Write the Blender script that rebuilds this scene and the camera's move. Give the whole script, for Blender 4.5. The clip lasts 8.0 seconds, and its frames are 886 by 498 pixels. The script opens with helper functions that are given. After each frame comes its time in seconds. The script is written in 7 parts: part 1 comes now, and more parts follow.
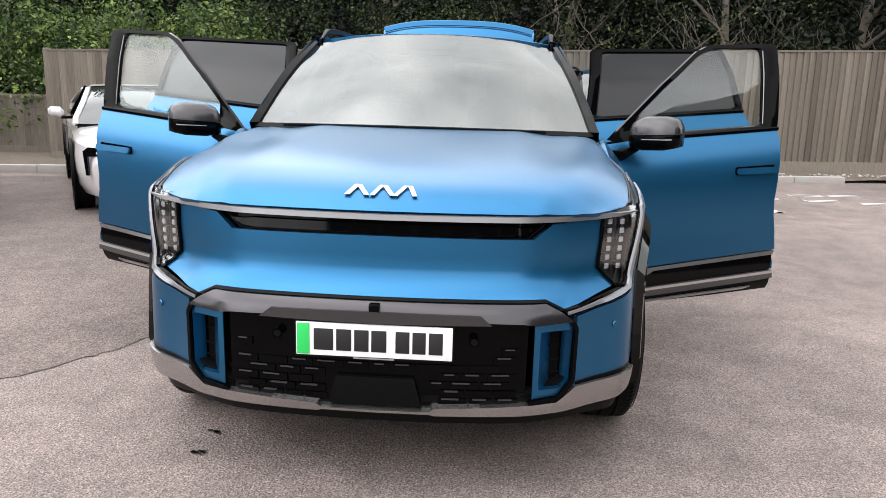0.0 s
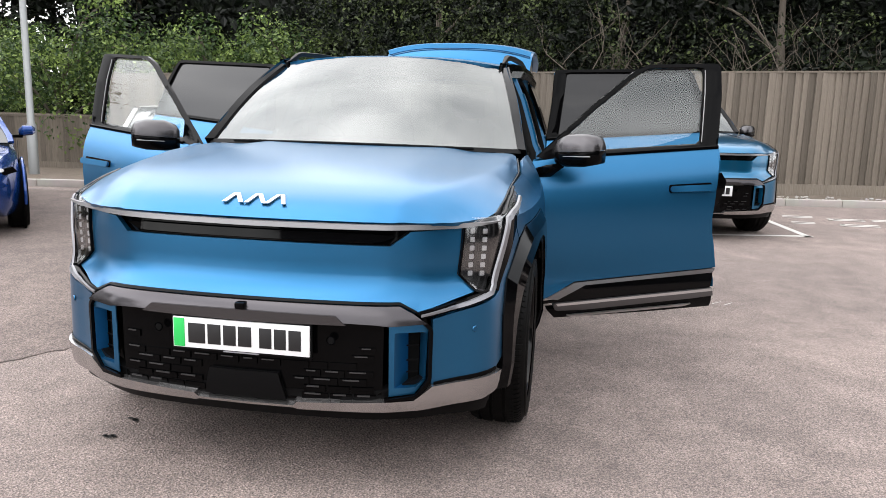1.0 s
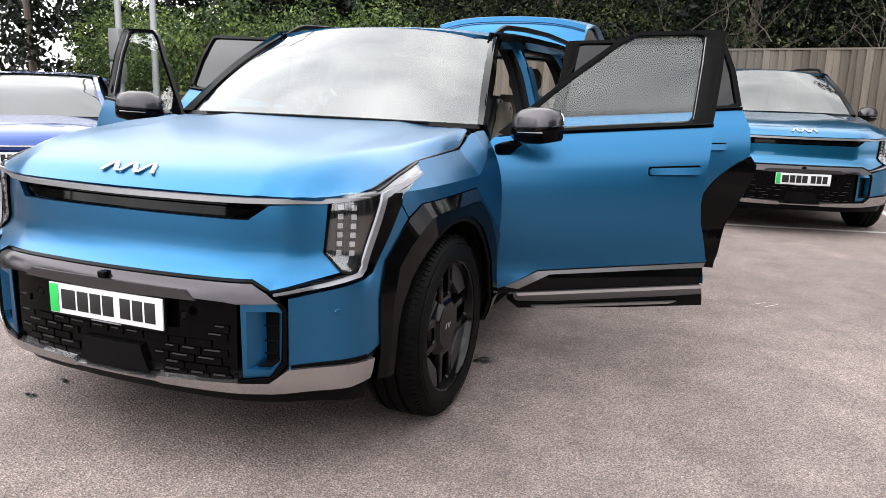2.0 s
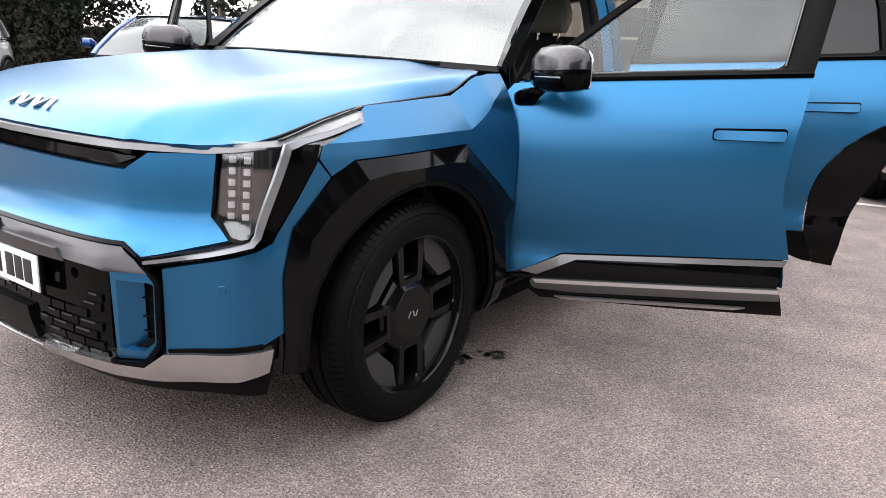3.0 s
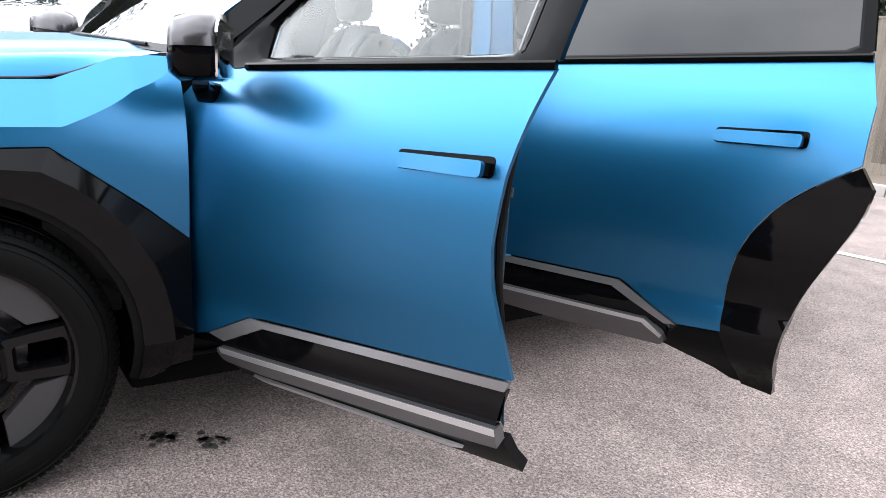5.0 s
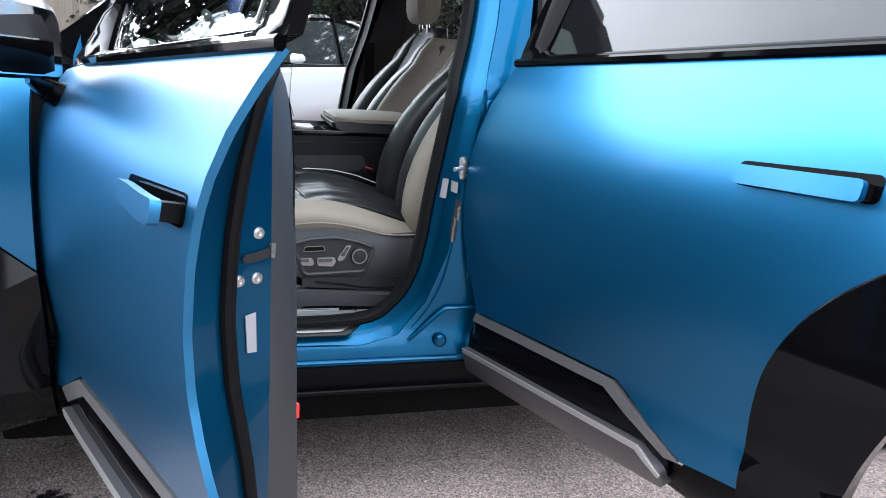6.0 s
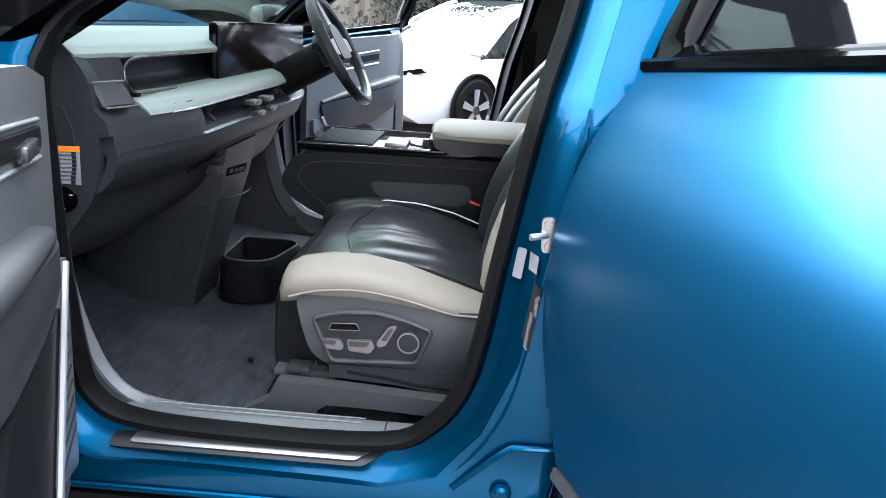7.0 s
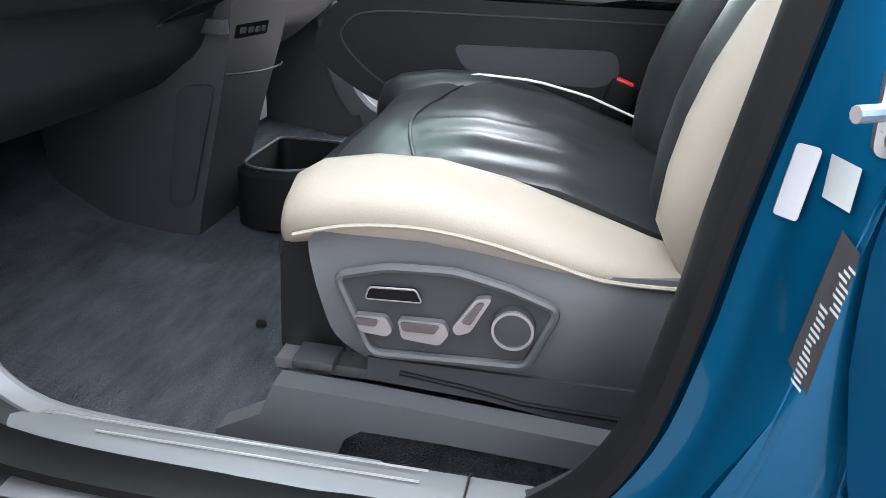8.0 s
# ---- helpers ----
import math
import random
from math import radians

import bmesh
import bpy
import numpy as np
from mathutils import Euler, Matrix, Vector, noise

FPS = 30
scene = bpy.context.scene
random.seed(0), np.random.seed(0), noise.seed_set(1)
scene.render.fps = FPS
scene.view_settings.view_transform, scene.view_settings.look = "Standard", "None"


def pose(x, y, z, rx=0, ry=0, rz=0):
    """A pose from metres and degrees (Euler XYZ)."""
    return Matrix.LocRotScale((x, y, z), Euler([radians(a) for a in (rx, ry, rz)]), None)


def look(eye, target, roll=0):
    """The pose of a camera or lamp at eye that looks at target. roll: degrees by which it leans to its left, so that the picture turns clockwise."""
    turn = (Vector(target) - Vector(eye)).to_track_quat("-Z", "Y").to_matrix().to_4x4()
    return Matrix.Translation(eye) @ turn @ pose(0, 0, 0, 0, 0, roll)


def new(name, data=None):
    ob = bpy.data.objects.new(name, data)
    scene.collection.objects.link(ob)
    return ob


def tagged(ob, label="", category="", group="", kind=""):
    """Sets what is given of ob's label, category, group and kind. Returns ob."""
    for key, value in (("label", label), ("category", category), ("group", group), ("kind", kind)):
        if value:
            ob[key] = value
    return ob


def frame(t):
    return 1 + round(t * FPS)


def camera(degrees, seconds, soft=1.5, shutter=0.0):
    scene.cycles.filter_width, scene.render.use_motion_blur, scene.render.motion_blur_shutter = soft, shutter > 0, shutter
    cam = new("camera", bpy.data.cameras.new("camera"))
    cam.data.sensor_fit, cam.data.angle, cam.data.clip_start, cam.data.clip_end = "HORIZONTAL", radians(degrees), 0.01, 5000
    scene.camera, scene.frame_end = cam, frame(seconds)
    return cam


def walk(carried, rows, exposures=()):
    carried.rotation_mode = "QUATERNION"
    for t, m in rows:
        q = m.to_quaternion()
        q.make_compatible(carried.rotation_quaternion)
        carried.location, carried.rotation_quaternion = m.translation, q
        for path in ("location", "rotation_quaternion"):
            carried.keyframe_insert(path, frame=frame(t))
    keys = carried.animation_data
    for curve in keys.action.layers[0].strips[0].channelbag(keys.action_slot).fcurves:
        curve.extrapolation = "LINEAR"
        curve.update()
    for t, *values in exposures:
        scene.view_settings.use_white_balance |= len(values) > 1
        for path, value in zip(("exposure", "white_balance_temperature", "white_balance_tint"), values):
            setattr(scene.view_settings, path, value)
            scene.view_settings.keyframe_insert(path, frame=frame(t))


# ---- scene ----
# ---- camera ----
cam = camera(60.2, 8.0, soft=0.75)
PATH = [
    (0, (0.372, -2.401, 1.393), (0.247, -0.448, 0.98), 1.6),
    (0.5, (0.751, -2.56, 1.397), (0.527, -0.609, 1.022), 1.6),
    (1, (1.156, -2.49, 1.394), (0.819, -0.552, 1.031), 1.6),
    (1.5, (1.642, -2.36, 1.394), (1.138, -0.46, 1.022), 1.6),
    (1.7, (1.841, -2.222, 1.381), (1.245, -0.352, 0.993), 1.6),
    (2.8, (2.379, -1.31, 1.352), (1.363, 0.333, 0.835), 2.7),
    (3, (2.456, -1.067, 1.305), (1.34, 0.502, 0.763), 2.7),
    (3.5, (2.551, -0.645, 1.273), (1.285, 0.793, 0.697), 2.8),
    (4, (2.678, -0.192, 1.274), (1.31, 1.143, 0.684), 3.1),
    (4.5, (2.912, 0.329, 1.245), (1.43, 1.565, 0.719), 4.1),
    (5, (3.057, 0.842, 1.246), (1.475, 1.954, 0.735), 4.1),
    (5.2, (3.062, 1.029, 1.224), (1.446, 2.09, 0.712), 4.1),
    (6.3, (2.655, 2.045, 1.236), (0.751, 2.399, 0.736), 3.9),
    (6.5, (2.524, 2.137, 1.258), (0.605, 2.379, 0.751), 3.8),
    (7, (2.115, 2.322, 1.252), (0.197, 2.264, 0.689), 3.9),
    (7.5, (1.741, 2.323, 1.147), (-0.129, 2.093, 0.476), 3.8),
    (7.9, (1.496, 2.262, 1.056), (-0.334, 1.995, 0.293), 4.4),
    (8, (1.417, 2.252, 1.025), (-0.404, 1.976, 0.246), 3.2),
]
walk(cam, [(t, look(eye, target, roll)) for t, eye, target, roll in PATH], [(0, 1.22, 6600, 9), (1.5, 1.27, 6600, 10), (3, 1.45, 6550, 10), (4.2, 1.95, 6300, 9), (5, 2.08, 6250, 9), (6.5, 2.9, 5850, 7), (7.3, 3.4, 5850, 7), (8, 3.8, 6100, 8)])

# ---- sky, sun ----
SUN_ELEV, SUN_AZ = radians(46), radians(255)
world = bpy.data.worlds.new("overcast_sky")
scene.world = world
world.use_nodes = True
wn, wl = world.node_tree.nodes, world.node_tree.links
sky = wn.new("ShaderNodeTexSky")
sky.sky_type, sky.sun_disc = "NISHITA", False
sky.sun_elevation, sky.sun_rotation = SUN_ELEV, SUN_AZ
sky.air_density, sky.dust_density, sky.ozone_density = 1.0, 0.6, 1.0
cloud = wn.new("ShaderNodeTexNoise")
cloud.inputs["Scale"].default_value, cloud.inputs["Detail"].default_value = 2.2, 5
cramp = wn.new("ShaderNodeValToRGB")
cramp.color_ramp.elements[0].position, cramp.color_ramp.elements[1].position = 0.35, 0.7
cramp.color_ramp.elements[0].color = (5.2, 5.35, 5.7, 1)
cramp.color_ramp.elements[1].color = (11.5, 11.5, 11.7, 1)
wmix = wn.new("ShaderNodeMixRGB")
wmix.inputs[0].default_value = 0.92
wl.new(cloud.outputs["Fac"], cramp.inputs[0])
wl.new(sky.outputs[0], wmix.inputs[1])
wl.new(cramp.outputs[0], wmix.inputs[2])
# the cloud is brightest round the hidden sun
wpos, wdot, wpow, wgain, wglow = wn.new("ShaderNodeTexCoord"), wn.new("ShaderNodeVectorMath"), wn.new("ShaderNodeMath"), wn.new("ShaderNodeMath"), wn.new("ShaderNodeVectorMath")
wdot.operation, wdot.inputs[1].default_value = "DOT_PRODUCT", Euler((math.pi / 2 - SUN_ELEV, 0, math.pi - SUN_AZ)).to_matrix() @ Vector((0, 0, 1))
wpow.operation, wpow.inputs[1].default_value, wpow.use_clamp = "POWER", 3.0, True
wgain.operation, wgain.inputs[1].default_value, wgain.inputs[2].default_value = "MULTIPLY_ADD", 0.8, 0.87
wglow.operation = "SCALE"
wl.new(wpos.outputs["Generated"], wdot.inputs[0])
wl.new(wdot.outputs["Value"], wpow.inputs[0])
wl.new(wpow.outputs[0], wgain.inputs[0])
wl.new(wgain.outputs[0], wglow.inputs["Scale"])
wl.new(wmix.outputs[0], wglow.inputs[0])
wl.new(wglow.outputs[0], wn["Background"].inputs[0])
wn["Background"].inputs[1].default_value = 0.15

sun = new("sun", bpy.data.lights.new("sun", "SUN"))
sun.data.energy, sun.data.angle, sun.data.color = 0.6, radians(150), (1.0, 0.96, 0.90)
sun.rotation_euler = Euler((math.pi / 2 - SUN_ELEV, 0, math.pi - SUN_AZ))


# ---- materials ----
def material(name, color, rough=0.5, metal=0.0, vary=0.0, scale=8.0, bump=0.0, bump_scale=200.0, coat=0.0, dirt=0.0, per_object=0.0,
             color2=None, spec=0.5, sheen=0.0, coat_rough=0.05, grain=None):
    m = bpy.data.materials.new(name)
    m.use_nodes = True
    n, l = m.node_tree.nodes, m.node_tree.links
    b = n["Principled BSDF"]
    b.inputs["Roughness"].default_value, b.inputs["Metallic"].default_value = rough, metal
    b.inputs["Coat Weight"].default_value, b.inputs["Coat Roughness"].default_value = coat, coat_rough
    b.inputs["Specular IOR Level"].default_value = spec
    b.inputs["Sheen Weight"].default_value = sheen
    co = n.new("ShaderNodeTexCoord")
    base = n.new("ShaderNodeMixRGB")
    base.inputs[1].default_value = (*color, 1)
    base.inputs[2].default_value = (*(color2 or [min(1, c * 1.5 + 0.01) for c in color]), 1)
    base.inputs[0].default_value = 0
    out = base.outputs[0]
    if vary:
        t = n.new("ShaderNodeTexNoise")
        t.inputs["Scale"].default_value, t.inputs["Detail"].default_value, t.inputs["Roughness"].default_value = scale, 6, 0.65
        src = co.outputs["Object"]
        if grain:
            mp = n.new("ShaderNodeMapping")
            mp.inputs["Scale"].default_value = grain
            l.new(src, mp.inputs["Vector"])
            oi0 = n.new("ShaderNodeObjectInfo")
            ad = n.new("ShaderNodeVectorMath")
            sc = n.new("ShaderNodeMath")
            sc.operation, sc.inputs[1].default_value = "MULTIPLY", 37.0
            l.new(oi0.outputs["Random"], sc.inputs[0])
            l.new(mp.outputs[0], ad.inputs[0])
            l.new(sc.outputs[0], ad.inputs[1])
            src = ad.outputs[0]
        l.new(src, t.inputs["Vector"])
        k = n.new("ShaderNodeMath")
        k.operation = "MULTIPLY"
        k.inputs[1].default_value = vary
        l.new(t.outputs["Fac"], k.inputs[0])
        l.new(k.outputs[0], base.inputs[0])
        r = n.new("ShaderNodeMath")
        r.operation = "MULTIPLY_ADD"
        r.inputs[1].default_value, r.inputs[2].default_value = 0.2 * vary, rough - 0.1 * vary
        l.new(t.outputs["Fac"], r.inputs[0])
        l.new(r.outputs[0], b.inputs["Roughness"])
    if dirt:
        t2 = n.new("ShaderNodeTexNoise")
        t2.inputs["Scale"].default_value, t2.inputs["Detail"].default_value = 1.3, 8
        l.new(co.outputs["Object"], t2.inputs["Vector"])
        d = n.new("ShaderNodeMixRGB")
        d.blend_type = "MULTIPLY"
        d.inputs[0].default_value = dirt
        l.new(out, d.inputs[1])
        l.new(t2.outputs["Color"], d.inputs[2])
        out = d.outputs[0]
    if per_object:
        oi = n.new("ShaderNodeObjectInfo")
        hs = n.new("ShaderNodeHueSaturation")
        mr = n.new("ShaderNodeMapRange")
        mr.inputs["To Min"].default_value, mr.inputs["To Max"].default_value = 1 - per_object, 1 + per_object
        l.new(oi.outputs["Random"], mr.inputs["Value"])
        l.new(mr.outputs[0], hs.inputs["Value"])
        l.new(out, hs.inputs["Color"])
        out = hs.outputs[0]
    l.new(out, b.inputs["Base Color"])
    if bump:
        t3 = n.new("ShaderNodeTexNoise")
        t3.inputs["Scale"].default_value, t3.inputs["Detail"].default_value = bump_scale, 4
        l.new(co.outputs["Object"], t3.inputs["Vector"])
        bp = n.new("ShaderNodeBump")
        bp.inputs["Strength"].default_value, bp.inputs["Distance"].default_value = bump, 0.01
        l.new(t3.outputs["Fac"], bp.inputs["Height"])
        l.new(bp.outputs[0], b.inputs["Normal"])
    return m


def glass(name, tint, f0=0.04, gloss_rough=0.0, power=5.0):
    """Tinted see-through pane whose gloss grows towards grazing angles, the same from both sides."""
    m = bpy.data.materials.new(name)
    m.use_nodes = True
    n, l = m.node_tree.nodes, m.node_tree.links
    tr, gl, mx, lw = (n.new("ShaderNode" + k) for k in ("BsdfTransparent", "BsdfGlossy", "MixShader", "LayerWeight"))
    tr.inputs[0].default_value = (*tint, 1)
    gl.inputs["Roughness"].default_value = gloss_rough
    lw.inputs["Blend"].default_value = 0.5
    pw, ma = n.new("ShaderNodeMath"), n.new("ShaderNodeMath")
    pw.operation, pw.inputs[1].default_value = "POWER", power
    ma.operation, ma.use_clamp = "MULTIPLY_ADD", True
    ma.inputs[1].default_value, ma.inputs[2].default_value = 1 - f0, f0
    l.new(lw.outputs["Facing"], pw.inputs[0])
    l.new(pw.outputs[0], ma.inputs[0])
    l.new(ma.outputs[0], mx.inputs[0])
    l.new(tr.outputs[0], mx.inputs[1])
    l.new(gl.outputs[0], mx.inputs[2])
    l.new(mx.outputs[0], n["Material Output"].inputs[0])
    return m


BLUE = material("satin_blue_paint", (0.007, 0.114, 0.254), 0.36, 0.88, vary=0.12, scale=900, bump=0.02, bump_scale=2500, color2=(0.013, 0.145, 0.303), coat=0.55, coat_rough=0.24)
BLUE_GLOSS = material("gloss_blue_paint", (0.004, 0.115, 0.235), 0.28, 0.8, vary=0.1, scale=900, coat=0.9, color2=(0.012, 0.16, 0.31))
# darker than the body: shade from the open doors is put into this blue
JAMB = material("shaded_blue_jamb_paint", (0.0010, 0.066, 0.150), 0.38, 0.90, vary=0.1, scale=600, coat=0.25, color2=(0.003, 0.086, 0.186))
ROYAL = material("royal_blue_paint", (0.003, 0.040, 0.20), 0.25, 0.5, vary=0.08, scale=700, coat=0.8, color2=(0.01, 0.07, 0.28))
WHITE = material("white_paint", (0.40, 0.41, 0.42), 0.3, 0.0, vary=0.05, scale=3, coat=1.0)
PEARL = material("pale_grey_pearl_paint", (0.62, 0.58, 0.57), 0.3, 0.1, vary=0.05, scale=3, coat=1.0)
GLOSS_BLACK = material("gloss_black_plastic", (0.0010, 0.0010, 0.0012), 0.05, vary=0.1, scale=30, spec=0.07)
PIANO_BLACK = material("piano_black_cladding", (0.0012, 0.0012, 0.0015), 0.05, vary=0.1, scale=30, spec=0.16)
SATIN_BLACK = material("satin_black_plastic", (0.0020, 0.0020, 0.0023), 0.40, vary=0.3, scale=60, bump=0.05, bump_scale=900, spec=0.07)
MATT_BLACK = material("matt_black_plastic", (0.0022, 0.0022, 0.0026), 0.65, vary=0.3, scale=60, bump=0.08, bump_scale=700, spec=0.10)
LINER = material("arch_liner", (0.0015, 0.0015, 0.0015), 0.9, vary=0.4, scale=20, spec=0.05)
RUBBER = material("tyre_rubber", (0.0018, 0.0018, 0.0018), 0.55, vary=0.4, scale=25, bump=0.1, bump_scale=300, color2=(0.006, 0.0058, 0.0055), spec=0.09)
SEAL = material("door_seal_rubber", (0.0016, 0.0016, 0.0018), 0.5, vary=0.3, scale=60, spec=0.09)
RIM_DARK = material("rim_gloss_black", (0.0016, 0.0016, 0.0019), 0.12, vary=0.2, scale=40, spec=0.26)
RIM_GREY = material("rim_grey_insert", (0.030, 0.029, 0.030), 0.45, 0.2, vary=0.25, scale=60)
SILVER = material("satin_silver", (0.55, 0.54, 0.54), 0.3, 0.85, vary=0.2, scale=120)
SKIRT_SILVER = material("worn_satin_silver", (0.40, 0.39, 0.39), 0.24, 0.95, vary=0.3, scale=40)
GREY_METAL = material("satin_grey_metal", (0.20, 0.195, 0.20), 0.36, 0.8, vary=0.2, scale=120)
DARK_METAL = material("dark_satin_metal", (0.070, 0.067, 0.070), 0.26, 0.8, vary=0.2, scale=120)
SHIELD_BLACK = material("dark_gloss_metal", (0.060, 0.056, 0.060), 0.20, 0.85, vary=0.2, scale=120)
CHROME = material("chrome", (0.80, 0.80, 0.81), 0.08, 1.0)
BOLT = material("zinc_plated_steel", (0.30, 0.30, 0.30), 0.28, 0.9, vary=0.2, scale=90)
WHITE_SHEET = material("white_label_paper", (0.22, 0.22, 0.235), 0.5, vary=0.05, scale=60)
PLATE_WHITE = material("plate_white", (0.74, 0.74, 0.75), 0.35, vary=0.05, scale=40, coat=0.3)
PLATE_GREEN = material("plate_green", (0.02, 0.50, 0.10), 0.35)
INK = material("black_ink", (0.006, 0.006, 0.007), 0.5)
DARK_PLASTIC = material("charcoal_interior_plastic", (0.0155, 0.016, 0.018), 0.5, vary=0.25, scale=30, bump=0.05, bump_scale=900, spec=0.3)
CARD_GREY = material("charcoal_door_lining", (0.019, 0.019, 0.021), 0.5, vary=0.25, scale=30, bump=0.05, bump_scale=900)
CARD_LIGHT = material("grey_door_lining", (0.048, 0.049, 0.052), 0.5, vary=0.25, scale=30, bump=0.05, bump_scale=900)
SILL_GREY = material("light_grey_interior_plastic", (0.098, 0.100, 0.104), 0.34, vary=0.2, scale=30, bump=0.04, bump_scale=900)
MID_PLASTIC = material("grey_interior_plastic", (0.036, 0.0365, 0.039), 0.46, vary=0.2, scale=30, bump=0.04, bump_scale=900, spec=0.35)
LIGHT_TRIM = material("sage_grey_dash_leather", (0.235, 0.262, 0.243), 0.45, vary=0.15, scale=50, bump=0.05, bump_scale=600)
BLACK_LEATHER = material("black_leather", (0.0042, 0.0046, 0.0054), 0.36, vary=0.3, scale=25, bump=0.06, bump_scale=500)
CONSOLE_BLACK = material("console_black_leather", (0.0026, 0.0028, 0.0034), 0.42, vary=0.3, scale=25, bump=0.06, bump_scale=500, spec=0.16)
CREAM = material("cream_leather", (0.182, 0.158, 0.128), 0.55, vary=0.25, scale=12, bump=0.10, bump_scale=420, color2=(0.234, 0.205, 0.168), spec=0.3)
PIPING = material("white_piping", (0.56, 0.54, 0.50), 0.5)
CARPET = material("charcoal_carpet", (0.004, 0.0045, 0.0058), 0.95, vary=1.5, scale=9, bump=1.0, bump_scale=260, color2=(0.062, 0.066, 0.076), spec=0.1, grain=(1.0, 3.2, 1.0))
SCREEN = material("dark_screen", (0.006, 0.004, 0.004), 0.16, spec=0.10)
RED = material("red_plastic", (0.5, 0.02, 0.02), 0.4)
AMBER = material("orange_label", (0.75, 0.22, 0.02), 0.5)
GLASS = glass("clear_glass", (0.90, 0.92, 0.91), 0.05)
SCREEN_GLASS = glass("windscreen_glass", (0.38, 0.43, 0.41), 0.175)
TINT = material("privacy_glass", (0.005, 0.005, 0.006), 0.03, spec=0.42)
LENS = glass("lamp_lens", (0.90, 0.905, 0.91), 0.11, 0.09, 2.6)
LED = material("lamp_reflector", (0.82, 0.82, 0.84), 0.25, 0.3)
LAMP_DARK = material("lamp_housing", (0.022, 0.022, 0.024), 0.35, 0.4)
LAMP_GREY = material("lamp_grey_reflector", (0.24, 0.24, 0.245), 0.28, 0.6)
DRL = material("frosted_light_bar", (0.20, 0.20, 0.215), 0.24, 0.4)
SILL_BAR = material("brushed_dark_sill_bar", (0.13, 0.127, 0.13), 0.34, 0.8, vary=0.2, scale=120)
WOOD = material("weathered_fence_wood", (0.045, 0.038, 0.030), 0.9, vary=1.3, scale=5, bump=0.7, bump_scale=60, per_object=0.32, color2=(0.225, 0.193, 0.160), spec=0.15, grain=(26, 26, 0.8))
CONCRETE = material("kerb_concrete", (0.36, 0.335, 0.31), 0.85, vary=0.6, scale=5, bump=0.3, bump_scale=80, dirt=0.3)
MARK = material("road_paint", (0.62, 0.60, 0.57), 0.75, vary=0.5, scale=14, color2=(0.40, 0.37, 0.35))
SOIL = material("leaf_litter_soil", (0.075, 0.055, 0.042), 0.95, vary=1.0, scale=7, bump=0.8, bump_scale=40, color2=(0.17, 0.14, 0.11))
BARK = material("tree_bark", (0.085, 0.070, 0.055), 0.9, vary=0.8, scale=9, bump=0.6, bump_scale=50)
GALV = material("galvanised_post", (0.27, 0.28, 0.28), 0.5, 0.5, vary=0.3, scale=8)
WET = material("oil_spot", (0.02, 0.018, 0.018), 0.6, vary=0.3, scale=30)


def leaf_material(name, dark, light):
    """Leaves that vary one by one, with lighter and darker clumps put into the colour."""
    m = bpy.data.materials.new(name)
    m.use_nodes = True
    n, l = m.node_tree.nodes, m.node_tree.links
    b = n["Principled BSDF"]
    b.inputs["Roughness"].default_value = 0.5
    b.inputs["Specular IOR Level"].default_value = 0.3
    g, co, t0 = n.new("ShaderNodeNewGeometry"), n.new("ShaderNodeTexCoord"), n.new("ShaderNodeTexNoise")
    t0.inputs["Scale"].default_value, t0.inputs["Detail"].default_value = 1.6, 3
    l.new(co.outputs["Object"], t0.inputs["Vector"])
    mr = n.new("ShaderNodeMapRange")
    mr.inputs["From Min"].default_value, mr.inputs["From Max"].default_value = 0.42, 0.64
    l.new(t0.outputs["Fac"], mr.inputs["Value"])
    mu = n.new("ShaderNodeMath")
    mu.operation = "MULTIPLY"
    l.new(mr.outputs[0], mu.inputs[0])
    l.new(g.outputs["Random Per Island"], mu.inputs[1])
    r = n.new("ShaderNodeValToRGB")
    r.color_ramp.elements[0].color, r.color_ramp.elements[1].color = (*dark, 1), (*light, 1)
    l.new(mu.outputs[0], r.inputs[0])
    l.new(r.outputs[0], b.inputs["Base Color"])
    t = n.new("ShaderNodeBsdfTranslucent")
    l.new(r.outputs[0], t.inputs[0])
    mx = n.new("ShaderNodeMixShader")
    mx.inputs[0].default_value = 0.3
    l.new(b.outputs[0], mx.inputs[1])
    l.new(t.outputs[0], mx.inputs[2])
    l.new(mx.outputs[0], n["Material Output"].inputs[0])
    return m


# near-black: the shade deep in the wood is put into this leaf colour
LEAF_SHADED = leaf_material("shaded_leaves", (0.002, 0.004, 0.002), (0.030, 0.043, 0.020))
LEAF_MID = leaf_material("ivy_leaves", (0.005, 0.010, 0.004), (0.13, 0.17, 0.06))
LEAF_BRIGHT = leaf_material("bright_leaves", (0.026, 0.055, 0.014), (0.36, 0.48, 0.13))


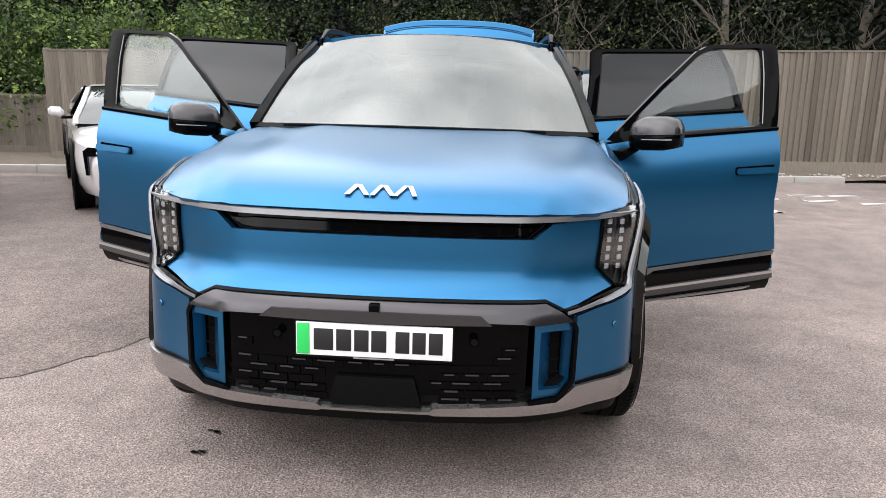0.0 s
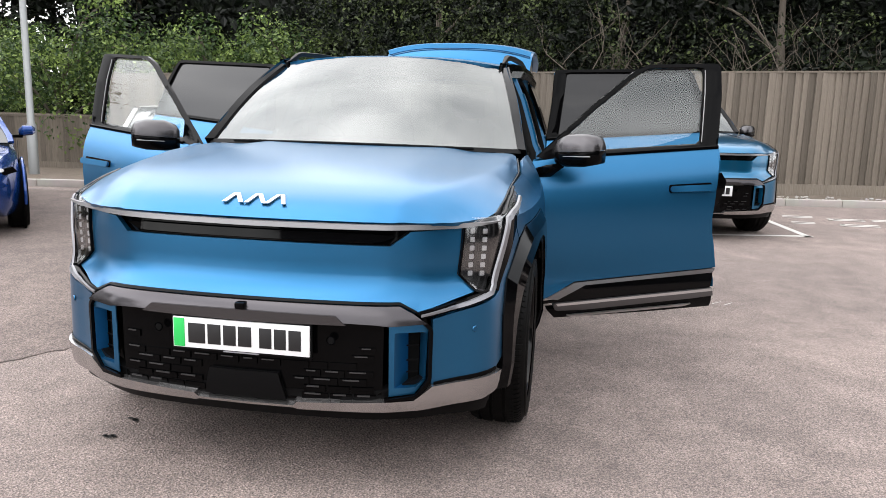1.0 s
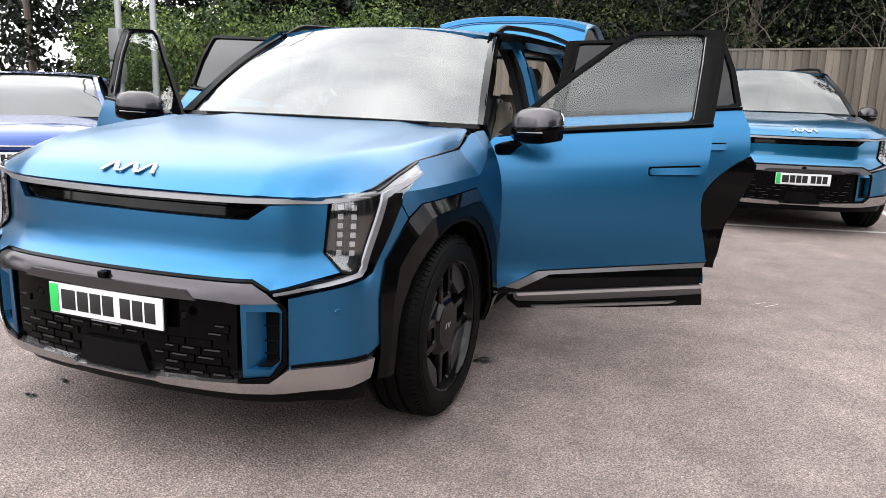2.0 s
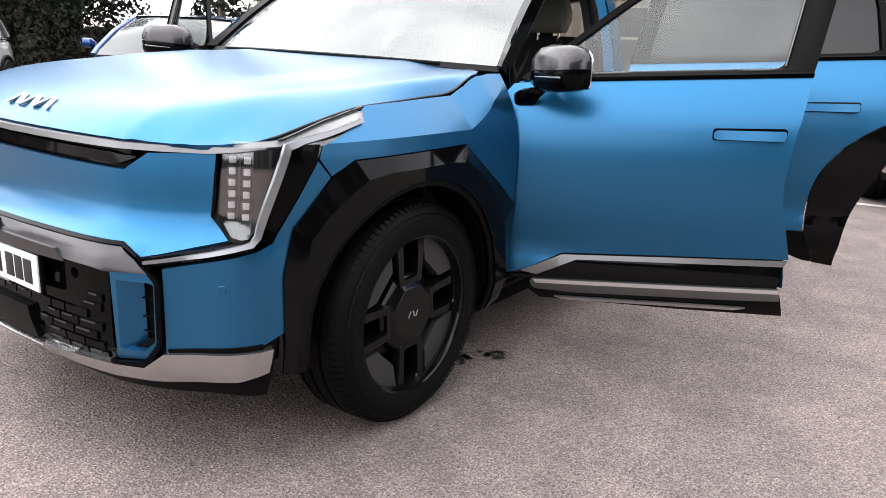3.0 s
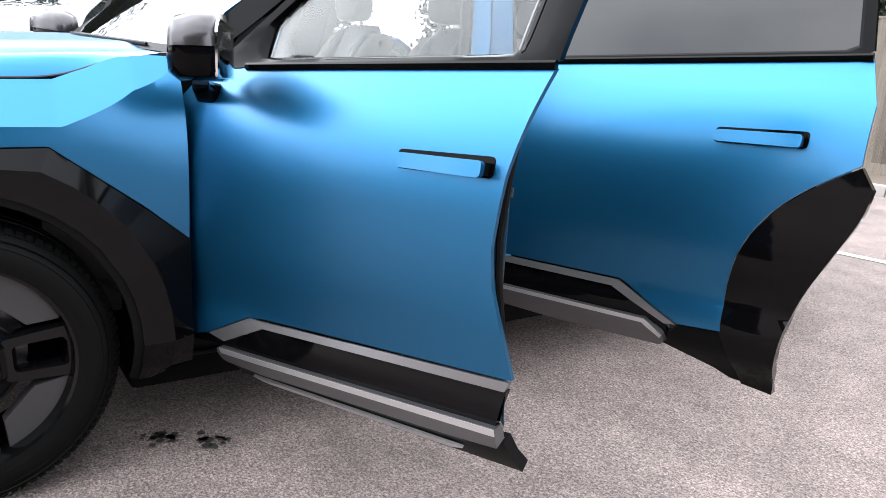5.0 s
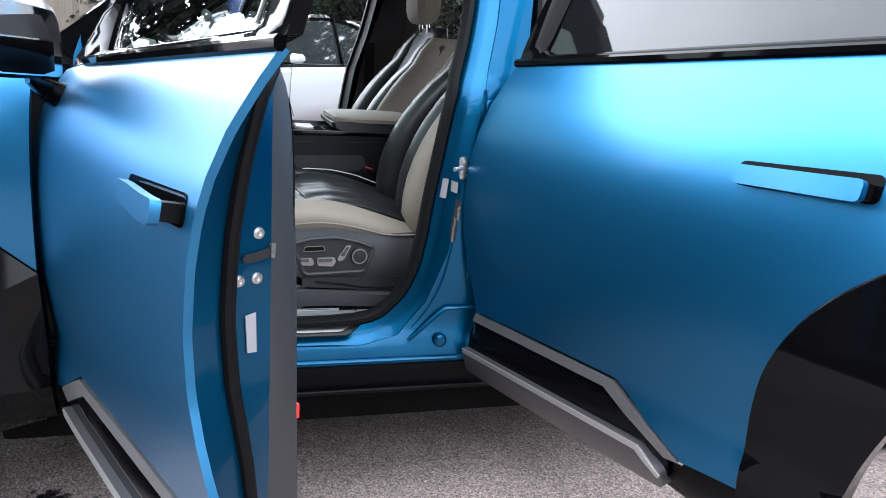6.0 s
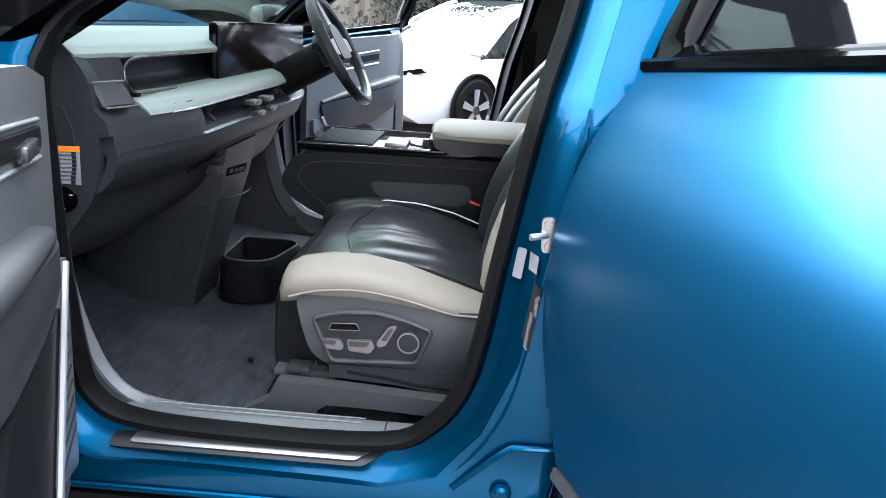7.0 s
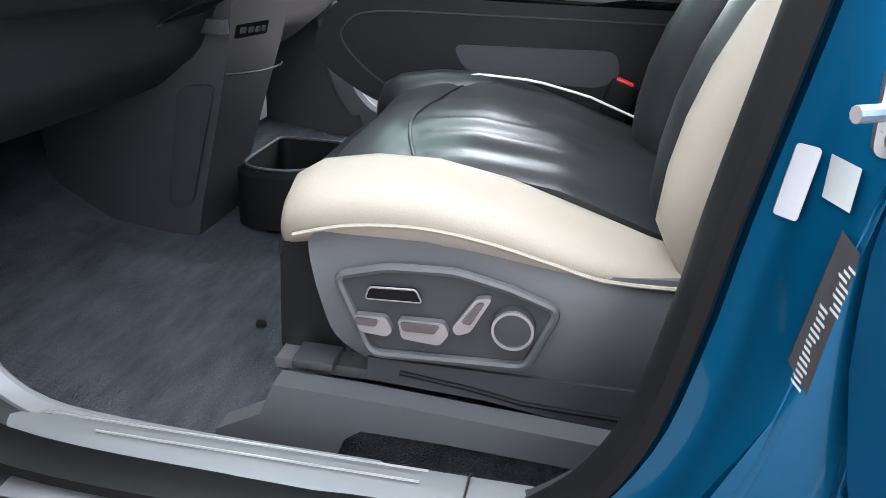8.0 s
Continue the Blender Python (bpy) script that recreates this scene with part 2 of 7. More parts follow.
def asphalt(name, k=1.0, tint=(1, 1, 1)):
    m = bpy.data.materials.new(name)
    m.use_nodes = True
    n, l = m.node_tree.nodes, m.node_tree.links
    b = n["Principled BSDF"]
    b.inputs["Roughness"].default_value = 0.88
    co = n.new("ShaderNodeTexCoord")

    def noise_tex(scale, detail, rough=0.6):
        t = n.new("ShaderNodeTexNoise")
        t.inputs["Scale"].default_value, t.inputs["Detail"].default_value, t.inputs["Roughness"].default_value = scale, detail, rough
        l.new(co.outputs["Object"], t.inputs["Vector"])
        return t

    grain, patch, mid = noise_tex(125, 5, 0.8), noise_tex(0.35, 5), noise_tex(3.5, 6)
    stones = n.new("ShaderNodeTexVoronoi")
    stones.inputs["Scale"].default_value = 100
    l.new(co.outputs["Object"], stones.inputs["Vector"])
    r1 = n.new("ShaderNodeValToRGB")
    r1.color_ramp.elements[0].position, r1.color_ramp.elements[1].position = 0.40, 0.62
    r1.color_ramp.elements[0].color, r1.color_ramp.elements[1].color = (0.078, 0.066, 0.061, 1), (0.385, 0.327, 0.303, 1)
    l.new(grain.outputs["Fac"], r1.inputs[0])
    r2 = n.new("ShaderNodeValToRGB")
    r2.color_ramp.elements[0].position, r2.color_ramp.elements[1].position = 0.3, 0.7
    r2.color_ramp.elements[0].color, r2.color_ramp.elements[1].color = (0.66 * k * tint[0], 0.64 * k * tint[1], 0.64 * k * tint[2], 1), (1.12 * k * tint[0], 1.08 * k * tint[1], 1.06 * k * tint[2], 1)
    l.new(patch.outputs["Fac"], r2.inputs[0])
    r3 = n.new("ShaderNodeValToRGB")
    r3.color_ramp.elements[0].position, r3.color_ramp.elements[1].position = 0.3, 0.75
    r3.color_ramp.elements[0].color, r3.color_ramp.elements[1].color = (0.72, 0.72, 0.72, 1), (1.15, 1.15, 1.15, 1)
    l.new(mid.outputs["Fac"], r3.inputs[0])
    m1, m2, m3 = (n.new("ShaderNodeMixRGB") for _ in range(3))
    for k in (m1, m2, m3):
        k.blend_type, k.inputs[0].default_value = "MULTIPLY", 1
    l.new(r1.outputs[0], m1.inputs[1])
    l.new(r2.outputs[0], m1.inputs[2])
    l.new(m1.outputs[0], m2.inputs[1])
    l.new(r3.outputs[0], m2.inputs[2])
    sr = n.new("ShaderNodeValToRGB")
    sr.color_ramp.elements[0].color, sr.color_ramp.elements[1].color = (0.62, 0.62, 0.62, 1), (1.50, 1.45, 1.43, 1)
    l.new(stones.outputs["Color"], sr.inputs[0])
    l.new(m2.outputs[0], m3.inputs[1])
    l.new(sr.outputs[0], m3.inputs[2])
    l.new(m3.outputs[0], b.inputs["Base Color"])
    bp = n.new("ShaderNodeBump")
    bp.inputs["Strength"].default_value, bp.inputs["Distance"].default_value = 0.7, 0.006
    l.new(stones.outputs["Distance"], bp.inputs["Height"])
    l.new(bp.outputs[0], b.inputs["Normal"])
    return m


ASPHALT = asphalt("worn_asphalt")
PATCH = asphalt("relaid_asphalt", 0.70, (1.0, 0.98, 0.97))


# ---- building tools ----
def part(name, bm, mat, parent=None, label="", angle=32, kind="", category="", group=""):
    """Links a bmesh as one mesh object under a thing or a part."""
    me = bpy.data.meshes.new(name)
    bm.to_mesh(me)
    bm.free()
    me.materials.append(mat)
    if angle:
        me.polygons.foreach_set("use_smooth", [True] * len(me.polygons))
        me.set_sharp_from_angle(angle=radians(angle))
    ob = new(name, me)
    ob.parent = parent
    return tagged(ob, label, category, group, kind)


def empty(name, parent=None, m=None, label="", category="", group="", kind=""):
    ob = new(name)
    ob.empty_display_size = 0.2
    ob.parent = parent
    if m is not None:
        ob.matrix_basis = m
    return tagged(ob, label, category, group, kind)


def join_bm(*bms):
    out = bmesh.new()
    for b in bms:
        me = bpy.data.meshes.new("tmp")
        b.to_mesh(me)
        b.free()
        out.from_mesh(me)
        bpy.data.meshes.remove(me)
    return out


def box(lo, hi, bevel=0.0, seg=2, m=None):
    bm = bmesh.new()
    bmesh.ops.create_cube(bm, size=1)
    lo, hi = Vector(lo), Vector(hi)
    for v in bm.verts:
        v.co = Vector([(lo[i] + hi[i]) / 2 + v.co[i] * (hi[i] - lo[i]) for i in range(3)])
    if bevel:
        bmesh.ops.bevel(bm, geom=bm.edges[:], offset=bevel, segments=seg, profile=0.6, affect="EDGES")
    if m is not None:
        bmesh.ops.transform(bm, matrix=m, verts=bm.verts)
    return bm


def loft(rings, closed=True, caps=True):
    """Skin through rings of the same count of points."""
    bm = bmesh.new()
    rows = [[bm.verts.new(p) for p in r] for r in rings]
    k = len(rows[0])
    for a, b in zip(rows, rows[1:]):
        for i in range(k if closed else k - 1):
            j = (i + 1) % k
            bm.faces.new((a[i], a[j], b[j], b[i]))
    if caps and closed:
        bm.faces.new(rows[0][::-1])
        bm.faces.new(rows[-1])
    bmesh.ops.recalc_face_normals(bm, faces=bm.faces)
    return bm


def smooth_path(pts, n=6, closed=False):
    """Catmull-Rom through the points."""
    pts = [Vector(p) for p in pts]
    k, out = len(pts), []
    for i in range(k if closed else k - 1):
        if closed:
            p = [pts[(i + d) % k] for d in (-1, 0, 1, 2)]
        else:
            p = [pts[max(0, min(k - 1, i + d))] for d in (-1, 0, 1, 2)]
        for s in range(n):
            t = s / n
            out.append(0.5 * (2 * p[1] + (p[2] - p[0]) * t + (2 * p[0] - 5 * p[1] + 4 * p[2] - p[3]) * t * t + (3 * p[1] - p[0] - 3 * p[2] + p[3]) * t ** 3))
    if not closed:
        out.append(pts[-1])
    return out


def sweep(path, profile, closed=False, up=None, caps=True):
    """Sweeps a closed profile of (side, up) offsets along a path. up: a fixed direction, or found from the path."""
    path = [Vector(p) for p in path]
    k, rings = len(path), []
    up = Vector(up) if up is not None else Vector((0, 0, 1))
    for i, p in enumerate(path):
        a = path[(i - 1) % k] if closed or i else p
        b = path[(i + 1) % k] if closed or i < k - 1 else p
        d = (b - a).normalized()
        side = d.cross(up)
        side = side.normalized() if side.length > 1e-4 else Vector((1, 0, 0))
        u = side.cross(d).normalized()
        rings.append([p + side * s + u * t for s, t in profile])
    if closed:
        rings.append(rings[0])
    bm = loft(rings, True, caps and not closed)
    if closed:
        bmesh.ops.remove_doubles(bm, verts=bm.verts, dist=1e-5)
    return bm


def disc(r, n=10, sx=1.0):
    return [(r * sx * math.cos(2 * math.pi * i / n), r * math.sin(2 * math.pi * i / n)) for i in range(n)]


def rect(w, h, bevel=0.0):
    if not bevel:
        return [(-w / 2, -h / 2), (w / 2, -h / 2), (w / 2, h / 2), (-w / 2, h / 2)]
    c = bevel
    return [(-w / 2 + c, -h / 2), (w / 2 - c, -h / 2), (w / 2, -h / 2 + c), (w / 2, h / 2 - c), (w / 2 - c, h / 2), (-w / 2 + c, h / 2), (-w / 2, h / 2 - c), (-w / 2, -h / 2 + c)]


def rounded(poly, r, n=4):
    """A polygon with its corners rounded; r is one radius or one for each corner."""
    out, k = [], len(poly)
    for i in range(k):
        a, p, b = (Vector(poly[j % k]) for j in (i - 1, i, i + 1))
        rr = r[i] if isinstance(r, (list, tuple)) else r
        rr = min(rr, (a - p).length * 0.45, (b - p).length * 0.45)
        if rr <= 1e-5:
            out.append(tuple(p))
            continue
        s, e = p + (a - p).normalized() * rr, p + (b - p).normalized() * rr
        for j in range(n + 1):
            t = j / n
            out.append(tuple(s * (1 - t) ** 2 + p * 2 * t * (1 - t) + e * t * t))
    return out


def panel(poly, fn, step=0.05, thick=0.02, out=(0, 0, 1), steps=None, crease=None):
    """A sheet with the given outline in (u, v), laid on the surface fn(u, v), with a thickness inwards from out."""
    bm = bmesh.new()
    bm.faces.new([bm.verts.new((p[0], p[1], 0)) for p in poly])
    bm.normal_update()
    for ax in (0, 1):
        st = steps[ax] if steps else step
        lo, hi = min(p[ax] for p in poly), max(p[ax] for p in poly)
        for i in range(1, int((hi - lo) / st) + 1):
            c = lo + i * (hi - lo) / (int((hi - lo) / st) + 1)
            co, no = [0, 0, 0], [0, 0, 0]
            co[ax], no[ax] = c, 1
            bmesh.ops.bisect_plane(bm, geom=bm.verts[:] + bm.edges[:] + bm.faces[:], dist=1e-5, plane_co=co, plane_no=no)
    if crease is not None:
        bmesh.ops.bisect_plane(bm, geom=bm.verts[:] + bm.edges[:] + bm.faces[:], dist=1e-5, plane_co=(0, crease, 0), plane_no=(0, 1, 0))
    big = [f for f in bm.faces if len(f.verts) > 4]
    if big:
        bmesh.ops.triangulate(bm, faces=big)
    for v in bm.verts:
        v.co = fn(v.co.x, v.co.y)
    bmesh.ops.recalc_face_normals(bm, faces=bm.faces)
    bm.normal_update()
    if sum((f.normal * f.calc_area() for f in bm.faces), Vector()).dot(Vector(out)) < 0:
        bmesh.ops.reverse_faces(bm, faces=bm.faces)
        bm.normal_update()
    if thick:
        thicken(bm, thick)
    return bm


def thicken(bm, thick):
    faces, edges = bm.faces[:], [e for e in bm.edges if e.is_boundary]
    twin = {v: bm.verts.new(v.co - v.normal * thick) for v in bm.verts[:]}
    loops = [(e.verts[0], e.verts[1], e.link_loops[0].vert) for e in edges]
    for f in faces:
        bm.faces.new([twin[v] for v in reversed(f.verts)])
    for a, b, first in loops:
        if first is not a:
            a, b = b, a
        bm.faces.new((b, a, twin[a], twin[b]))
    bm.normal_update()
    return bm


def lathe(profile, n=48, axis="x"):
    """Turns a profile of (along, radius) round an axis."""
    rings = []
    for i in range(n):
        a = 2 * math.pi * i / n
        c, s = math.cos(a), math.sin(a)
        if axis == "x":
            rings.append([(u, r * c, r * s) for u, r in profile])
        elif axis == "y":
            rings.append([(r * c, u, r * s) for u, r in profile])
        else:
            rings.append([(r * c, r * s, u) for u, r in profile])
    rings.append(rings[0])
    bm = loft(rings, False, False)
    bmesh.ops.remove_doubles(bm, verts=bm.verts, dist=1e-5)
    bmesh.ops.recalc_face_normals(bm, faces=bm.faces)
    return bm


def prism(poly, depth, fn):
    """A polygon in (u, v) pushed through from w = 0 to depth; fn(u, v, w) gives the place."""
    return loft([[fn(p[0], p[1], 0) for p in poly], [fn(p[0], p[1], depth) for p in poly]])


def blob(rings, n=20, power=2.6):
    """A rounded cushion: rings of (centre, half-width vector, half-height vector)."""
    out = []
    for c, a, b in rings:
        c, a, b = Vector(c), Vector(a), Vector(b)
        r = []
        for i in range(n):
            t = 2 * math.pi * i / n
            x, y = math.cos(t), math.sin(t)
            r.append(c + a * (abs(x) ** (2 / power) * (1 if x > 0 else -1)) + b * (abs(y) ** (2 / power) * (1 if y > 0 else -1)))
        out.append(r)
    return loft(out)


def lerp(x, xs, ys):
    return float(np.interp(x, xs, ys))


# ---- the place: car park, kerb, fence, trees ----
LOT = radians(10.6)


def sheet_poly(name, pts, z, mat, label="", kind="structure", thick=.0):
    bm = bmesh.new()
    bm.faces.new([bm.verts.new((x, y, z)) for x, y in pts])
    bm.normal_update()
    if bm.faces[:][0].normal.z < 0:
        bmesh.ops.reverse_faces(bm, faces=bm.faces)
    return part(name, bm, mat, None, label, 0, kind)


def ground():
    bm = bmesh.new()
    bmesh.ops.create_grid(bm, x_segments=4, y_segments=4, size=400)
    part("ground", bm, ASPHALT, None, "worn pinkish-grey asphalt of a car park", 0, "structure")
    rnd = random.Random(3)
    seam = smooth_path([(-2.9, -.35, 0), (-1.95, .75, 0), (-1.69, 1.10, 0), (-1.48, 1.55, 0), (-1.30, 2.6, 0), (-1.35, 8.9, 0)], 8)
    pts = [(p.x + rnd.uniform(-.02, .02), p.y + rnd.uniform(-.02, .02)) for p in seam] + [(-14, 6.6), (-14, -2.5)]
    sheet_poly("asphalt_patch", pts, .004, PATCH, "darker relaid asphalt with a ragged edge")


def spots():
    """Dark oil drips on the asphalt."""
    rnd = random.Random(8)
    for cx, cy, r in ((-.708, .41, .035), (-.709, .23, .03), (.805, 1.36, .04), (.825, 1.42, .035), (.885, 1.51, .045), (.915, 1.56, .03), (-1.05, .95, .018)):
        o = empty("oil_spot", None, None, "dark oil drip on the asphalt", "stain", "oil drips")
        for k in range(rnd.randint(9, 15)):
            a, d = rnd.uniform(0, 6.28), rnd.uniform(0, r * 1.3)
            x, y, q = cx + d * math.cos(a), cy + d * math.sin(a) * .6, rnd.uniform(.10, .42) * r
            bm = bmesh.new()
            ring = [bm.verts.new((x + q * math.cos(t) * rnd.uniform(.6, 1.3), y + q * math.sin(t) * rnd.uniform(.5, 1.1), .0055)) for t in np.linspace(0, 6.28, 12, endpoint=False)]
            bm.faces.new(ring)
            part("drip", bm, WET, o, angle=0)


def along(x0, y0, d, w=0.0):
    c, s = math.cos(LOT), math.sin(LOT)
    return (x0 + d * c - w * s, y0 + d * s + w * c)


def kerb():
    """Concrete kerb stones along the back of the car park, with earth behind."""
    k = empty("kerb", None, None, "pale concrete kerb stones", "kerb", kind="structure")
    rnd = random.Random(5)
    for i in range(-10, 14):
        a = along(-6.35, 8.42, i * .915 + .004)
        bm = box((0, 0, -.05), (.905, .125, .115 + rnd.uniform(-.006, .006)), .012, 2)
        ob = part("kerb_stone", bm, CONCRETE, k)
        ob.matrix_basis = Matrix.Translation((a[0], a[1], 0)) @ pose(0, 0, 0, 0, 0, math.degrees(LOT) + rnd.uniform(-.25, .25))
    fnz = lambda x, y: Vector((x, y, .06 + .05 * noise.noise(Vector((x * 2, y * 2, 1))) + .02 * noise.noise(Vector((x * 11, y * 11, 5)))))
    pts = [along(-16, 6.6, 0, .12), along(-6.35, 8.42, 13.4, .12), (22, 13.9), (22, 30), (-30, 30), (-30, 4.2)]
    part("earth_bank", panel(pts, fnz, .45, 0, (0, 0, 1)), SOIL, None, "bare earth with leaf litter behind the kerb", kind="structure")
    st = random.Random(2)
    bm = bmesh.new()
    for i in range(260):
        d, w = st.uniform(3.0, 15.0), st.uniform(.14, .55)
        x, y = along(-6.35, 8.42, d + 6, w)
        b = bmesh.ops.create_icosphere(bm, subdivisions=1, radius=st.uniform(.012, .04))
        bmesh.ops.transform(bm, matrix=Matrix.Translation((x, y, .10)) @ Matrix.Diagonal((1, st.uniform(.6, 1), .6, 1)), verts=b["verts"])
    part("pebbles", bm, CONCRETE, None, "scattered pale stones along the kerb", kind="stuff", category="stones")


def markings():
    def stripe(a, b, w, name="parking_line", lab="white painted bay line"):
        a, b = Vector(a), Vector(b)
        d = (b - a).normalized()
        n = Vector((-d.y, d.x)) * w / 2
        sheet_poly(name, [tuple(a - n), tuple(b - n), tuple(b + n), tuple(a + n)], .005, MARK, lab)

    stripe((-.6, 6.08), (3.95, 7.18), .09)
    stripe((3.90, 7.12), (3.42, 11.0), .09)
    # words on the asphalt that cannot be read: plain strokes
    for x, y, w in ((4.05, 8.98, .42), (4.62, 8.86, .50), (4.62, 8.30, .50), (5.22, 8.95, .45), (5.35, 8.18, .5), (4.02, 8.34, .3)):
        for k in (0, .13):
            a = (x + k * .2, y + k)
            stripe(a, (a[0] + w, a[1] + w * .10), .055, "road_letter_bar", "white painted stroke on the asphalt")
    for x, y in ((4.64, 8.30), (4.66, 8.86)):
        stripe((x, y - .02), (x + .05, y + .17), .055, "road_letter_bar", "white painted stroke on the asphalt")
    stripe((2.20, 3.35), (2.28, 3.44), .006, "chalk_mark", "thin white scratch on the asphalt")
    stripe((2.28, 3.33), (2.36, 3.43), .006, "chalk_mark", "thin white scratch on the asphalt")


def fence(x0, y0, z0, h0, x1, y1, z1, h1, name, label):
    """Close-boarded fence: overlapping upright boards on rails, over a gravel board, with a capping."""
    f = empty(name, None, None, label, "fence", kind="structure")
    rnd = random.Random(11)
    a, b = Vector((x0, y0)), Vector((x1, y1))
    ln, ang = (b - a).length, math.atan2(y1 - y0, x1 - x0)
    n = int(ln / .115)
    shapes = []
    for k in range(8):
        w = .134
        bm = bmesh.new()
        rows = 6
        verts = []
        bend = rnd.uniform(-.006, .006)
        for i in range(rows + 1):
            t = i / rows
            dx = bend * math.sin(t * 3.1) + rnd.uniform(-.0015, .0015)
            verts.append([bm.verts.new(p) for p in ((dx, -.026, t), (w + dx, .002, t), (w + dx, .014, t), (dx, .0, t))])
        for p, q in zip(verts, verts[1:]):
            for i in range(4):
                bm.faces.new((p[i], p[(i + 1) % 4], q[(i + 1) % 4], q[i]))
        bm.faces.new(verts[0][::-1])
        bm.faces.new(verts[-1])
        bmesh.ops.recalc_face_normals(bm, faces=bm.faces)
        me = bpy.data.meshes.new("fence_board")
        bm.to_mesh(me)
        bm.free()
        me.materials.append(WOOD)
        shapes.append(me)
    for i in range(n):
        t = i / n
        p = a + (b - a) * t
        ob = new("fence_board", rnd.choice(shapes))
        ob.parent = f
        zb, h = z0 + (z1 - z0) * t, h0 + (h1 - h0) * t
        ob.matrix_basis = Matrix.Translation((p.x, p.y, zb + .16)) @ pose(0, rnd.uniform(-.004, .004), 0, rnd.uniform(-.4, .4), rnd.uniform(-.4, .4), math.degrees(ang)) @ Matrix.Diagonal((1, 1, h - .19 + rnd.uniform(-.006, .006), 1))
    m = Matrix.Translation((x0, y0, 0)) @ pose(0, 0, 0, 0, 0, math.degrees(ang))

    def strip(y, zlo, zhi, d, nm):
        bm = loft([[(0, y, z0 + zlo), (0, y + d, z0 + zlo), (0, y + d, zlo + z0 + (zhi - zlo)), (0, y, z0 + zhi)], [(ln, y, z1 + zlo + (h1 - h0 if zlo > .5 else 0)), (ln, y + d, z1 + zlo + (h1 - h0 if zlo > .5 else 0)), (ln, y + d, z1 + zhi + (h1 - h0 if zlo > .5 else 0)), (ln, y, z1 + zhi + (h1 - h0 if zlo > .5 else 0))]])
        part(nm, bm, WOOD, f).matrix_basis = m

    strip(-.030, -.05, .165, .035, "gravel_board")
    strip(-.028, h0 - .03, h0, .06, "capping_rail")
    for z in (.35, 1.0, h0 - .25):
        strip(.02, z, z + .08, .05, "back_rail")
    for i in range(int(ln / 2.4) + 1):
        bm = box((i * 2.4 - .05, .06, 0), (i * 2.4 + .05, .16, h0 + .02), .008)
        part("fence_post", bm, WOOD, f).matrix_basis = m
    return f


def leaf_mesh(name, blobs, count, size, mat, seed, shell=.7, parent=None, label="", kind="", category=""):
    """Loose leaves over and through rounded masses (centre, radii)."""
    rs = np.random.RandomState(seed)
    w = np.array([r[0] * r[1] + r[1] * r[2] + r[0] * r[2] for _, r in blobs], float)
    pick = rs.choice(len(blobs), count, p=w / w.sum())
    c, r = np.array([b[0] for b in blobs], float)[pick], np.array([b[1] for b in blobs], float)[pick]
    d = rs.normal(size=(count, 3))
    d /= np.linalg.norm(d, axis=1)[:, None]
    lump = 1 + .22 * np.sin(d[:, :1] * 7 + pick[:, None]) * np.cos(d[:, 2:] * 6 + pick[:, None] * 2)
    pos = c + r * d * (shell + (1 - shell) * rs.random_sample((count, 1)) ** .5) * lump
    nrm = d + rs.normal(scale=.55, size=(count, 3)) + (0, 0, .35)
    nrm /= np.linalg.norm(nrm, axis=1)[:, None]
    t = np.cross(nrm, rs.normal(size=(count, 3)))
    t /= np.linalg.norm(t, axis=1)[:, None]
    b = np.cross(nrm, t)
    s = size * (.55 + .9 * rs.random_sample((count, 1)))
    v = np.stack([pos - t * s * .5, pos + b * s * .3 + nrm * s * .06, pos + t * s * .5 - nrm * s * .12, pos - b * s * .3 + nrm * s * .06], 1).reshape(-1, 3)
    me = bpy.data.meshes.new(name)
    me.from_pydata(v.tolist(), [], [(i, i + 1, i + 2, i + 3) for i in range(0, 4 * count, 4)])
    me.materials.append(mat)
    ob = new(name, me)
    ob.parent = parent
    return tagged(ob, label, category, "", kind)


def limb(path, r0, r1, n=7):
    rings = []
    path = [Vector(p) for p in path]
    for i, p in enumerate(path):
        d = (path[min(i + 1, len(path) - 1)] - path[max(i - 1, 0)]).normalized()
        sd = d.cross(Vector((.3, .9, .1))).normalized()
        u = sd.cross(d)
        r = r0 + (r1 - r0) * i / (len(path) - 1)
        rings.append([p + sd * r * math.cos(2 * math.pi * k / n) + u * r * math.sin(2 * math.pi * k / n) for k in range(n)])
    return loft(rings)


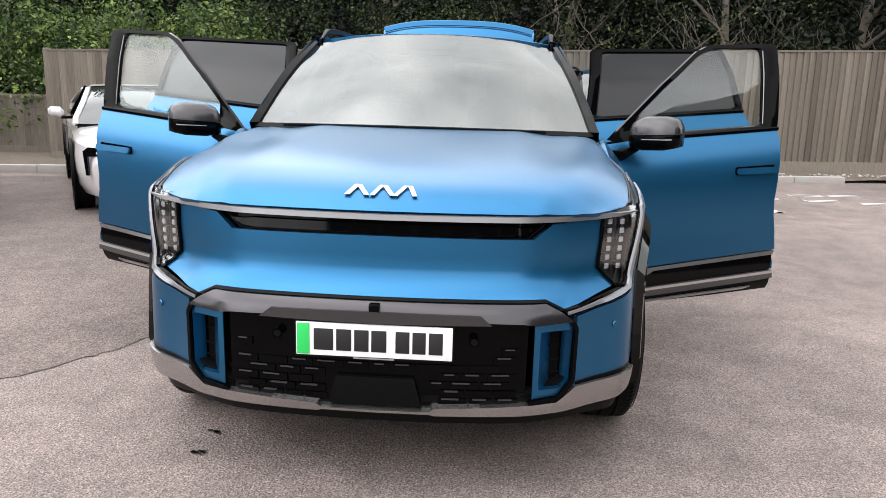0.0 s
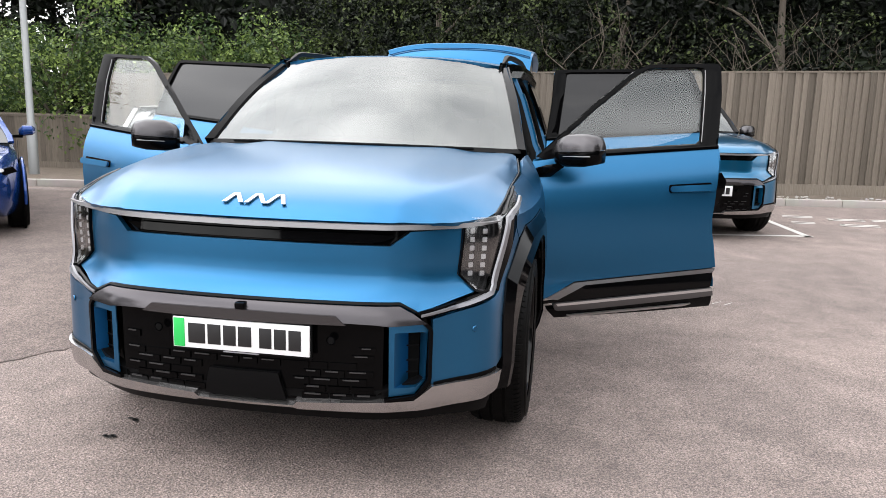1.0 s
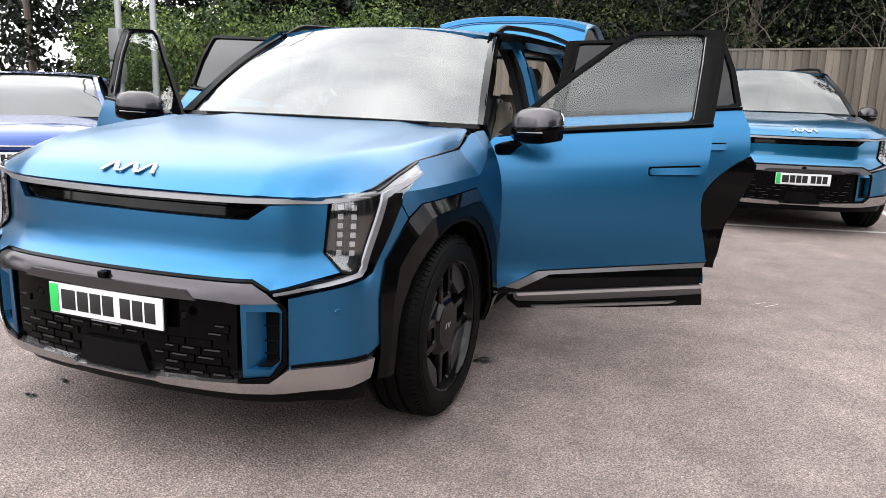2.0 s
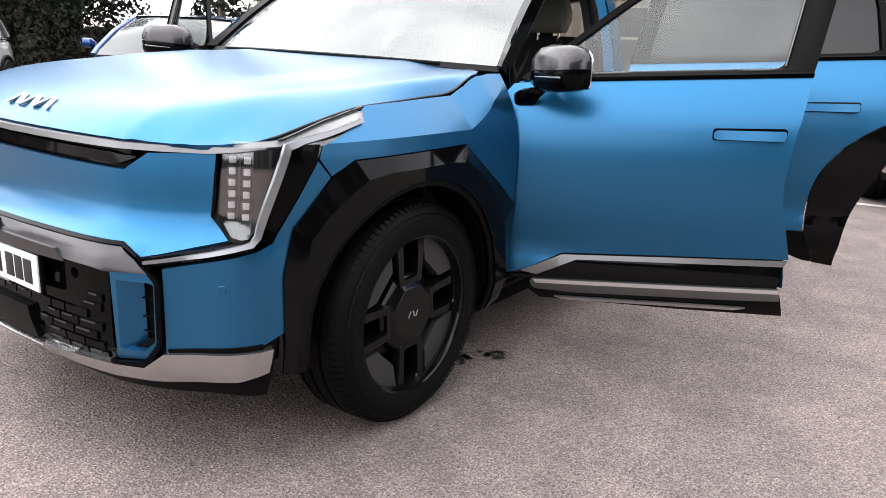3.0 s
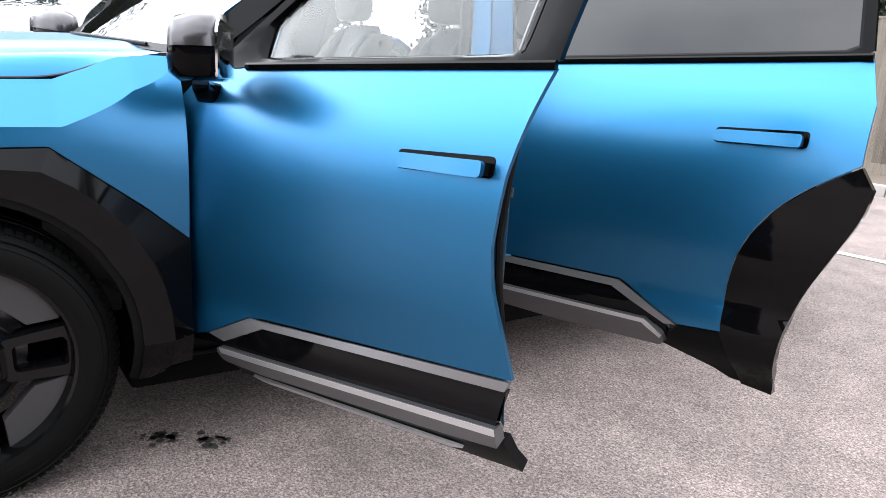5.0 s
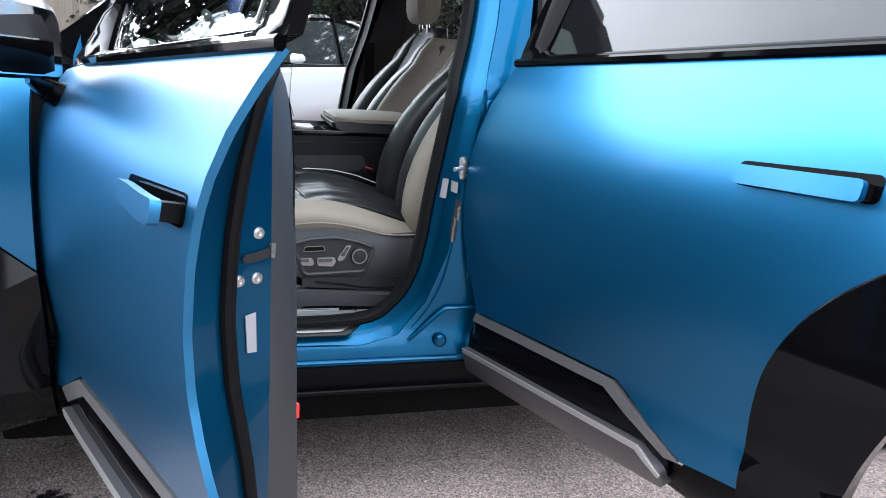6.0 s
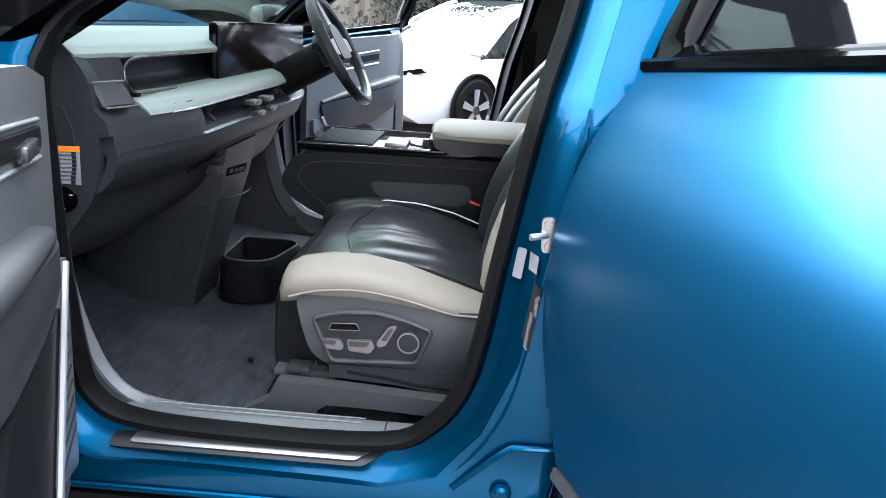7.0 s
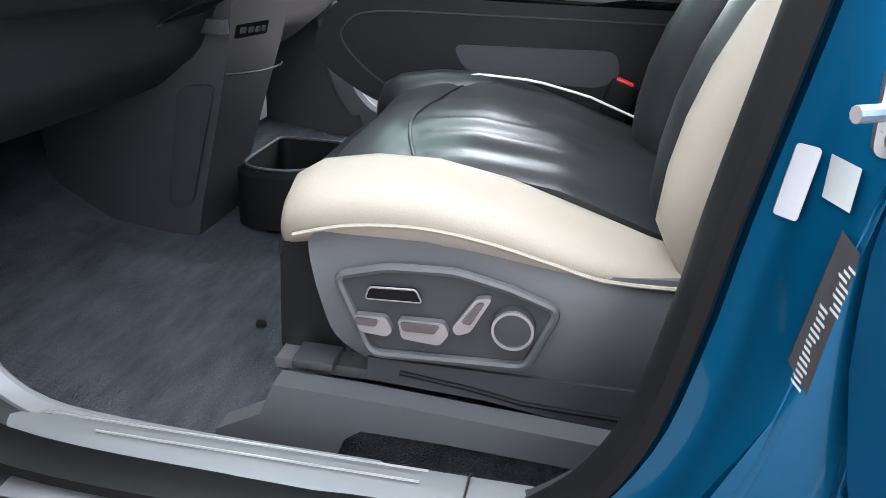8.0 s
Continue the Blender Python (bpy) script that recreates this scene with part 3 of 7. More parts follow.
def tree(x, y, h, spread, mat, seed, leaves, size, low, label):
    rnd = random.Random(seed)
    t = empty("tree", None, Matrix.Translation((x, y, 0)), label, "tree", "trees behind the fence")
    trunk = [(0, 0, -.1), (rnd.uniform(-.1, .1), rnd.uniform(-.1, .1), h * .25), (rnd.uniform(-.3, .3), rnd.uniform(-.2, .2), h * .55), (rnd.uniform(-.5, .5), rnd.uniform(-.3, .3), h * .85)]
    path = smooth_path(trunk, 5)
    part("trunk", limb(path, .13, .03, 9), BARK, t)
    blobs = []
    for k in range(9):
        p = path[rnd.randint(4, len(path) - 1)]
        a = rnd.uniform(0, 6.28)
        e = p + Vector((math.cos(a) * spread * rnd.uniform(.5, 1), math.sin(a) * spread * rnd.uniform(.3, .8), rnd.uniform(.3, 1.3)))
        part("limb", limb(smooth_path([p, (p + e) / 2 + Vector((0, 0, .25)), e], 4), .045, .012, 6), BARK, t)
        blobs.append((tuple(e), (rnd.uniform(.5, .95), rnd.uniform(.5, .8), rnd.uniform(.4, .8))))
    for k in range(7):
        a, q = rnd.uniform(0, 6.28), rnd.uniform(.2, 1)
        blobs.append(((math.cos(a) * spread * q, math.sin(a) * spread * .7 * q, rnd.uniform(low, h)), (rnd.uniform(.6, 1.1), rnd.uniform(.5, .9), rnd.uniform(.5, 1.0))))
    leaf_mesh("crown", blobs, leaves, size, mat, seed, .45, t)
    return t


def twigs():
    """Bare grey twigs tangled above the fence."""
    rnd = random.Random(21)
    bms = []
    for k in range(110):
        x, y = rnd.uniform(.5, 13.5), rnd.uniform(12.8, 14.2)
        p = Vector((x, y, rnd.uniform(1.2, 2.4)))
        pts = [p]
        d = Vector((rnd.uniform(-1, 1), rnd.uniform(-.3, .3), rnd.uniform(.2, 1.2))).normalized()
        for i in range(6):
            d = (d + Vector((rnd.uniform(-.4, .4), rnd.uniform(-.2, .2), rnd.uniform(-.25, .3)))).normalized()
            pts.append(pts[-1] + d * rnd.uniform(.15, .4))
        r = rnd.uniform(.004, .013)
        bms.append(limb(pts, r, r * .35, 5))
        for q in (2, 3, 4):
            e = [pts[q]]
            for i in range(3):
                e.append(e[-1] + (d + Vector((rnd.uniform(-1, 1), rnd.uniform(-.4, .4), rnd.uniform(-.3, .8)))).normalized() * rnd.uniform(.1, .25))
            bms.append(limb(e, r * .6, r * .2, 4))
    part("bare_twigs", join_bm(*bms), BARK, None, "tangle of bare grey-brown twigs above the fence", kind="stuff", category="branches")


def lamp_post(x, y, h, boxes, label):
    lp = empty("lamp_post", None, Matrix.Translation((x, y, 0)), label, "lamp post")
    part("post", loft([[(q[0] * r, q[1] * r, z) for q in disc(1, 14)] for z, r in ((0, .085), (.9, .085), (.95, .06), (h, .045))]), GALV, lp)
    part("arm", sweep([(0, 0, h - .02), (.5, -.2, h + .12), (1.0, -.4, h + .15)], disc(.03, 8)), GALV, lp)
    part("lantern", box((.9, -.5, h + .10), (1.4, -.3, h + .22), .03), GALV, lp)
    for z0, z1 in boxes:
        part("control_box", box((-.05, -.22, z0), (.20, -.06, z1), .01), GALV, lp, "grey metal box on the post")


def woodland():
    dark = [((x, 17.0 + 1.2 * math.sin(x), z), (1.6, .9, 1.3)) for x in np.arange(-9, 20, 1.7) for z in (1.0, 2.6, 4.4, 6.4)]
    leaf_mesh("far_wood", dark, 26000, .24, LEAF_SHADED, 1, .6, None, "dark dense woodland behind the fence", "stuff", "trees")
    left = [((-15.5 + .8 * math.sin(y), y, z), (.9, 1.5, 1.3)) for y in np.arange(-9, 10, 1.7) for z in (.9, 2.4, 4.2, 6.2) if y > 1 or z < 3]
    leaf_mesh("side_wood", left, 36000, .15, LEAF_SHADED, 2, .6, None, "dark dense trees along the car park's side", "stuff", "trees")
    ivy = [((x, 13.6 + .3 * math.sin(x * 2), z), (.8, .55, .7)) for x in np.arange(-4.5, 1.6, .8) for z in (1.4, 2.3, 3.2, 4.2)]
    leaf_mesh("ivy", ivy, 22000, .075, LEAF_MID, 3, .75, None, "thick ivy and leaves above the fence", "stuff", "ivy")
    scrub = [((x, 14.0 + .4 * math.sin(x * 2), z), (.9, .6, .6)) for x in np.arange(2.0, 16, 1.3) for z in (1.5, 2.1, 2.9)]
    leaf_mesh("scrub", scrub, 12000, .075, LEAF_MID, 4, .5, None, "thin scrub leaves above the fence", "stuff", "shrub")
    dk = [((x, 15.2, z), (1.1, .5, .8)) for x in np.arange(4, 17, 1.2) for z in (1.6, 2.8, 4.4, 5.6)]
    leaf_mesh("dark_scrub", dk, 6500, .16, LEAF_SHADED, 5, .6, None, "near-black leaves coloured for the shade deep behind the fence", "stuff", "shrub")
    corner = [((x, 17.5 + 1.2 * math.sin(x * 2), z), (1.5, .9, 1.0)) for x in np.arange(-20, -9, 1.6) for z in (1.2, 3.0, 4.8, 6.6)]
    leaf_mesh("corner_wood", corner, 19000, .24, LEAF_SHADED, 9, .55, None, "loose dark trees with sky between the leaves", "stuff", "trees")
    # dark sheets that stand in for the shade deep inside the wood
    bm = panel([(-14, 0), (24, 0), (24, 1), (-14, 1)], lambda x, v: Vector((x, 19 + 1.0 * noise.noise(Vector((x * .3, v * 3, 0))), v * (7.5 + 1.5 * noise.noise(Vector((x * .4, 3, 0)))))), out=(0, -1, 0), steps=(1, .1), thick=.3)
    part("wood_depth", bm, WOOD_SHADE, None, "dark sheet standing for the deep shade inside the woodland", kind="stuff", category="trees")
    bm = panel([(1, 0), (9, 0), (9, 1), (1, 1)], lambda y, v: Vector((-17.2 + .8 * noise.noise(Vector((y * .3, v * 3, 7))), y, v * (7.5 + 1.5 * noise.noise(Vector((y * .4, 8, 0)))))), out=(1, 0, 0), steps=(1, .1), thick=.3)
    part("wood_depth", bm, WOOD_SHADE, None, "dark sheet standing for the deep shade inside the woodland", kind="stuff", category="trees")
    for k, (x, y, h, s, low) in enumerate(((-6.9, 12.3, 2.5, 1.2, 1.2), (-9.3, 11.8, 2.5, 1.5, 1.0), (-5.0, 12.9, 2.2, .8, 1.4), (-12.6, 13.6, 2.2, 1.2, .8))):
        b = tree(x, y, h, s, LEAF_BRIGHT, 40 + k, 9000, .085, low, "bright green leafy bush leaning over the fence")
        b.name = "bush"
        tagged(b, category="bush", group="bushes behind the fence")
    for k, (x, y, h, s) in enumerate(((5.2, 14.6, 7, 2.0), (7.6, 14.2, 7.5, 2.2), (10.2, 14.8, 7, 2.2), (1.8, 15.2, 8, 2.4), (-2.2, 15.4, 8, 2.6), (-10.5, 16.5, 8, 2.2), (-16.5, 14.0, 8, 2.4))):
        tree(x, y, h, s, LEAF_SHADED, 60 + k, 4200, .16, 3.4, "tall tree with a bare trunk and dark crown")
    # trees that the windows mirror
    for k, (x, y, h, s) in enumerate(((-13, -9, 6.5, 2.6), (-17, -4, 7, 2.6), (18.5, 16, 8, 2.6))):
        tree(x, y, h, s, LEAF_SHADED, 80 + k, 9000, .24, 2.2, "tall dark tree across the car park")


CLADDING = material("dark_grey_cladding", (0.045, 0.045, 0.048), 0.5, vary=0.3, scale=2, dirt=0.2)
# near-black green that paints the wood's deep shade on its backing sheets
WOOD_SHADE = material("woodland_shade", (0.004, 0.006, 0.003), 0.95, vary=0.8, scale=2)


def showroom(m, ln, h, label):
    """A flat-roofed showroom with a deep fascia and tall dark windows."""
    b = empty("showroom", None, m, label, "building", "showrooms across the car park")
    part("wall", box((-ln / 2, 0, 0), (ln / 2, 8, h - .5), .02), CLADDING, b, "dark grey cladding wall")
    part("roof", box((-ln / 2 - .4, -.6, h - .5), (ln / 2 + .4, 8.3, h), .04), DARK_PLASTIC, b, "dark flat roof with a deep fascia")
    n = int(ln / 3)
    for i in range(n):
        x = -ln / 2 + (i + .5) * ln / n
        w = part("window", box((x - 1.2, -.05, .3), (x + 1.2, .03, h - .9), .02), GLOSS_BLACK, b, "tall dark window")
        for d in (-1.2, 0, 1.2):
            part("frame", box((x + d - .04, -.09, .26), (x + d + .04, .0, h - .86), .01), DARK_METAL, w)


def building():
    showroom(Matrix.Translation((2, -30, 0)) @ pose(0, 0, 0, 0, 0, 180 + 8), 26, 3.2, "low dark-clad showroom across the car park")
    showroom(Matrix.Translation((9.3, -6.0, 0)) @ pose(0, 0, 0, 0, 0, -90 - 6), 17, 6.2, "tall dark-clad workshop beside the car park")


ground()
spots()
kerb()
markings()
woodland()
twigs()
lamp_post(-9.04, 9.45, 7.5, ((1.66, 2.22), (1.26, 1.62)), "grey lamp post with control boxes")
lamp_post(-8.18, 9.40, 7.0, (), "slim grey lamp post")
building()


# ---- the electric SUV: body surface, in metres from the number plate, nose towards -y ----
PLAN_X = [0, .15, .30, .42, .52, .61, .657, .70, .75, .80, .85, .885, .905, .93, .955, .975, .985, .99, .995, 1.0, 1.0, 1.0, .985, .95, .90]
PLAN_Y = [0, .003, .012, .024, .042, .080, .100, .130, .165, .190, .225, .270, .340, .450, .550, .700, .870, 1.10, 1.40, 1.80, 3.2, 4.0, 4.5, 4.85, 4.98]
PLAN_S = [0.0]
for i in range(1, len(PLAN_X)):
    PLAN_S.append(PLAN_S[-1] + math.hypot(PLAN_X[i] - PLAN_X[i - 1], PLAN_Y[i] - PLAN_Y[i - 1]))
FRONT_Z = [.20, .28, .33, .40, .64, .69, .705, .73, .76, .80, .90, .97, 1.02]
FRONT_IN = [.10, .035, .012, 0, 0, 0, .012, .042, .062, .070, .072, .080, .095]
FENDER_Z = [.25, .4, .7, .8, .9, .95, .992, 1.095, 1.17, 1.22]
FENDER_IN = [.03, 0, .008, .004, .001, .001, .004, .092, .146, .180]
DOOR_Z = [.27, .33, .37, .45, .50, .57, .65, .75, .83, .90, .97, 1.02, 1.07, 1.12, 1.18, 1.22, 1.45, 1.66, 1.75]
DOOR_IN = [.08, .030, .014, .012, .024, .014, .001, -.006, -.007, -.005, .004, .016, .036, .063, .103, .112, .188, .285, .33]


def soft(a, b, x):
    t = min(1, max(0, (x - a) / (b - a)))
    return t * t * (3 - 2 * t)


def s_of(y):
    """The way round the body, from the plate, to a place y along its side."""
    return lerp(y, PLAN_Y, PLAN_S)


def door_curve(z):
    return sum(lerp(z + e, DOOR_Z, DOOR_IN) for e in (-.03, -.015, 0, .015, .03)) / 5


def flank_low(y, z):
    """Inset of the wing below its crease, turning into the door."""
    e = soft(1.13, 1.46, y)
    return lerp(z, [.25, .4, .7, .8, .9, .95, .992, 1.2], [.03, 0, .008, .004, .001, .001, .004, .035]) * (1 - e) + door_curve(z) * e


def flank_top(y, z):
    """Inset of the wing's sloping shoulder above the crease."""
    return .004 + .854 * (z - .992) - lerp(y, [1.137, 1.31, 1.44], [0, .049, .056])


def crease_z(y):
    """The height at which the shoulder meets the flank."""
    lo, hi = .99, 1.16
    for _ in range(20):
        mid = (lo + hi) / 2
        lo, hi = (mid, hi) if flank_top(y, mid) < flank_low(y, mid) else (lo, mid)
    return lo if y > 1.137 else .992


def skin(s, z, inset=0.0):
    """The body's outer surface: s metres round from the plate (negative: the driver's side), at the height z."""
    a = abs(s)

    def plan(q):
        return Vector((lerp(q, PLAN_S, PLAN_X), lerp(q, PLAN_S, PLAN_Y)))

    p, d = (plan(a) * 2 + plan(a + .03) + plan(max(0, a - .03))) / 4, plan(a + .03) - plan(max(0, a - .03))
    d = d.normalized()
    w = soft(.80, 1.10, a)
    dw = soft(1.25, 1.50, p.y)
    side = lerp(z, FENDER_Z, FENDER_IN)
    door_in = door_curve(z)
    if p.y > 1.137:
        # the crease above the wheel climbs towards the windscreen, and the flank turns into the door
        side = max(flank_low(p.y, z), flank_top(p.y, z))
        dw = soft(1.38, 1.50, p.y)
    ins = lerp(z, FRONT_Z, FRONT_IN) * (1 - w) + w * (side * (1 - dw) + door_in * dw) + inset
    q = p + Vector((-d.y, d.x)) * ins
    if a < .02:
        q.x = a
    return Vector((math.copysign(q.x, s) if s else 0.0, q.y, z))


def side_x(y, z):
    return lerp(y, [1.2, 1.4, 1.8, 4.0, 4.5, 5.0], [.99, .995, 1.0, 1.0, .985, .93]) - lerp(z, DOOR_Z, DOOR_IN)


BON_Y = [.06, .085, .12, .20, .35, .60, .90, 1.25, 1.55]
BON_Z = [.985, 1.012, 1.046, 1.078, 1.112, 1.145, 1.168, 1.188, 1.198]


EDGE_Y = [.10, .235, .30, .36, .50, .664, 1.0, 1.13, 1.21, 1.29, 1.45]
EDGE_Z = [.985, .986, .998, 1.010, 1.048, 1.080, 1.093, 1.097, 1.120, 1.158, 1.172]
EDGE_X = [.70, .77, .838, .862, .878, .882, .881, .879, .870, .856, .84]


def eased(x, xs, ys, r):
    """A table read with its corners rounded off over r."""
    return sum(lerp(x + e * r, xs, ys) for e in (-1, -.67, -.33, 0, .33, .67, 1)) / 7


def bonnet_point(x, y):
    a = abs(x)
    y0 = skin(lerp(a, PLAN_X[:12], PLAN_S[:12]), .98).y - .004
    y = max(y, y0)
    u = .062 + (y - y0) / (1.4 - y0) * 1.4
    z = eased(u, BON_Y, BON_Z, min(.10, max(.004, (u - .062) * .6)))
    z -= .020 * soft(.46, .66, a) * soft(.3, .9, y)
    k0 = lerp(y, [.3, .7, 1.0], [.72, .86, .94])
    w = min(1, max(0, (a / lerp(y, EDGE_Y, EDGE_X) - k0) / (1 - k0))) ** 1.8
    return Vector((x, y, z * (1 - w) + min(z, eased(y, EDGE_Y, EDGE_Z, .05)) * w))


def wheel_at(parent, x, y, sx, name="wheel"):
    """A tyre on a black four-spoke wheel with grey blades; sx: 1 on the passenger's side."""
    w = empty(name, parent, Matrix.Translation((x, y, .385)) @ pose(0, 0, 0, 3 * sx, 0, 0))
    r, h = .388, .125
    prof = [(-h, .275), (-h - .006, .30), (-h - .004, .34), (-h + .018, .372), (-h + .045, .384), (-.07, .387), (-.068, .378), (-.056, .378), (-.054, r), (-.02, r), (-.018, .379), (-.006, .379), (-.004, r), (.034, r), (.036, .379), (.048, .379), (.05, .387), (h - .045, .384), (h - .018, .372), (h + .004, .34), (h + .006, .30), (h, .275)]
    part("tyre", lathe([(u * sx, q) for u, q in prof], 72), RUBBER, w, "black road tyre with fine tread blocks")
    # sidewall ribs and tread sipes
    bm = bmesh.new()
    for i in range(88):
        a = 2 * math.pi * i / 88
        m = Matrix.Rotation(a, 4, "X")
        b = box((sx * .052, -.003, .372), (sx * .080, .003, .3862), m=m)
        me = bpy.data.meshes.new("t")
        b.to_mesh(me)
        b.free()
        bm.from_mesh(me)
        bpy.data.meshes.remove(me)
    part("tread", bm, MATT_BLACK, w, kind="stuff")
    bm = bmesh.new()
    for i in range(96):
        a0, a1 = 2 * math.pi * (i + .18) / 96, 2 * math.pi * (i + .82) / 96
        q = []
        for u, rr in ((.084, .3862), (.100, .3815), (.113, .3690), (.110, .366), (.084, .378)):
            q.append([(sx * u, rr * math.cos(a), rr * math.sin(a)) for a in (a0, a1)])
        va = [bm.verts.new(e[0]) for e in q]
        vb = [bm.verts.new(e[1]) for e in q]
        for j in range(5):
            k = (j + 1) % 5
            bm.faces.new((va[j], va[k], vb[k], vb[j]))
        bm.faces.new(va[::-1])
        bm.faces.new(vb)
    bmesh.ops.recalc_face_normals(bm, faces=bm.faces)
    part("tread_shoulder", bm, RUBBER, w, angle=0, kind="stuff")
    for rr in (.335, .352):
        part("sidewall_rib", lathe([(sx * (h + .001), rr - .002), (sx * (h + .0062 - (rr - .335) * .12), rr), (sx * (h + .0), rr + .002)], 64), RUBBER, w)
    ring = lathe([(sx * (h + .002), .296), (sx * (h + .0065), .298), (sx * (h + .0065), .302), (sx * (h + .002), .304)], 64)
    part("sidewall_rib", ring, RUBBER, w)
    part("rim", lathe([(sx * .122, .276), (sx * .118, .268), (sx * .10, .262), (sx * .02, .25), (-sx * .12, .255), (-sx * .12, .27)], 64), RIM_DARK, w, "gloss black wheel rim")
    part("brake_drum", lathe([(0, .0), (sx * .0, .17), (-sx * .03, .172), (-sx * .03, 0)], 40), DARK_METAL, w, "dull brake disc")
    hub = rounded([(.127 * math.cos(math.radians(a)), .127 * math.sin(math.radians(a))) for a in range(22, 382, 45)], .012)

    def at(u, v, d):
        return (sx * (.060 + d), u, v)

    cap = loft([[at(p[0] * k, p[1] * k, d) for p in hub] for k, d in ((1.16, -.01), (1.16, .012), (1.04, .030), (.84, .040), (.80, .045))])
    part("hub_cap", cap, RIM_DARK, w, "faceted black hub cap")
    for i, (du, dv, wd, ht, sl) in enumerate(((-.020, .002, .010, .020, .5), (.002, 0, .008, .022, -.5), (.018, -.002, .008, .018, .5))):
        part("hub_badge", prism([(du - wd / 2 - sl * .008, dv - ht / 2), (du - wd / 2 + .006 - sl * .008, dv - ht / 2), (du + wd / 2 + sl * .008, dv + ht / 2), (du + wd / 2 - .006 + sl * .008, dv + ht / 2)], .0465, at), SILVER, w)
    for k in range(4):
        m = Matrix.Rotation(k * math.pi / 2, 4, "X")
        outer = rounded([(-.062, .098), (.062, .098), (.076, .264), (-.076, .264)], [.020, .020, .008, .008])
        slot = rounded([(-.033, .128), (.033, .128), (.037, .252), (-.037, .252)], .014)
        sp = loft([[(sx * d, u * ku, .18 + (v - .18) * kv) for u, v in loop] for loop, d, ku, kv in ((outer, .045, 1, 1), (outer, .084, 1, 1), (outer, .095, .93, .97), (slot, .095, 1.10, 1.05), (slot, .086, 1, 1), (slot, .040, .98, .98))], True, False)
        bmesh.ops.transform(sp, matrix=m, verts=sp.verts)
        part("spoke", sp, RIM_DARK, w)
        # flat blade between two spokes
        m2 = Matrix.Rotation(k * math.pi / 2 + math.pi / 4, 4, "X")
        arc = [(.262 * math.sin(math.radians(t)), .262 * math.cos(math.radians(t))) for t in range(-29, 30, 6)]
        poly = [(.058, .178), (-.058, .178)] + arc
        b = loft([[(sx * .050, u, v) for u, v in poly], [(sx * .084, u, v) for u, v in poly], [(sx * .088, u * .975, .172 + (v - .172) * .96 + .002) for u, v in poly]])
        bmesh.ops.transform(b, matrix=m2, verts=b.verts)
        part("wheel_blade", b, RIM_GREY, w, "satin grey wheel blade")
    return w


def ribbon(pts, width, thick, sx=1, inset=0.0, flare=None):
    """A flat bar along points (s, z) of the skin, standing proud by its thickness."""
    n, rings = len(pts), []
    for i, (s, z) in enumerate(pts):
        a, b = pts[max(0, i - 1)], pts[min(n - 1, i + 1)]
        d = Vector((b[0] - a[0], b[1] - a[1])).normalized()
        o = Vector((-d.y, d.x)) * (flare[i] if flare else width) / 2
        rings.append([skin(sx * (s + o.x), z + o.y, inset), skin(sx * (s + o.x * .8), z + o.y * .8, inset - thick), skin(sx * (s - o.x * .8), z - o.y * .8, inset - thick), skin(sx * (s - o.x), z - o.y, inset)])
    return loft(rings)


def dense(pts, step=.03):
    out = []
    for a, b in zip(pts, pts[1:]):
        k = max(1, int(math.dist(a, b) / step))
        out += [(a[0] + (b[0] - a[0]) * i / k, a[1] + (b[1] - a[1]) * i / k) for i in range(k)]
    return out + [pts[-1]]


def bow(half):
    """A polygon symmetric in s from its right half, given from the top middle round to the bottom middle."""
    return half + [(-s, z) for s, z in reversed(half) if abs(s) > 1e-6]


def bow_x(half):
    return half + [(-x, y) for x, y in reversed(half) if abs(x) > 1e-6]


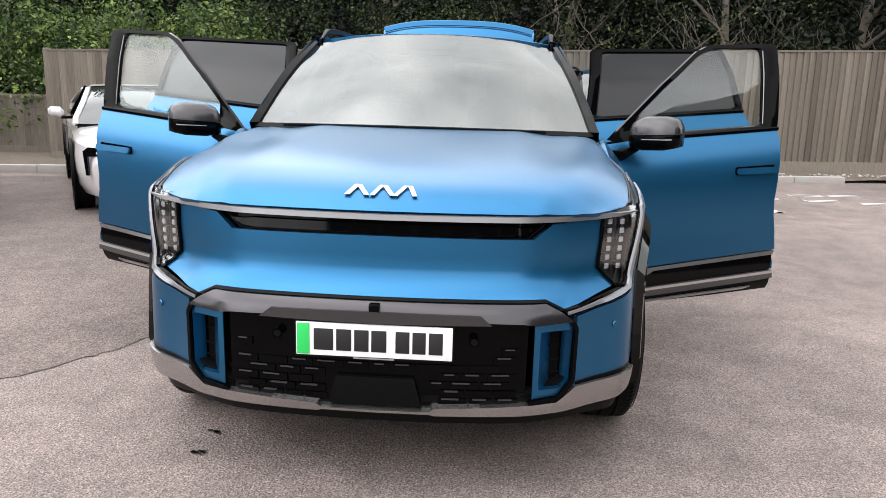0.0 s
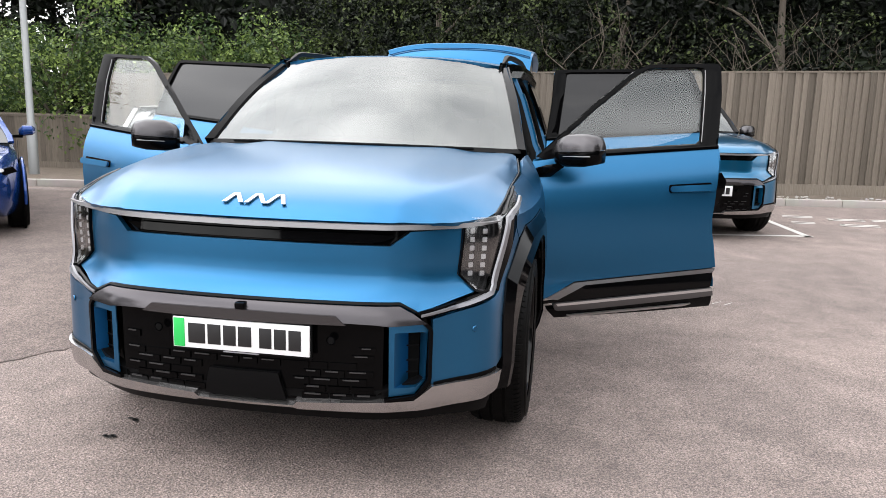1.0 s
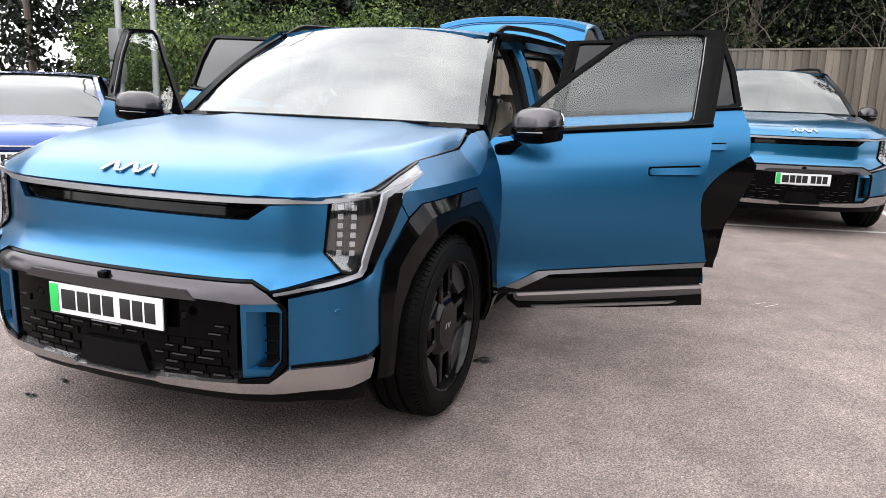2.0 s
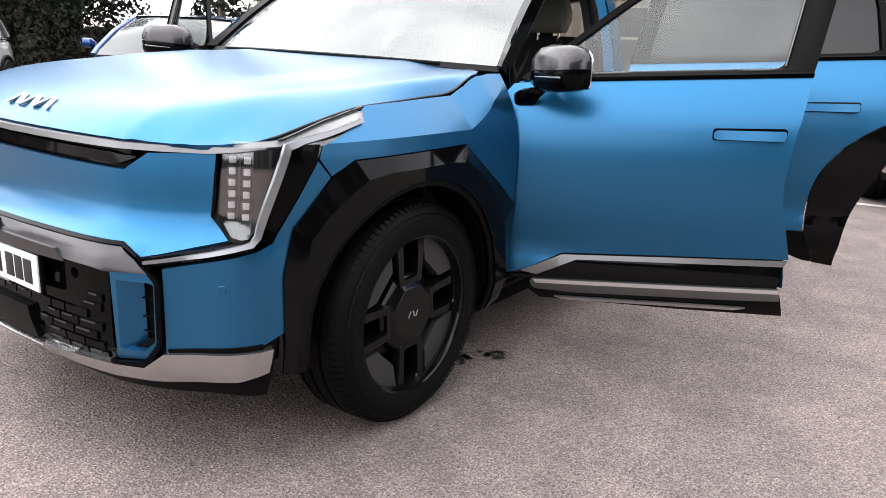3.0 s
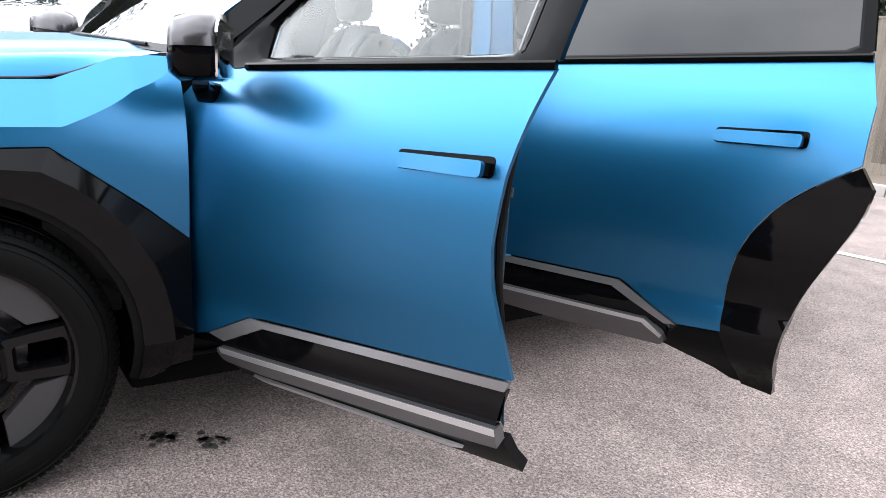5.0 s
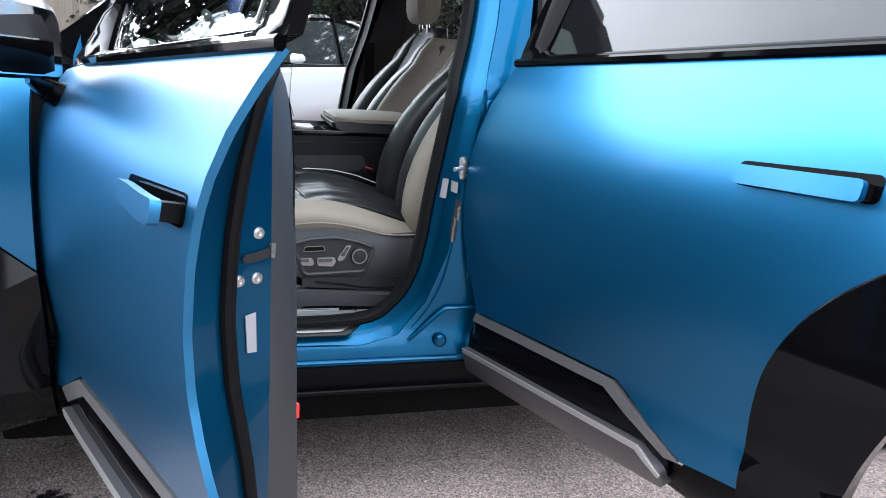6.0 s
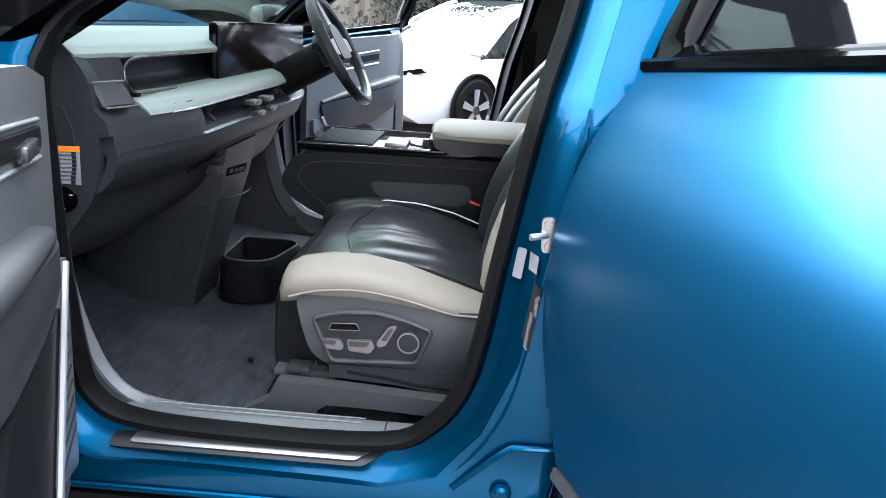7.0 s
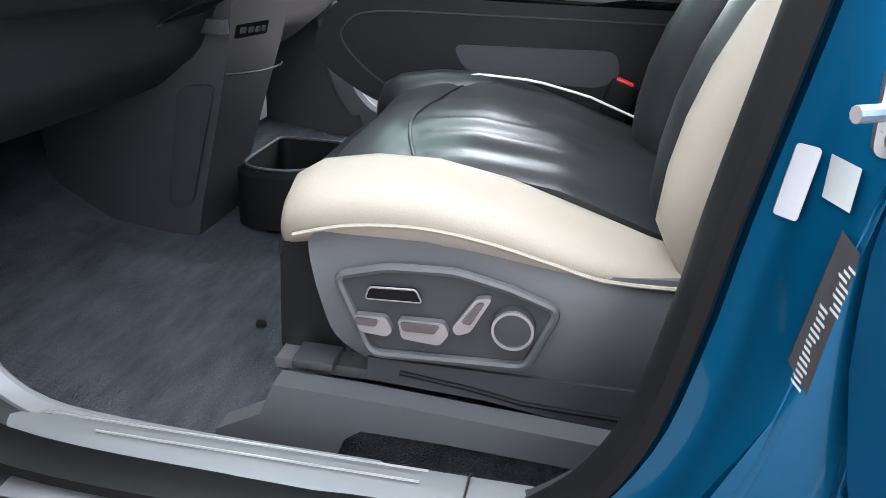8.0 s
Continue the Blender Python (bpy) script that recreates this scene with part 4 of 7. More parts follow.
def body_front(car, paint):
    def at(inset=0.0):
        return lambda s, z: skin(s, z, inset)

    f = (0, -1, 0)
    part("grille_panel", panel(bow([(0, .905), (.545, .903), (.62, .954), (.823, .962), (.806, .792), (.872, .731), (.63, .678), (.575, .706), (0, .709)]), at(), .045, .02, f), paint, car, "matte blue closed-off grille panel")
    part("grille_slot", panel(bow([(0, .96), (.66, .96), (.63, .95), (.55, .89), (0, .89)]), at(.03), .06, .02, f), GLOSS_BLACK, car, "gloss black slot under the bonnet lip")
    inlay = dense([(-.57, .936), (-.50, .927), (.50, .927), (.57, .936)], .04)
    part("slot_inlay", ribbon(inlay, .03, .004, 1, .024, flare=[lerp(abs(q[0]), [0, .47, .57], [.038, .038, .006]) for q in inlay]), PIANO_BLACK, car)
    strip = dense([(-.995, .988), (-.90, .979), (-.80, .972), (0, .969), (.80, .972), (.90, .979), (.995, .988)], .04)
    part("bonnet_strip", ribbon(strip, .022, .012, 1, -.004, flare=[lerp(abs(q[0]), [0, .82, .995], [.022, .022, .004]) for q in strip]), GREY_METAL, car, "satin grey strip below the bonnet")
    part("shut_line", ribbon(dense([(-.80, .984), (.80, .984)], .04), .012, .004, 1, .01), MATT_BLACK, car)
    # lower shield, grille and skirt
    part("shield_bar", panel(bow([(0, .703), (.57, .700), (.622, .672), (.664, .640), (.53, .634), (.49, .640), (.40, .643), (0, .650)]), lambda s, z: skin(s, z, -.002 - .026 * soft(.712, .635, z)), .02, .035, f), SHIELD_BLACK, car, "satin dark metal bar above the lower grille")
    part("shield_edge", ribbon(dense([(-.664, .650), (-.626, .682), (-.572, .709), (.572, .709), (.626, .682), (.664, .650)], .04), .008, .006, 1, -.006), GLOSS_BLACK, car)
    part("shield_tab", panel(bow([(0, .672), (.345, .668), (.385, .636), (0, .632)]), at(-.031), .05, .012, f), DARK_METAL, car)
    part("front_camera", box((-.018, -.030, .672), (.018, .01, .696), .005), GLOSS_BLACK, car, "small black parking camera")
    part("lower_grille", panel(bow([(0, .645), (.515, .642), (.512, .345), (0, .33)]), at(.012), .05, .02, f), GLOSS_BLACK, car, "gloss black lower grille with brick-shaped cells")
    part("radar_cover", panel(bow([(0, .437), (.132, .437), (.158, .335), (0, .335)]), at(-.006), .04, .02, f), SATIN_BLACK, car, "smooth black radar cover")
    for sx in (1, -1):
        part("parking_sensor", lathe([(.004 - .014, 0), (.004 - .014, .012), (.004 - .010, .014)], 16, "y"), SATIN_BLACK, car).location = (sx * .33, .008, .575)
        part("parking_sensor_ring", lathe([(-.008, .013), (-.011, .015), (-.008, .017)], 16, "y"), GLOSS_BLACK, car).location = (sx * .33, .008, .575)
    rnd = random.Random(4)
    for row in range(7):
        z = .545 - row * .030
        x = -.49 + (row % 2) * .045
        while x < .47:
            wd = rnd.choice((.062, .08, .098))
            inside = z > .49 and abs(x + wd / 2) < .41 or abs(x + wd / 2) < .19 and z < .46
            if not inside and abs(x + wd) < .505 and abs(x) < .505:
                b = panel([(x, z), (x + wd, z), (x + wd, z - .024), (x, z - .024)], at(.006), .1, .008, f)
                part("grille_brick", b, GLOSS_BLACK, car)
                if rnd.random() < .62:
                    part("grille_brick_lip", panel([(x + .012, z - .0005), (x + wd * .72, z - .0005), (x + wd * .72, z - .0045), (x + .012, z - .0045)], at(.002), .1, .006, f), RIM_GREY, car)
            x += wd + .008
    # number plate: the characters are plain bars
    plate = box((-.26, -.012, .513), (.26, .0, .627), .004)
    bmesh.ops.transform(plate, matrix=pose(0, -.012, 0), verts=plate.verts)
    pl = part("number_plate", plate, PLATE_WHITE, car, "white number plate with a green end")
    part("green_end", box((-.256, -.0262, .517), (-.214, -.022, .623), .001), PLATE_GREEN, pl)
    for x0, x1 in ((-.20, -.135), (-.125, -.075), (-.065, -.017), (-.008, .042), (.072, .118), (.128, .172), (.182, .228)):
        part("plate_bar", box((x0, -.0265, .533), (x1, -.022, .607), .0015), INK, pl)
    part("plate_frame", box((-.266, -.019, .505), (.266, -.004, .633), .004), SATIN_BLACK, pl)
    part("dealer_bar", box((-.068, -.0205, .5055), (.068, -.018, .5105)), WHITE_SHEET, pl)
    # skirt
    part("skirt", panel(bow([(0, .316), (.185, .316), (.20, .332), (.50, .346), (.625, .348), (.69, .40), (.995, .418), (.985, .345), (.90, .322), (.64, .304), (.20, .300), (.185, .306), (0, .306)]), at(-.016), .04, .04, f), SKIRT_SILVER, car, "satin silver front skirt")
    part("skirt_recess", panel(bow([(0, .37), (.53, .385), (.66, .43), (1.02, .45), (1.0, .25), (0, .25)]), at(.01), .08, .03, f), SATIN_BLACK, car)
    part("undertray", box((-.60, .40, .20), (.60, 1.3, .27), .02), LINER, car)
    for sx in (1, -1):
        o = (sx * .3, -1, 0)
        # air curtain block with a black slot
        blk = [(.532, .638), (.650, .636), (.672, .612), (.668, .425), (.628, .372), (.535, .365)]
        ringp = []
        for loop, ins in ((blk, 0.0), (blk, -.004), ([(.552, .604), (.656, .606), (.668, .600), (.664, .432), (.630, .40), (.552, .400)], -.006)):
            ringp.append([skin(sx * s, z, ins) for s, z in loop])
        inner = [(.610, .592), (.650, .594), (.657, .590), (.655, .420), (.649, .412), (.612, .410)]
        ringp.append([skin(sx * s, z, .040) for s, z in inner])
        part("air_curtain", loft(ringp, True, False), paint, car, "blue vertical air intake block")
        part("air_slot", panel(inner, lambda s, z: skin(sx * s, z, .052), .05, .01, o), LINER, car)
        for zz in (.545, .490, .445):
            part("slot_vane", ribbon([(.585, zz), (.65, zz)], .006, .004, sx, .038), SATIN_BLACK, car)
        edge = rounded([(.655, .646), (.682, .612), (.680, .425), (.634, .362), (.53, .352)], .01)
        part("intake_frame", ribbon(dense([(.660, .652)] + edge[1:-1] + [(.52, .352)], .04), .017, .016, sx, .0), GLOSS_BLACK, car)
        # bumper corner
        corner = [(.693, .648), (.97, .706), (1.01, .722), (1.15, .945), (s_of(.495), .895), (s_of(.385), .76), (s_of(.352), .62), (s_of(.345), .455), (.96, .425), (.693, .404)]
        part("bumper_corner", panel(corner, lambda s, z: skin(sx * s, z), .035, .02, (sx, -.6, 0)), paint, car, "matte blue bumper corner")
        part("corner_sensor", lathe([(-.002, 0), (-.003, .010), (0, .012)], 14, "y"), paint, car).matrix_basis = Matrix.Translation(skin(sx * .86, .60, -.001)) @ pose(0, 0, 0, 0, 0, sx * 42)
        part("corner_gloss", ribbon(dense([(.70, .405), (.97, .428)], .04), .016, .004, sx, -.001), GLOSS_BLACK, car)
        lamp(car, sx)
        # front wing
        wing = [(s_of(.495) + .004, .899), (s_of(.578), .94), (s_of(1.104), .945), (s_of(1.323), .785), (s_of(1.437), .69), (s_of(1.437), 1.04), (s_of(1.437), 1.170), (s_of(1.36), 1.170), (s_of(1.29), 1.160), (s_of(1.21), 1.122), (s_of(1.13), 1.100), (s_of(1.0), 1.096), (s_of(.664), 1.084), (s_of(.655), 1.052), (s_of(.47), .985), (1.155, .95)]
        def flank(s, z):
            """Rows of the sheet follow the crease as it climbs behind the wheel."""
            y = lerp(s, PLAN_S, PLAN_Y)
            rise = (crease_z(y) - .992) * lerp(z, [.95, .992, 1.165], [0, 1, 0])
            return skin(sx * s, z + rise)

        part("front_wing", panel(wing, flank, .011, .02, (sx, 0, .3), crease=.992), paint, car, "matte blue front wing", 17)
    for sx in (1, -1):
        arch(car, sx, [(.345, .32), (.345, .62), (.378, .76), (.50, .894), (.578, .937), (1.104, .942), (1.323, .780), (1.44, .685), (1.452, .31), (1.335, .285)], .85, .40, .455)
        arch(car, sx, [(3.735, .87), (3.73, .94), (4.33, .942), (4.53, .780), (4.64, .56), (4.68, .36), (4.53, .30)], 4.05, .40, .46)


def arch(car, sx, outer, cy, cz, r):
    """Gloss black faceted wheel-arch cladding with its liner."""
    way = dense(outer, .09)
    turn = [math.atan2(z - cz, y - cy) for y, z in way]
    turn = [a + 2 * math.pi if a < -1.2 else a for a in turn]
    inner = [(cy + r * math.cos(a), cz + r * math.sin(a)) for a in turn]
    rings = []
    for (y, z), a, (yi, zi) in zip(way, turn, inner):
        k = min(r + .085, max(r + .03, math.hypot(y - cy, z - cz) - .045))
        ym, zm = cy + k * math.cos(a), cz + k * math.sin(a)
        rings.append([skin(sx * s_of(y), z, .03), skin(sx * s_of(y), z, -.006), skin(sx * s_of(ym), zm, -.034), skin(sx * s_of(yi), zi, -.036), skin(sx * s_of(yi), zi, .03)])
    part("arch_cladding", loft(rings, False, False), PIANO_BLACK, car, "gloss black faceted wheel arch", 9)
    lip = [skin(sx * s_of(y), z, -.022) for y, z in inner]
    part("arch_lip", sweep(lip, rect(.045, .010, .003), up=(sx, 0, 0)), SATIN_BLACK, car)
    rings = []
    for y, z in inner:
        x = skin(sx * s_of(y), z).x
        rings.append([(x - sx * .01, y, z), (sx * .62, y, z)])
    rings = [[(rings[i][j]) for i in range(len(rings))] for j in range(2)]
    bm = loft(rings, False, False)
    part("arch_liner", bm, LINER, car)
    part("inner_wall", box((sx * .60 - .01, cy - r - .03, .22), (sx * .60 + .01, cy + r + .03, .93), .005), LINER, car)


def lamp(car, sx):
    """An upright headlamp with two columns of square lights and a bent light bar."""
    la = empty("headlamp", car, label="tall headlamp with small square lights behind clear glass")

    def at(i):
        return lambda s, z: skin(sx * s, z, i)

    o = (sx * .6, -1, 0)
    tip = [(s_of(.664), 1.078), (s_of(.652), 1.05), (s_of(.47), .985)]
    face = [(.830, .980), (.812, .792), (.876, .737), (.965, .725), (1.15, .955), tip[2], tip[1], tip[0], (s_of(.50), 1.045), (s_of(.36), 1.007), (.868, 1.0)]
    part("housing", panel(face, at(.035), .05, .02, o), LAMP_DARK, la, "dark lamp housing")
    blk = [(.972, .730), (1.0, .722), (1.147, .952), (s_of(.46), .992), (1.068, .995)]
    part("dark_edge", panel(blk, at(-.004), .05, .03, o), GLOSS_BLACK, la)
    part("rim", ribbon(dense([(.832, .965), (.812, .792), (.876, .735), (.95, .722)], .03), .010, .010, sx, .0), GLOSS_BLACK, la)
    part("top_rim", ribbon(dense([(s_of(.345), 1.007), (s_of(.36), 1.010), (s_of(.50), 1.050), (s_of(.668), 1.083)], .03), .005, .008, sx, -.001), GLOSS_BLACK, la)
    for col, (s0, s1) in enumerate(((.880, .868), (.948, .934))):
        for i in range(6):
            z = .950 - i * .0315
            c = skin(sx * (s0 + (s1 - s0) * i / 5), z, .020)
            m = Matrix.Translation(c) @ pose(0, 0, 0, 0, 0, sx * 44)
            part("light_cube", box((-.0095, -.010, -.0095), (.0095, .012, .0095), .003, m=m), LED, la)
            part("cube_rim", box((-.0125, -.004, -.0125), (.0125, .006, .0125), .002, m=m), LAMP_DARK, la)
            part("cube_hood", box((-.014, .002, -.0145), (.014, .014, .0145), .002, m=m), LAMP_DARK, la)
    part("divider", ribbon(dense([(.914, .96), (.900, .765)], .03), .006, .012, sx, .03), LAMP_DARK, la)
    bar = [(s_of(.640), 1.047), (s_of(.50), 1.018), (1.10, 1.003), (1.054, .990), (.966, .745), (.945, .724), (.83, .699), (.645, .665)]
    way = dense(bar, .02)
    wide = [lerp(i / (len(way) - 1), [0, .16, .27, .32, .62, .67, 1], [.008, .013, .017, .026, .026, .015, .010]) for i in range(len(way))]
    part("light_bar", ribbon(way, .02, .008, sx, -.006, flare=wide), DRL, la, "frosted white bent light bar")
    part("light_bar_seat", ribbon(dense(bar[4:], .02), .030, .006, sx, -.001), GLOSS_BLACK, la)
    part("grey_reflector", panel([(.872, .994), (s_of(.36), 1.004), (s_of(.50), 1.041), (s_of(.652), 1.073), (s_of(.645), 1.052), (s_of(.50), 1.020), (1.10, 1.004), (1.04, .990), (.995, .986), (.93, .984)], at(.012), .04, .01, o), LAMP_GREY, la, "broad grey reflector")
    lens = part("lens", panel(face, at(.0), .04, .004, o), LENS, la, "clear lamp glass")
    lens.visible_shadow = False
    return la


def windscreen_point(u, v):
    """u across from -1 to 1, v up from 0 to 1."""
    a = abs(u)
    x0, x1 = .856, .690
    y = (1.37 + .135 * a * a) * (1 - v) + (2.03 + .115 * a ** 2.2) * v
    z = (1.195 - .012 * a * a) * (1 - v) + (1.682 - .062 * a ** 2.2) * v
    bulge = .035 * math.sin(math.pi * v)
    return Vector((u * (x0 + (x1 - x0) * v), y - bulge * .6, z + bulge * .75))


def roof_point(x, y):
    k = (x / .70) ** 2
    z = lerp(y, [2.0, 2.3, 2.8, 3.4, 4.0, 4.5, 4.8], [1.680, 1.706, 1.728, 1.735, 1.725, 1.700, 1.672])
    return Vector((x, y, z - .055 * k ** 1.3))


def body_top(car, paint):
    lip = [(x, skin(lerp(x, PLAN_X[:12], PLAN_S[:12]), .98).y - .004) for x in (0, .15, .3, .42, .52, .60, .66, .72)]
    part("bonnet", panel(bow_x(lip + [(.765, .245), (.834, .30), (.858, .36), (.874, .50), (.878, .664), (.877, 1.0), (.875, 1.13), (.866, 1.21), (.852, 1.29), (.842, 1.36), (.815, 1.415), (.5, 1.43), (0, 1.432)]), bonnet_point, out=(0, 0, 1), steps=(.016, .03), thick=.016), paint, car, "matte blue bonnet with a raised middle")
    for sx in (1, -1):
        gap = [bonnet_point(sx * (lerp(y, EDGE_Y, EDGE_X) - .003), y) + Vector((sx * .004, 0, .0)) for y in np.linspace(.34, 1.30, 50)]
        part("bonnet_gap", sweep(gap, disc(.0035, 6)), INK, car)
    part("bonnet_underside", box((-.72, .40, .88), (.72, 1.40, .98), .03), LINER, car)
    # bonnet emblem: plain slanted strokes
    for x0, x1, sl in ((-.112, -.094, .014), (-.076, -.058, -.016), (-.026, -.010, .014), (.012, .030, -.016), (.054, .070, .016), (.094, .110, -.010)):
        pts = [(x0 - sl, 1.033), (x1 - sl, 1.033), (x1 + sl, 1.061), (x0 + sl, 1.061)]

        def em(x, z, w):
            y0 = skin(lerp(abs(x), PLAN_X[:12], PLAN_S[:12]), .98).y - .004
            yy = y0 + (lerp(z, BON_Z, BON_Y) - .062) * (1.4 - y0) / 1.4
            return Vector((x, yy - .002 - w, z + w * .6))
        part("emblem_stroke", prism(pts, .006, em), SILVER, car)
    glass_pane = part("windscreen", panel([(-1, 0), (1, 0), (1, 1), (-1, 1)], windscreen_point, out=(0, -1, .6), steps=(.12, .12), thick=.006), SCREEN_GLASS, car, "sloping windscreen with a pale sky reflection")
    glass_pane.visible_shadow = False

    def band(u0, u1, v0, v1):
        return panel([(u0, v0), (u1, v0), (u1, v1), (u0, v1)], lambda u, v: windscreen_point(u, v) + Vector((0, .008, -.008)), out=(0, -1, .6), steps=(.1, .1), thick=.003)

    part("screen_border", join_bm(band(-1, 1, 0, .02), band(-1, 1, .955, 1), band(-1, -.965, .045, .955), band(.965, 1, .045, .955)), SATIN_BLACK, car)
    part("screen_foot", panel([(-1, -.03), (1, -.03), (1, .008), (-1, .008)], lambda u, v: windscreen_point(u, v) + Vector((0, -.004, .006)), out=(0, -1, .6), steps=(.08, .03), thick=.004), SATIN_BLACK, car, "black strip along the foot of the windscreen")
    part("camera_pod", box((-.14, 2.00, 1.60), (.14, 2.16, 1.655), .02), DARK_PLASTIC, car, "dark camera housing behind the windscreen top")
    for x0, x1, y0 in ((-.15, .62, 1.375), (-.70, -.05, 1.40)):
        pts = [windscreen_point(x / .856, .0) + Vector((0, -.012, .004)) for x in np.linspace(x0, x1, 8)]
        part("wiper", sweep(pts, rect(.008, .010, .002)), SATIN_BLACK, car, "black wiper blade")
    part("scuttle", panel(bow([(0, 1.36), (.80, 1.30), (.86, 1.40), (.83, 1.50), (.5, 1.42), (0, 1.40)]), lambda x, y: Vector((x, y, 1.150 - .01 * abs(x))), .08, .02, (0, 0, 1)), MATT_BLACK, car)
    part("roof", panel(bow([(0, 2.035), (.35, 2.06), (.60, 2.12), (.655, 2.16), (.69, 2.6), (.70, 3.3), (.685, 4.1), (.66, 4.62), (0, 4.70)]), roof_point, out=(0, 0, 1), step=.11, thick=.03), paint, car, "matte blue roof")
    part("headlining", panel(bow([(0, 2.2), (.60, 2.22), (.64, 3.3), (.60, 4.5), (0, 4.5)]), lambda x, y: roof_point(x, y) - Vector((0, 0, .05)), .3, .01, (0, 0, -1)), LIGHT_TRIM, car)
    for sx in (1, -1):
        def rail_pt(t):
            y = 2.14 + t * 2.2
            return Vector((sx * lerp(y, [2.1, 2.5, 3.3, 4.3], [.668, .682, .688, .660]), y, roof_point(.68, y).z + .004 + .048 * soft(0, .13, t) * soft(1, .9, t)))
        rail = []
        for t in np.linspace(0, 1, 34):
            p, k = rail_pt(t), .35 + .65 * soft(0, .12, t) * soft(1, .92, t)
            foot = .040 * (soft(.10, .02, t) + soft(.92, .99, t))
            rail.append([p + Vector((a * k, 0, b * k - (foot if b < 0 else 0))) for a, b in ((-.014, -.014), (.014, -.014), (.017, -.004), (.014, .012), (.004, .016), (-.004, .016), (-.014, .012), (-.017, -.004))])
        part("roof_rail", loft(rail), SATIN_BLACK, car, "black raised roof rail")
        # windscreen pillar, cant rail over the doors, rear pillars
        def frame_x(y, z):
            return sx * (side_x(y, z) - .012)
        pil = [(1.46, 1.17), (1.60, 1.27), (1.80, 1.42), (2.0, 1.555), (2.14, 1.625)]
        rings = []
        for p in smooth_path([(a, b, 0) for a, b in pil], 4):
            v = (p.y - 1.17) / .455
            g = windscreen_point(sx * .985, min(1, max(0, v)))
            rings.append([g + Vector((0, 0, .012)), (g + Vector((frame_x(p.x, p.y), p.x, p.y))) / 2 + Vector((sx * .018, -.012, .018)), Vector((frame_x(p.x + .03, p.y), p.x + .05, p.y - .012)), Vector((frame_x(p.x, p.y) - sx * .09, p.x + .09, p.y - .03)), g + Vector((-sx * .03, .05, -.04))])
        part("windscreen_pillar", loft(rings), PIANO_BLACK, car, "gloss black windscreen pillar")
        cant = [(sx * lerp(y, [2.1, 2.6, 3.4, 4.2, 4.6], [.685, .722, .728, .715, .695]), y, lerp(y, [2.1, 2.6, 3.4, 4.2, 4.6], [1.625, 1.650, 1.652, 1.635, 1.605])) for y in np.linspace(2.17, 4.62, 22)]
        part("cant_rail", sweep(cant, [(-.045, -.045), (.03, -.05), (.045, -.01), (.03, .028), (-.03, .04)]), GLOSS_BLACK, car, "gloss black rail above the doors")


def jamb_ring(outline, sx, prof):
    """Sweeps a profile of (outward offset, x) round a closed outline of (y, z)."""
    k = len(outline)
    cy, cz = sum(p[0] for p in outline) / k, sum(p[1] for p in outline) / k
    rings = []
    for i in range(k):
        a, b = Vector(outline[i - 1]), Vector(outline[(i + 1) % k])
        d = (b - a).normalized()
        n = Vector((d.y, -d.x))
        p = Vector(outline[i])
        if n.dot(p - Vector((cy, cz))) < 0:
            n = -n
        row = []
        for off, x in prof:
            q = p + n * off
            # above the belt the frame leans inwards with the glass
            lean = max(0, lerp(q.y, DOOR_Z, DOOR_IN) - .075) if q.y > 1.1 else 0
            row.append((sx * (x - lean), q.x, q.y))
        rings.append(row)
    rings.append(rings[0])
    bm = loft(rings, False, False)
    bmesh.ops.remove_doubles(bm, verts=bm.verts, dist=1e-5)
    return bm


FRONT_OPENING = [(1.612, 1.20), (1.60, .98), (1.612, .77), (1.63, .62), (1.652, .555), (1.72, .512), (1.90, .498), (2.19, .502), (2.285, .548), (2.338, .63), (2.362, .735), (2.376, .84), (2.392, .94), (2.424, 1.13), (2.468, 1.30), (2.50, 1.50), (2.48, 1.585), (2.40, 1.60), (2.18, 1.585), (1.98, 1.47), (1.78, 1.325)]
REAR_OPENING = [(2.70, 1.55), (2.66, 1.25), (2.60, 1.0), (2.58, .80), (2.60, .62), (2.66, .53), (2.80, .50), (3.25, .50), (3.36, .55), (3.42, .72), (3.52, .92), (3.62, 1.10), (3.62, 1.4), (3.55, 1.57), (3.2, 1.60), (2.8, 1.60)]


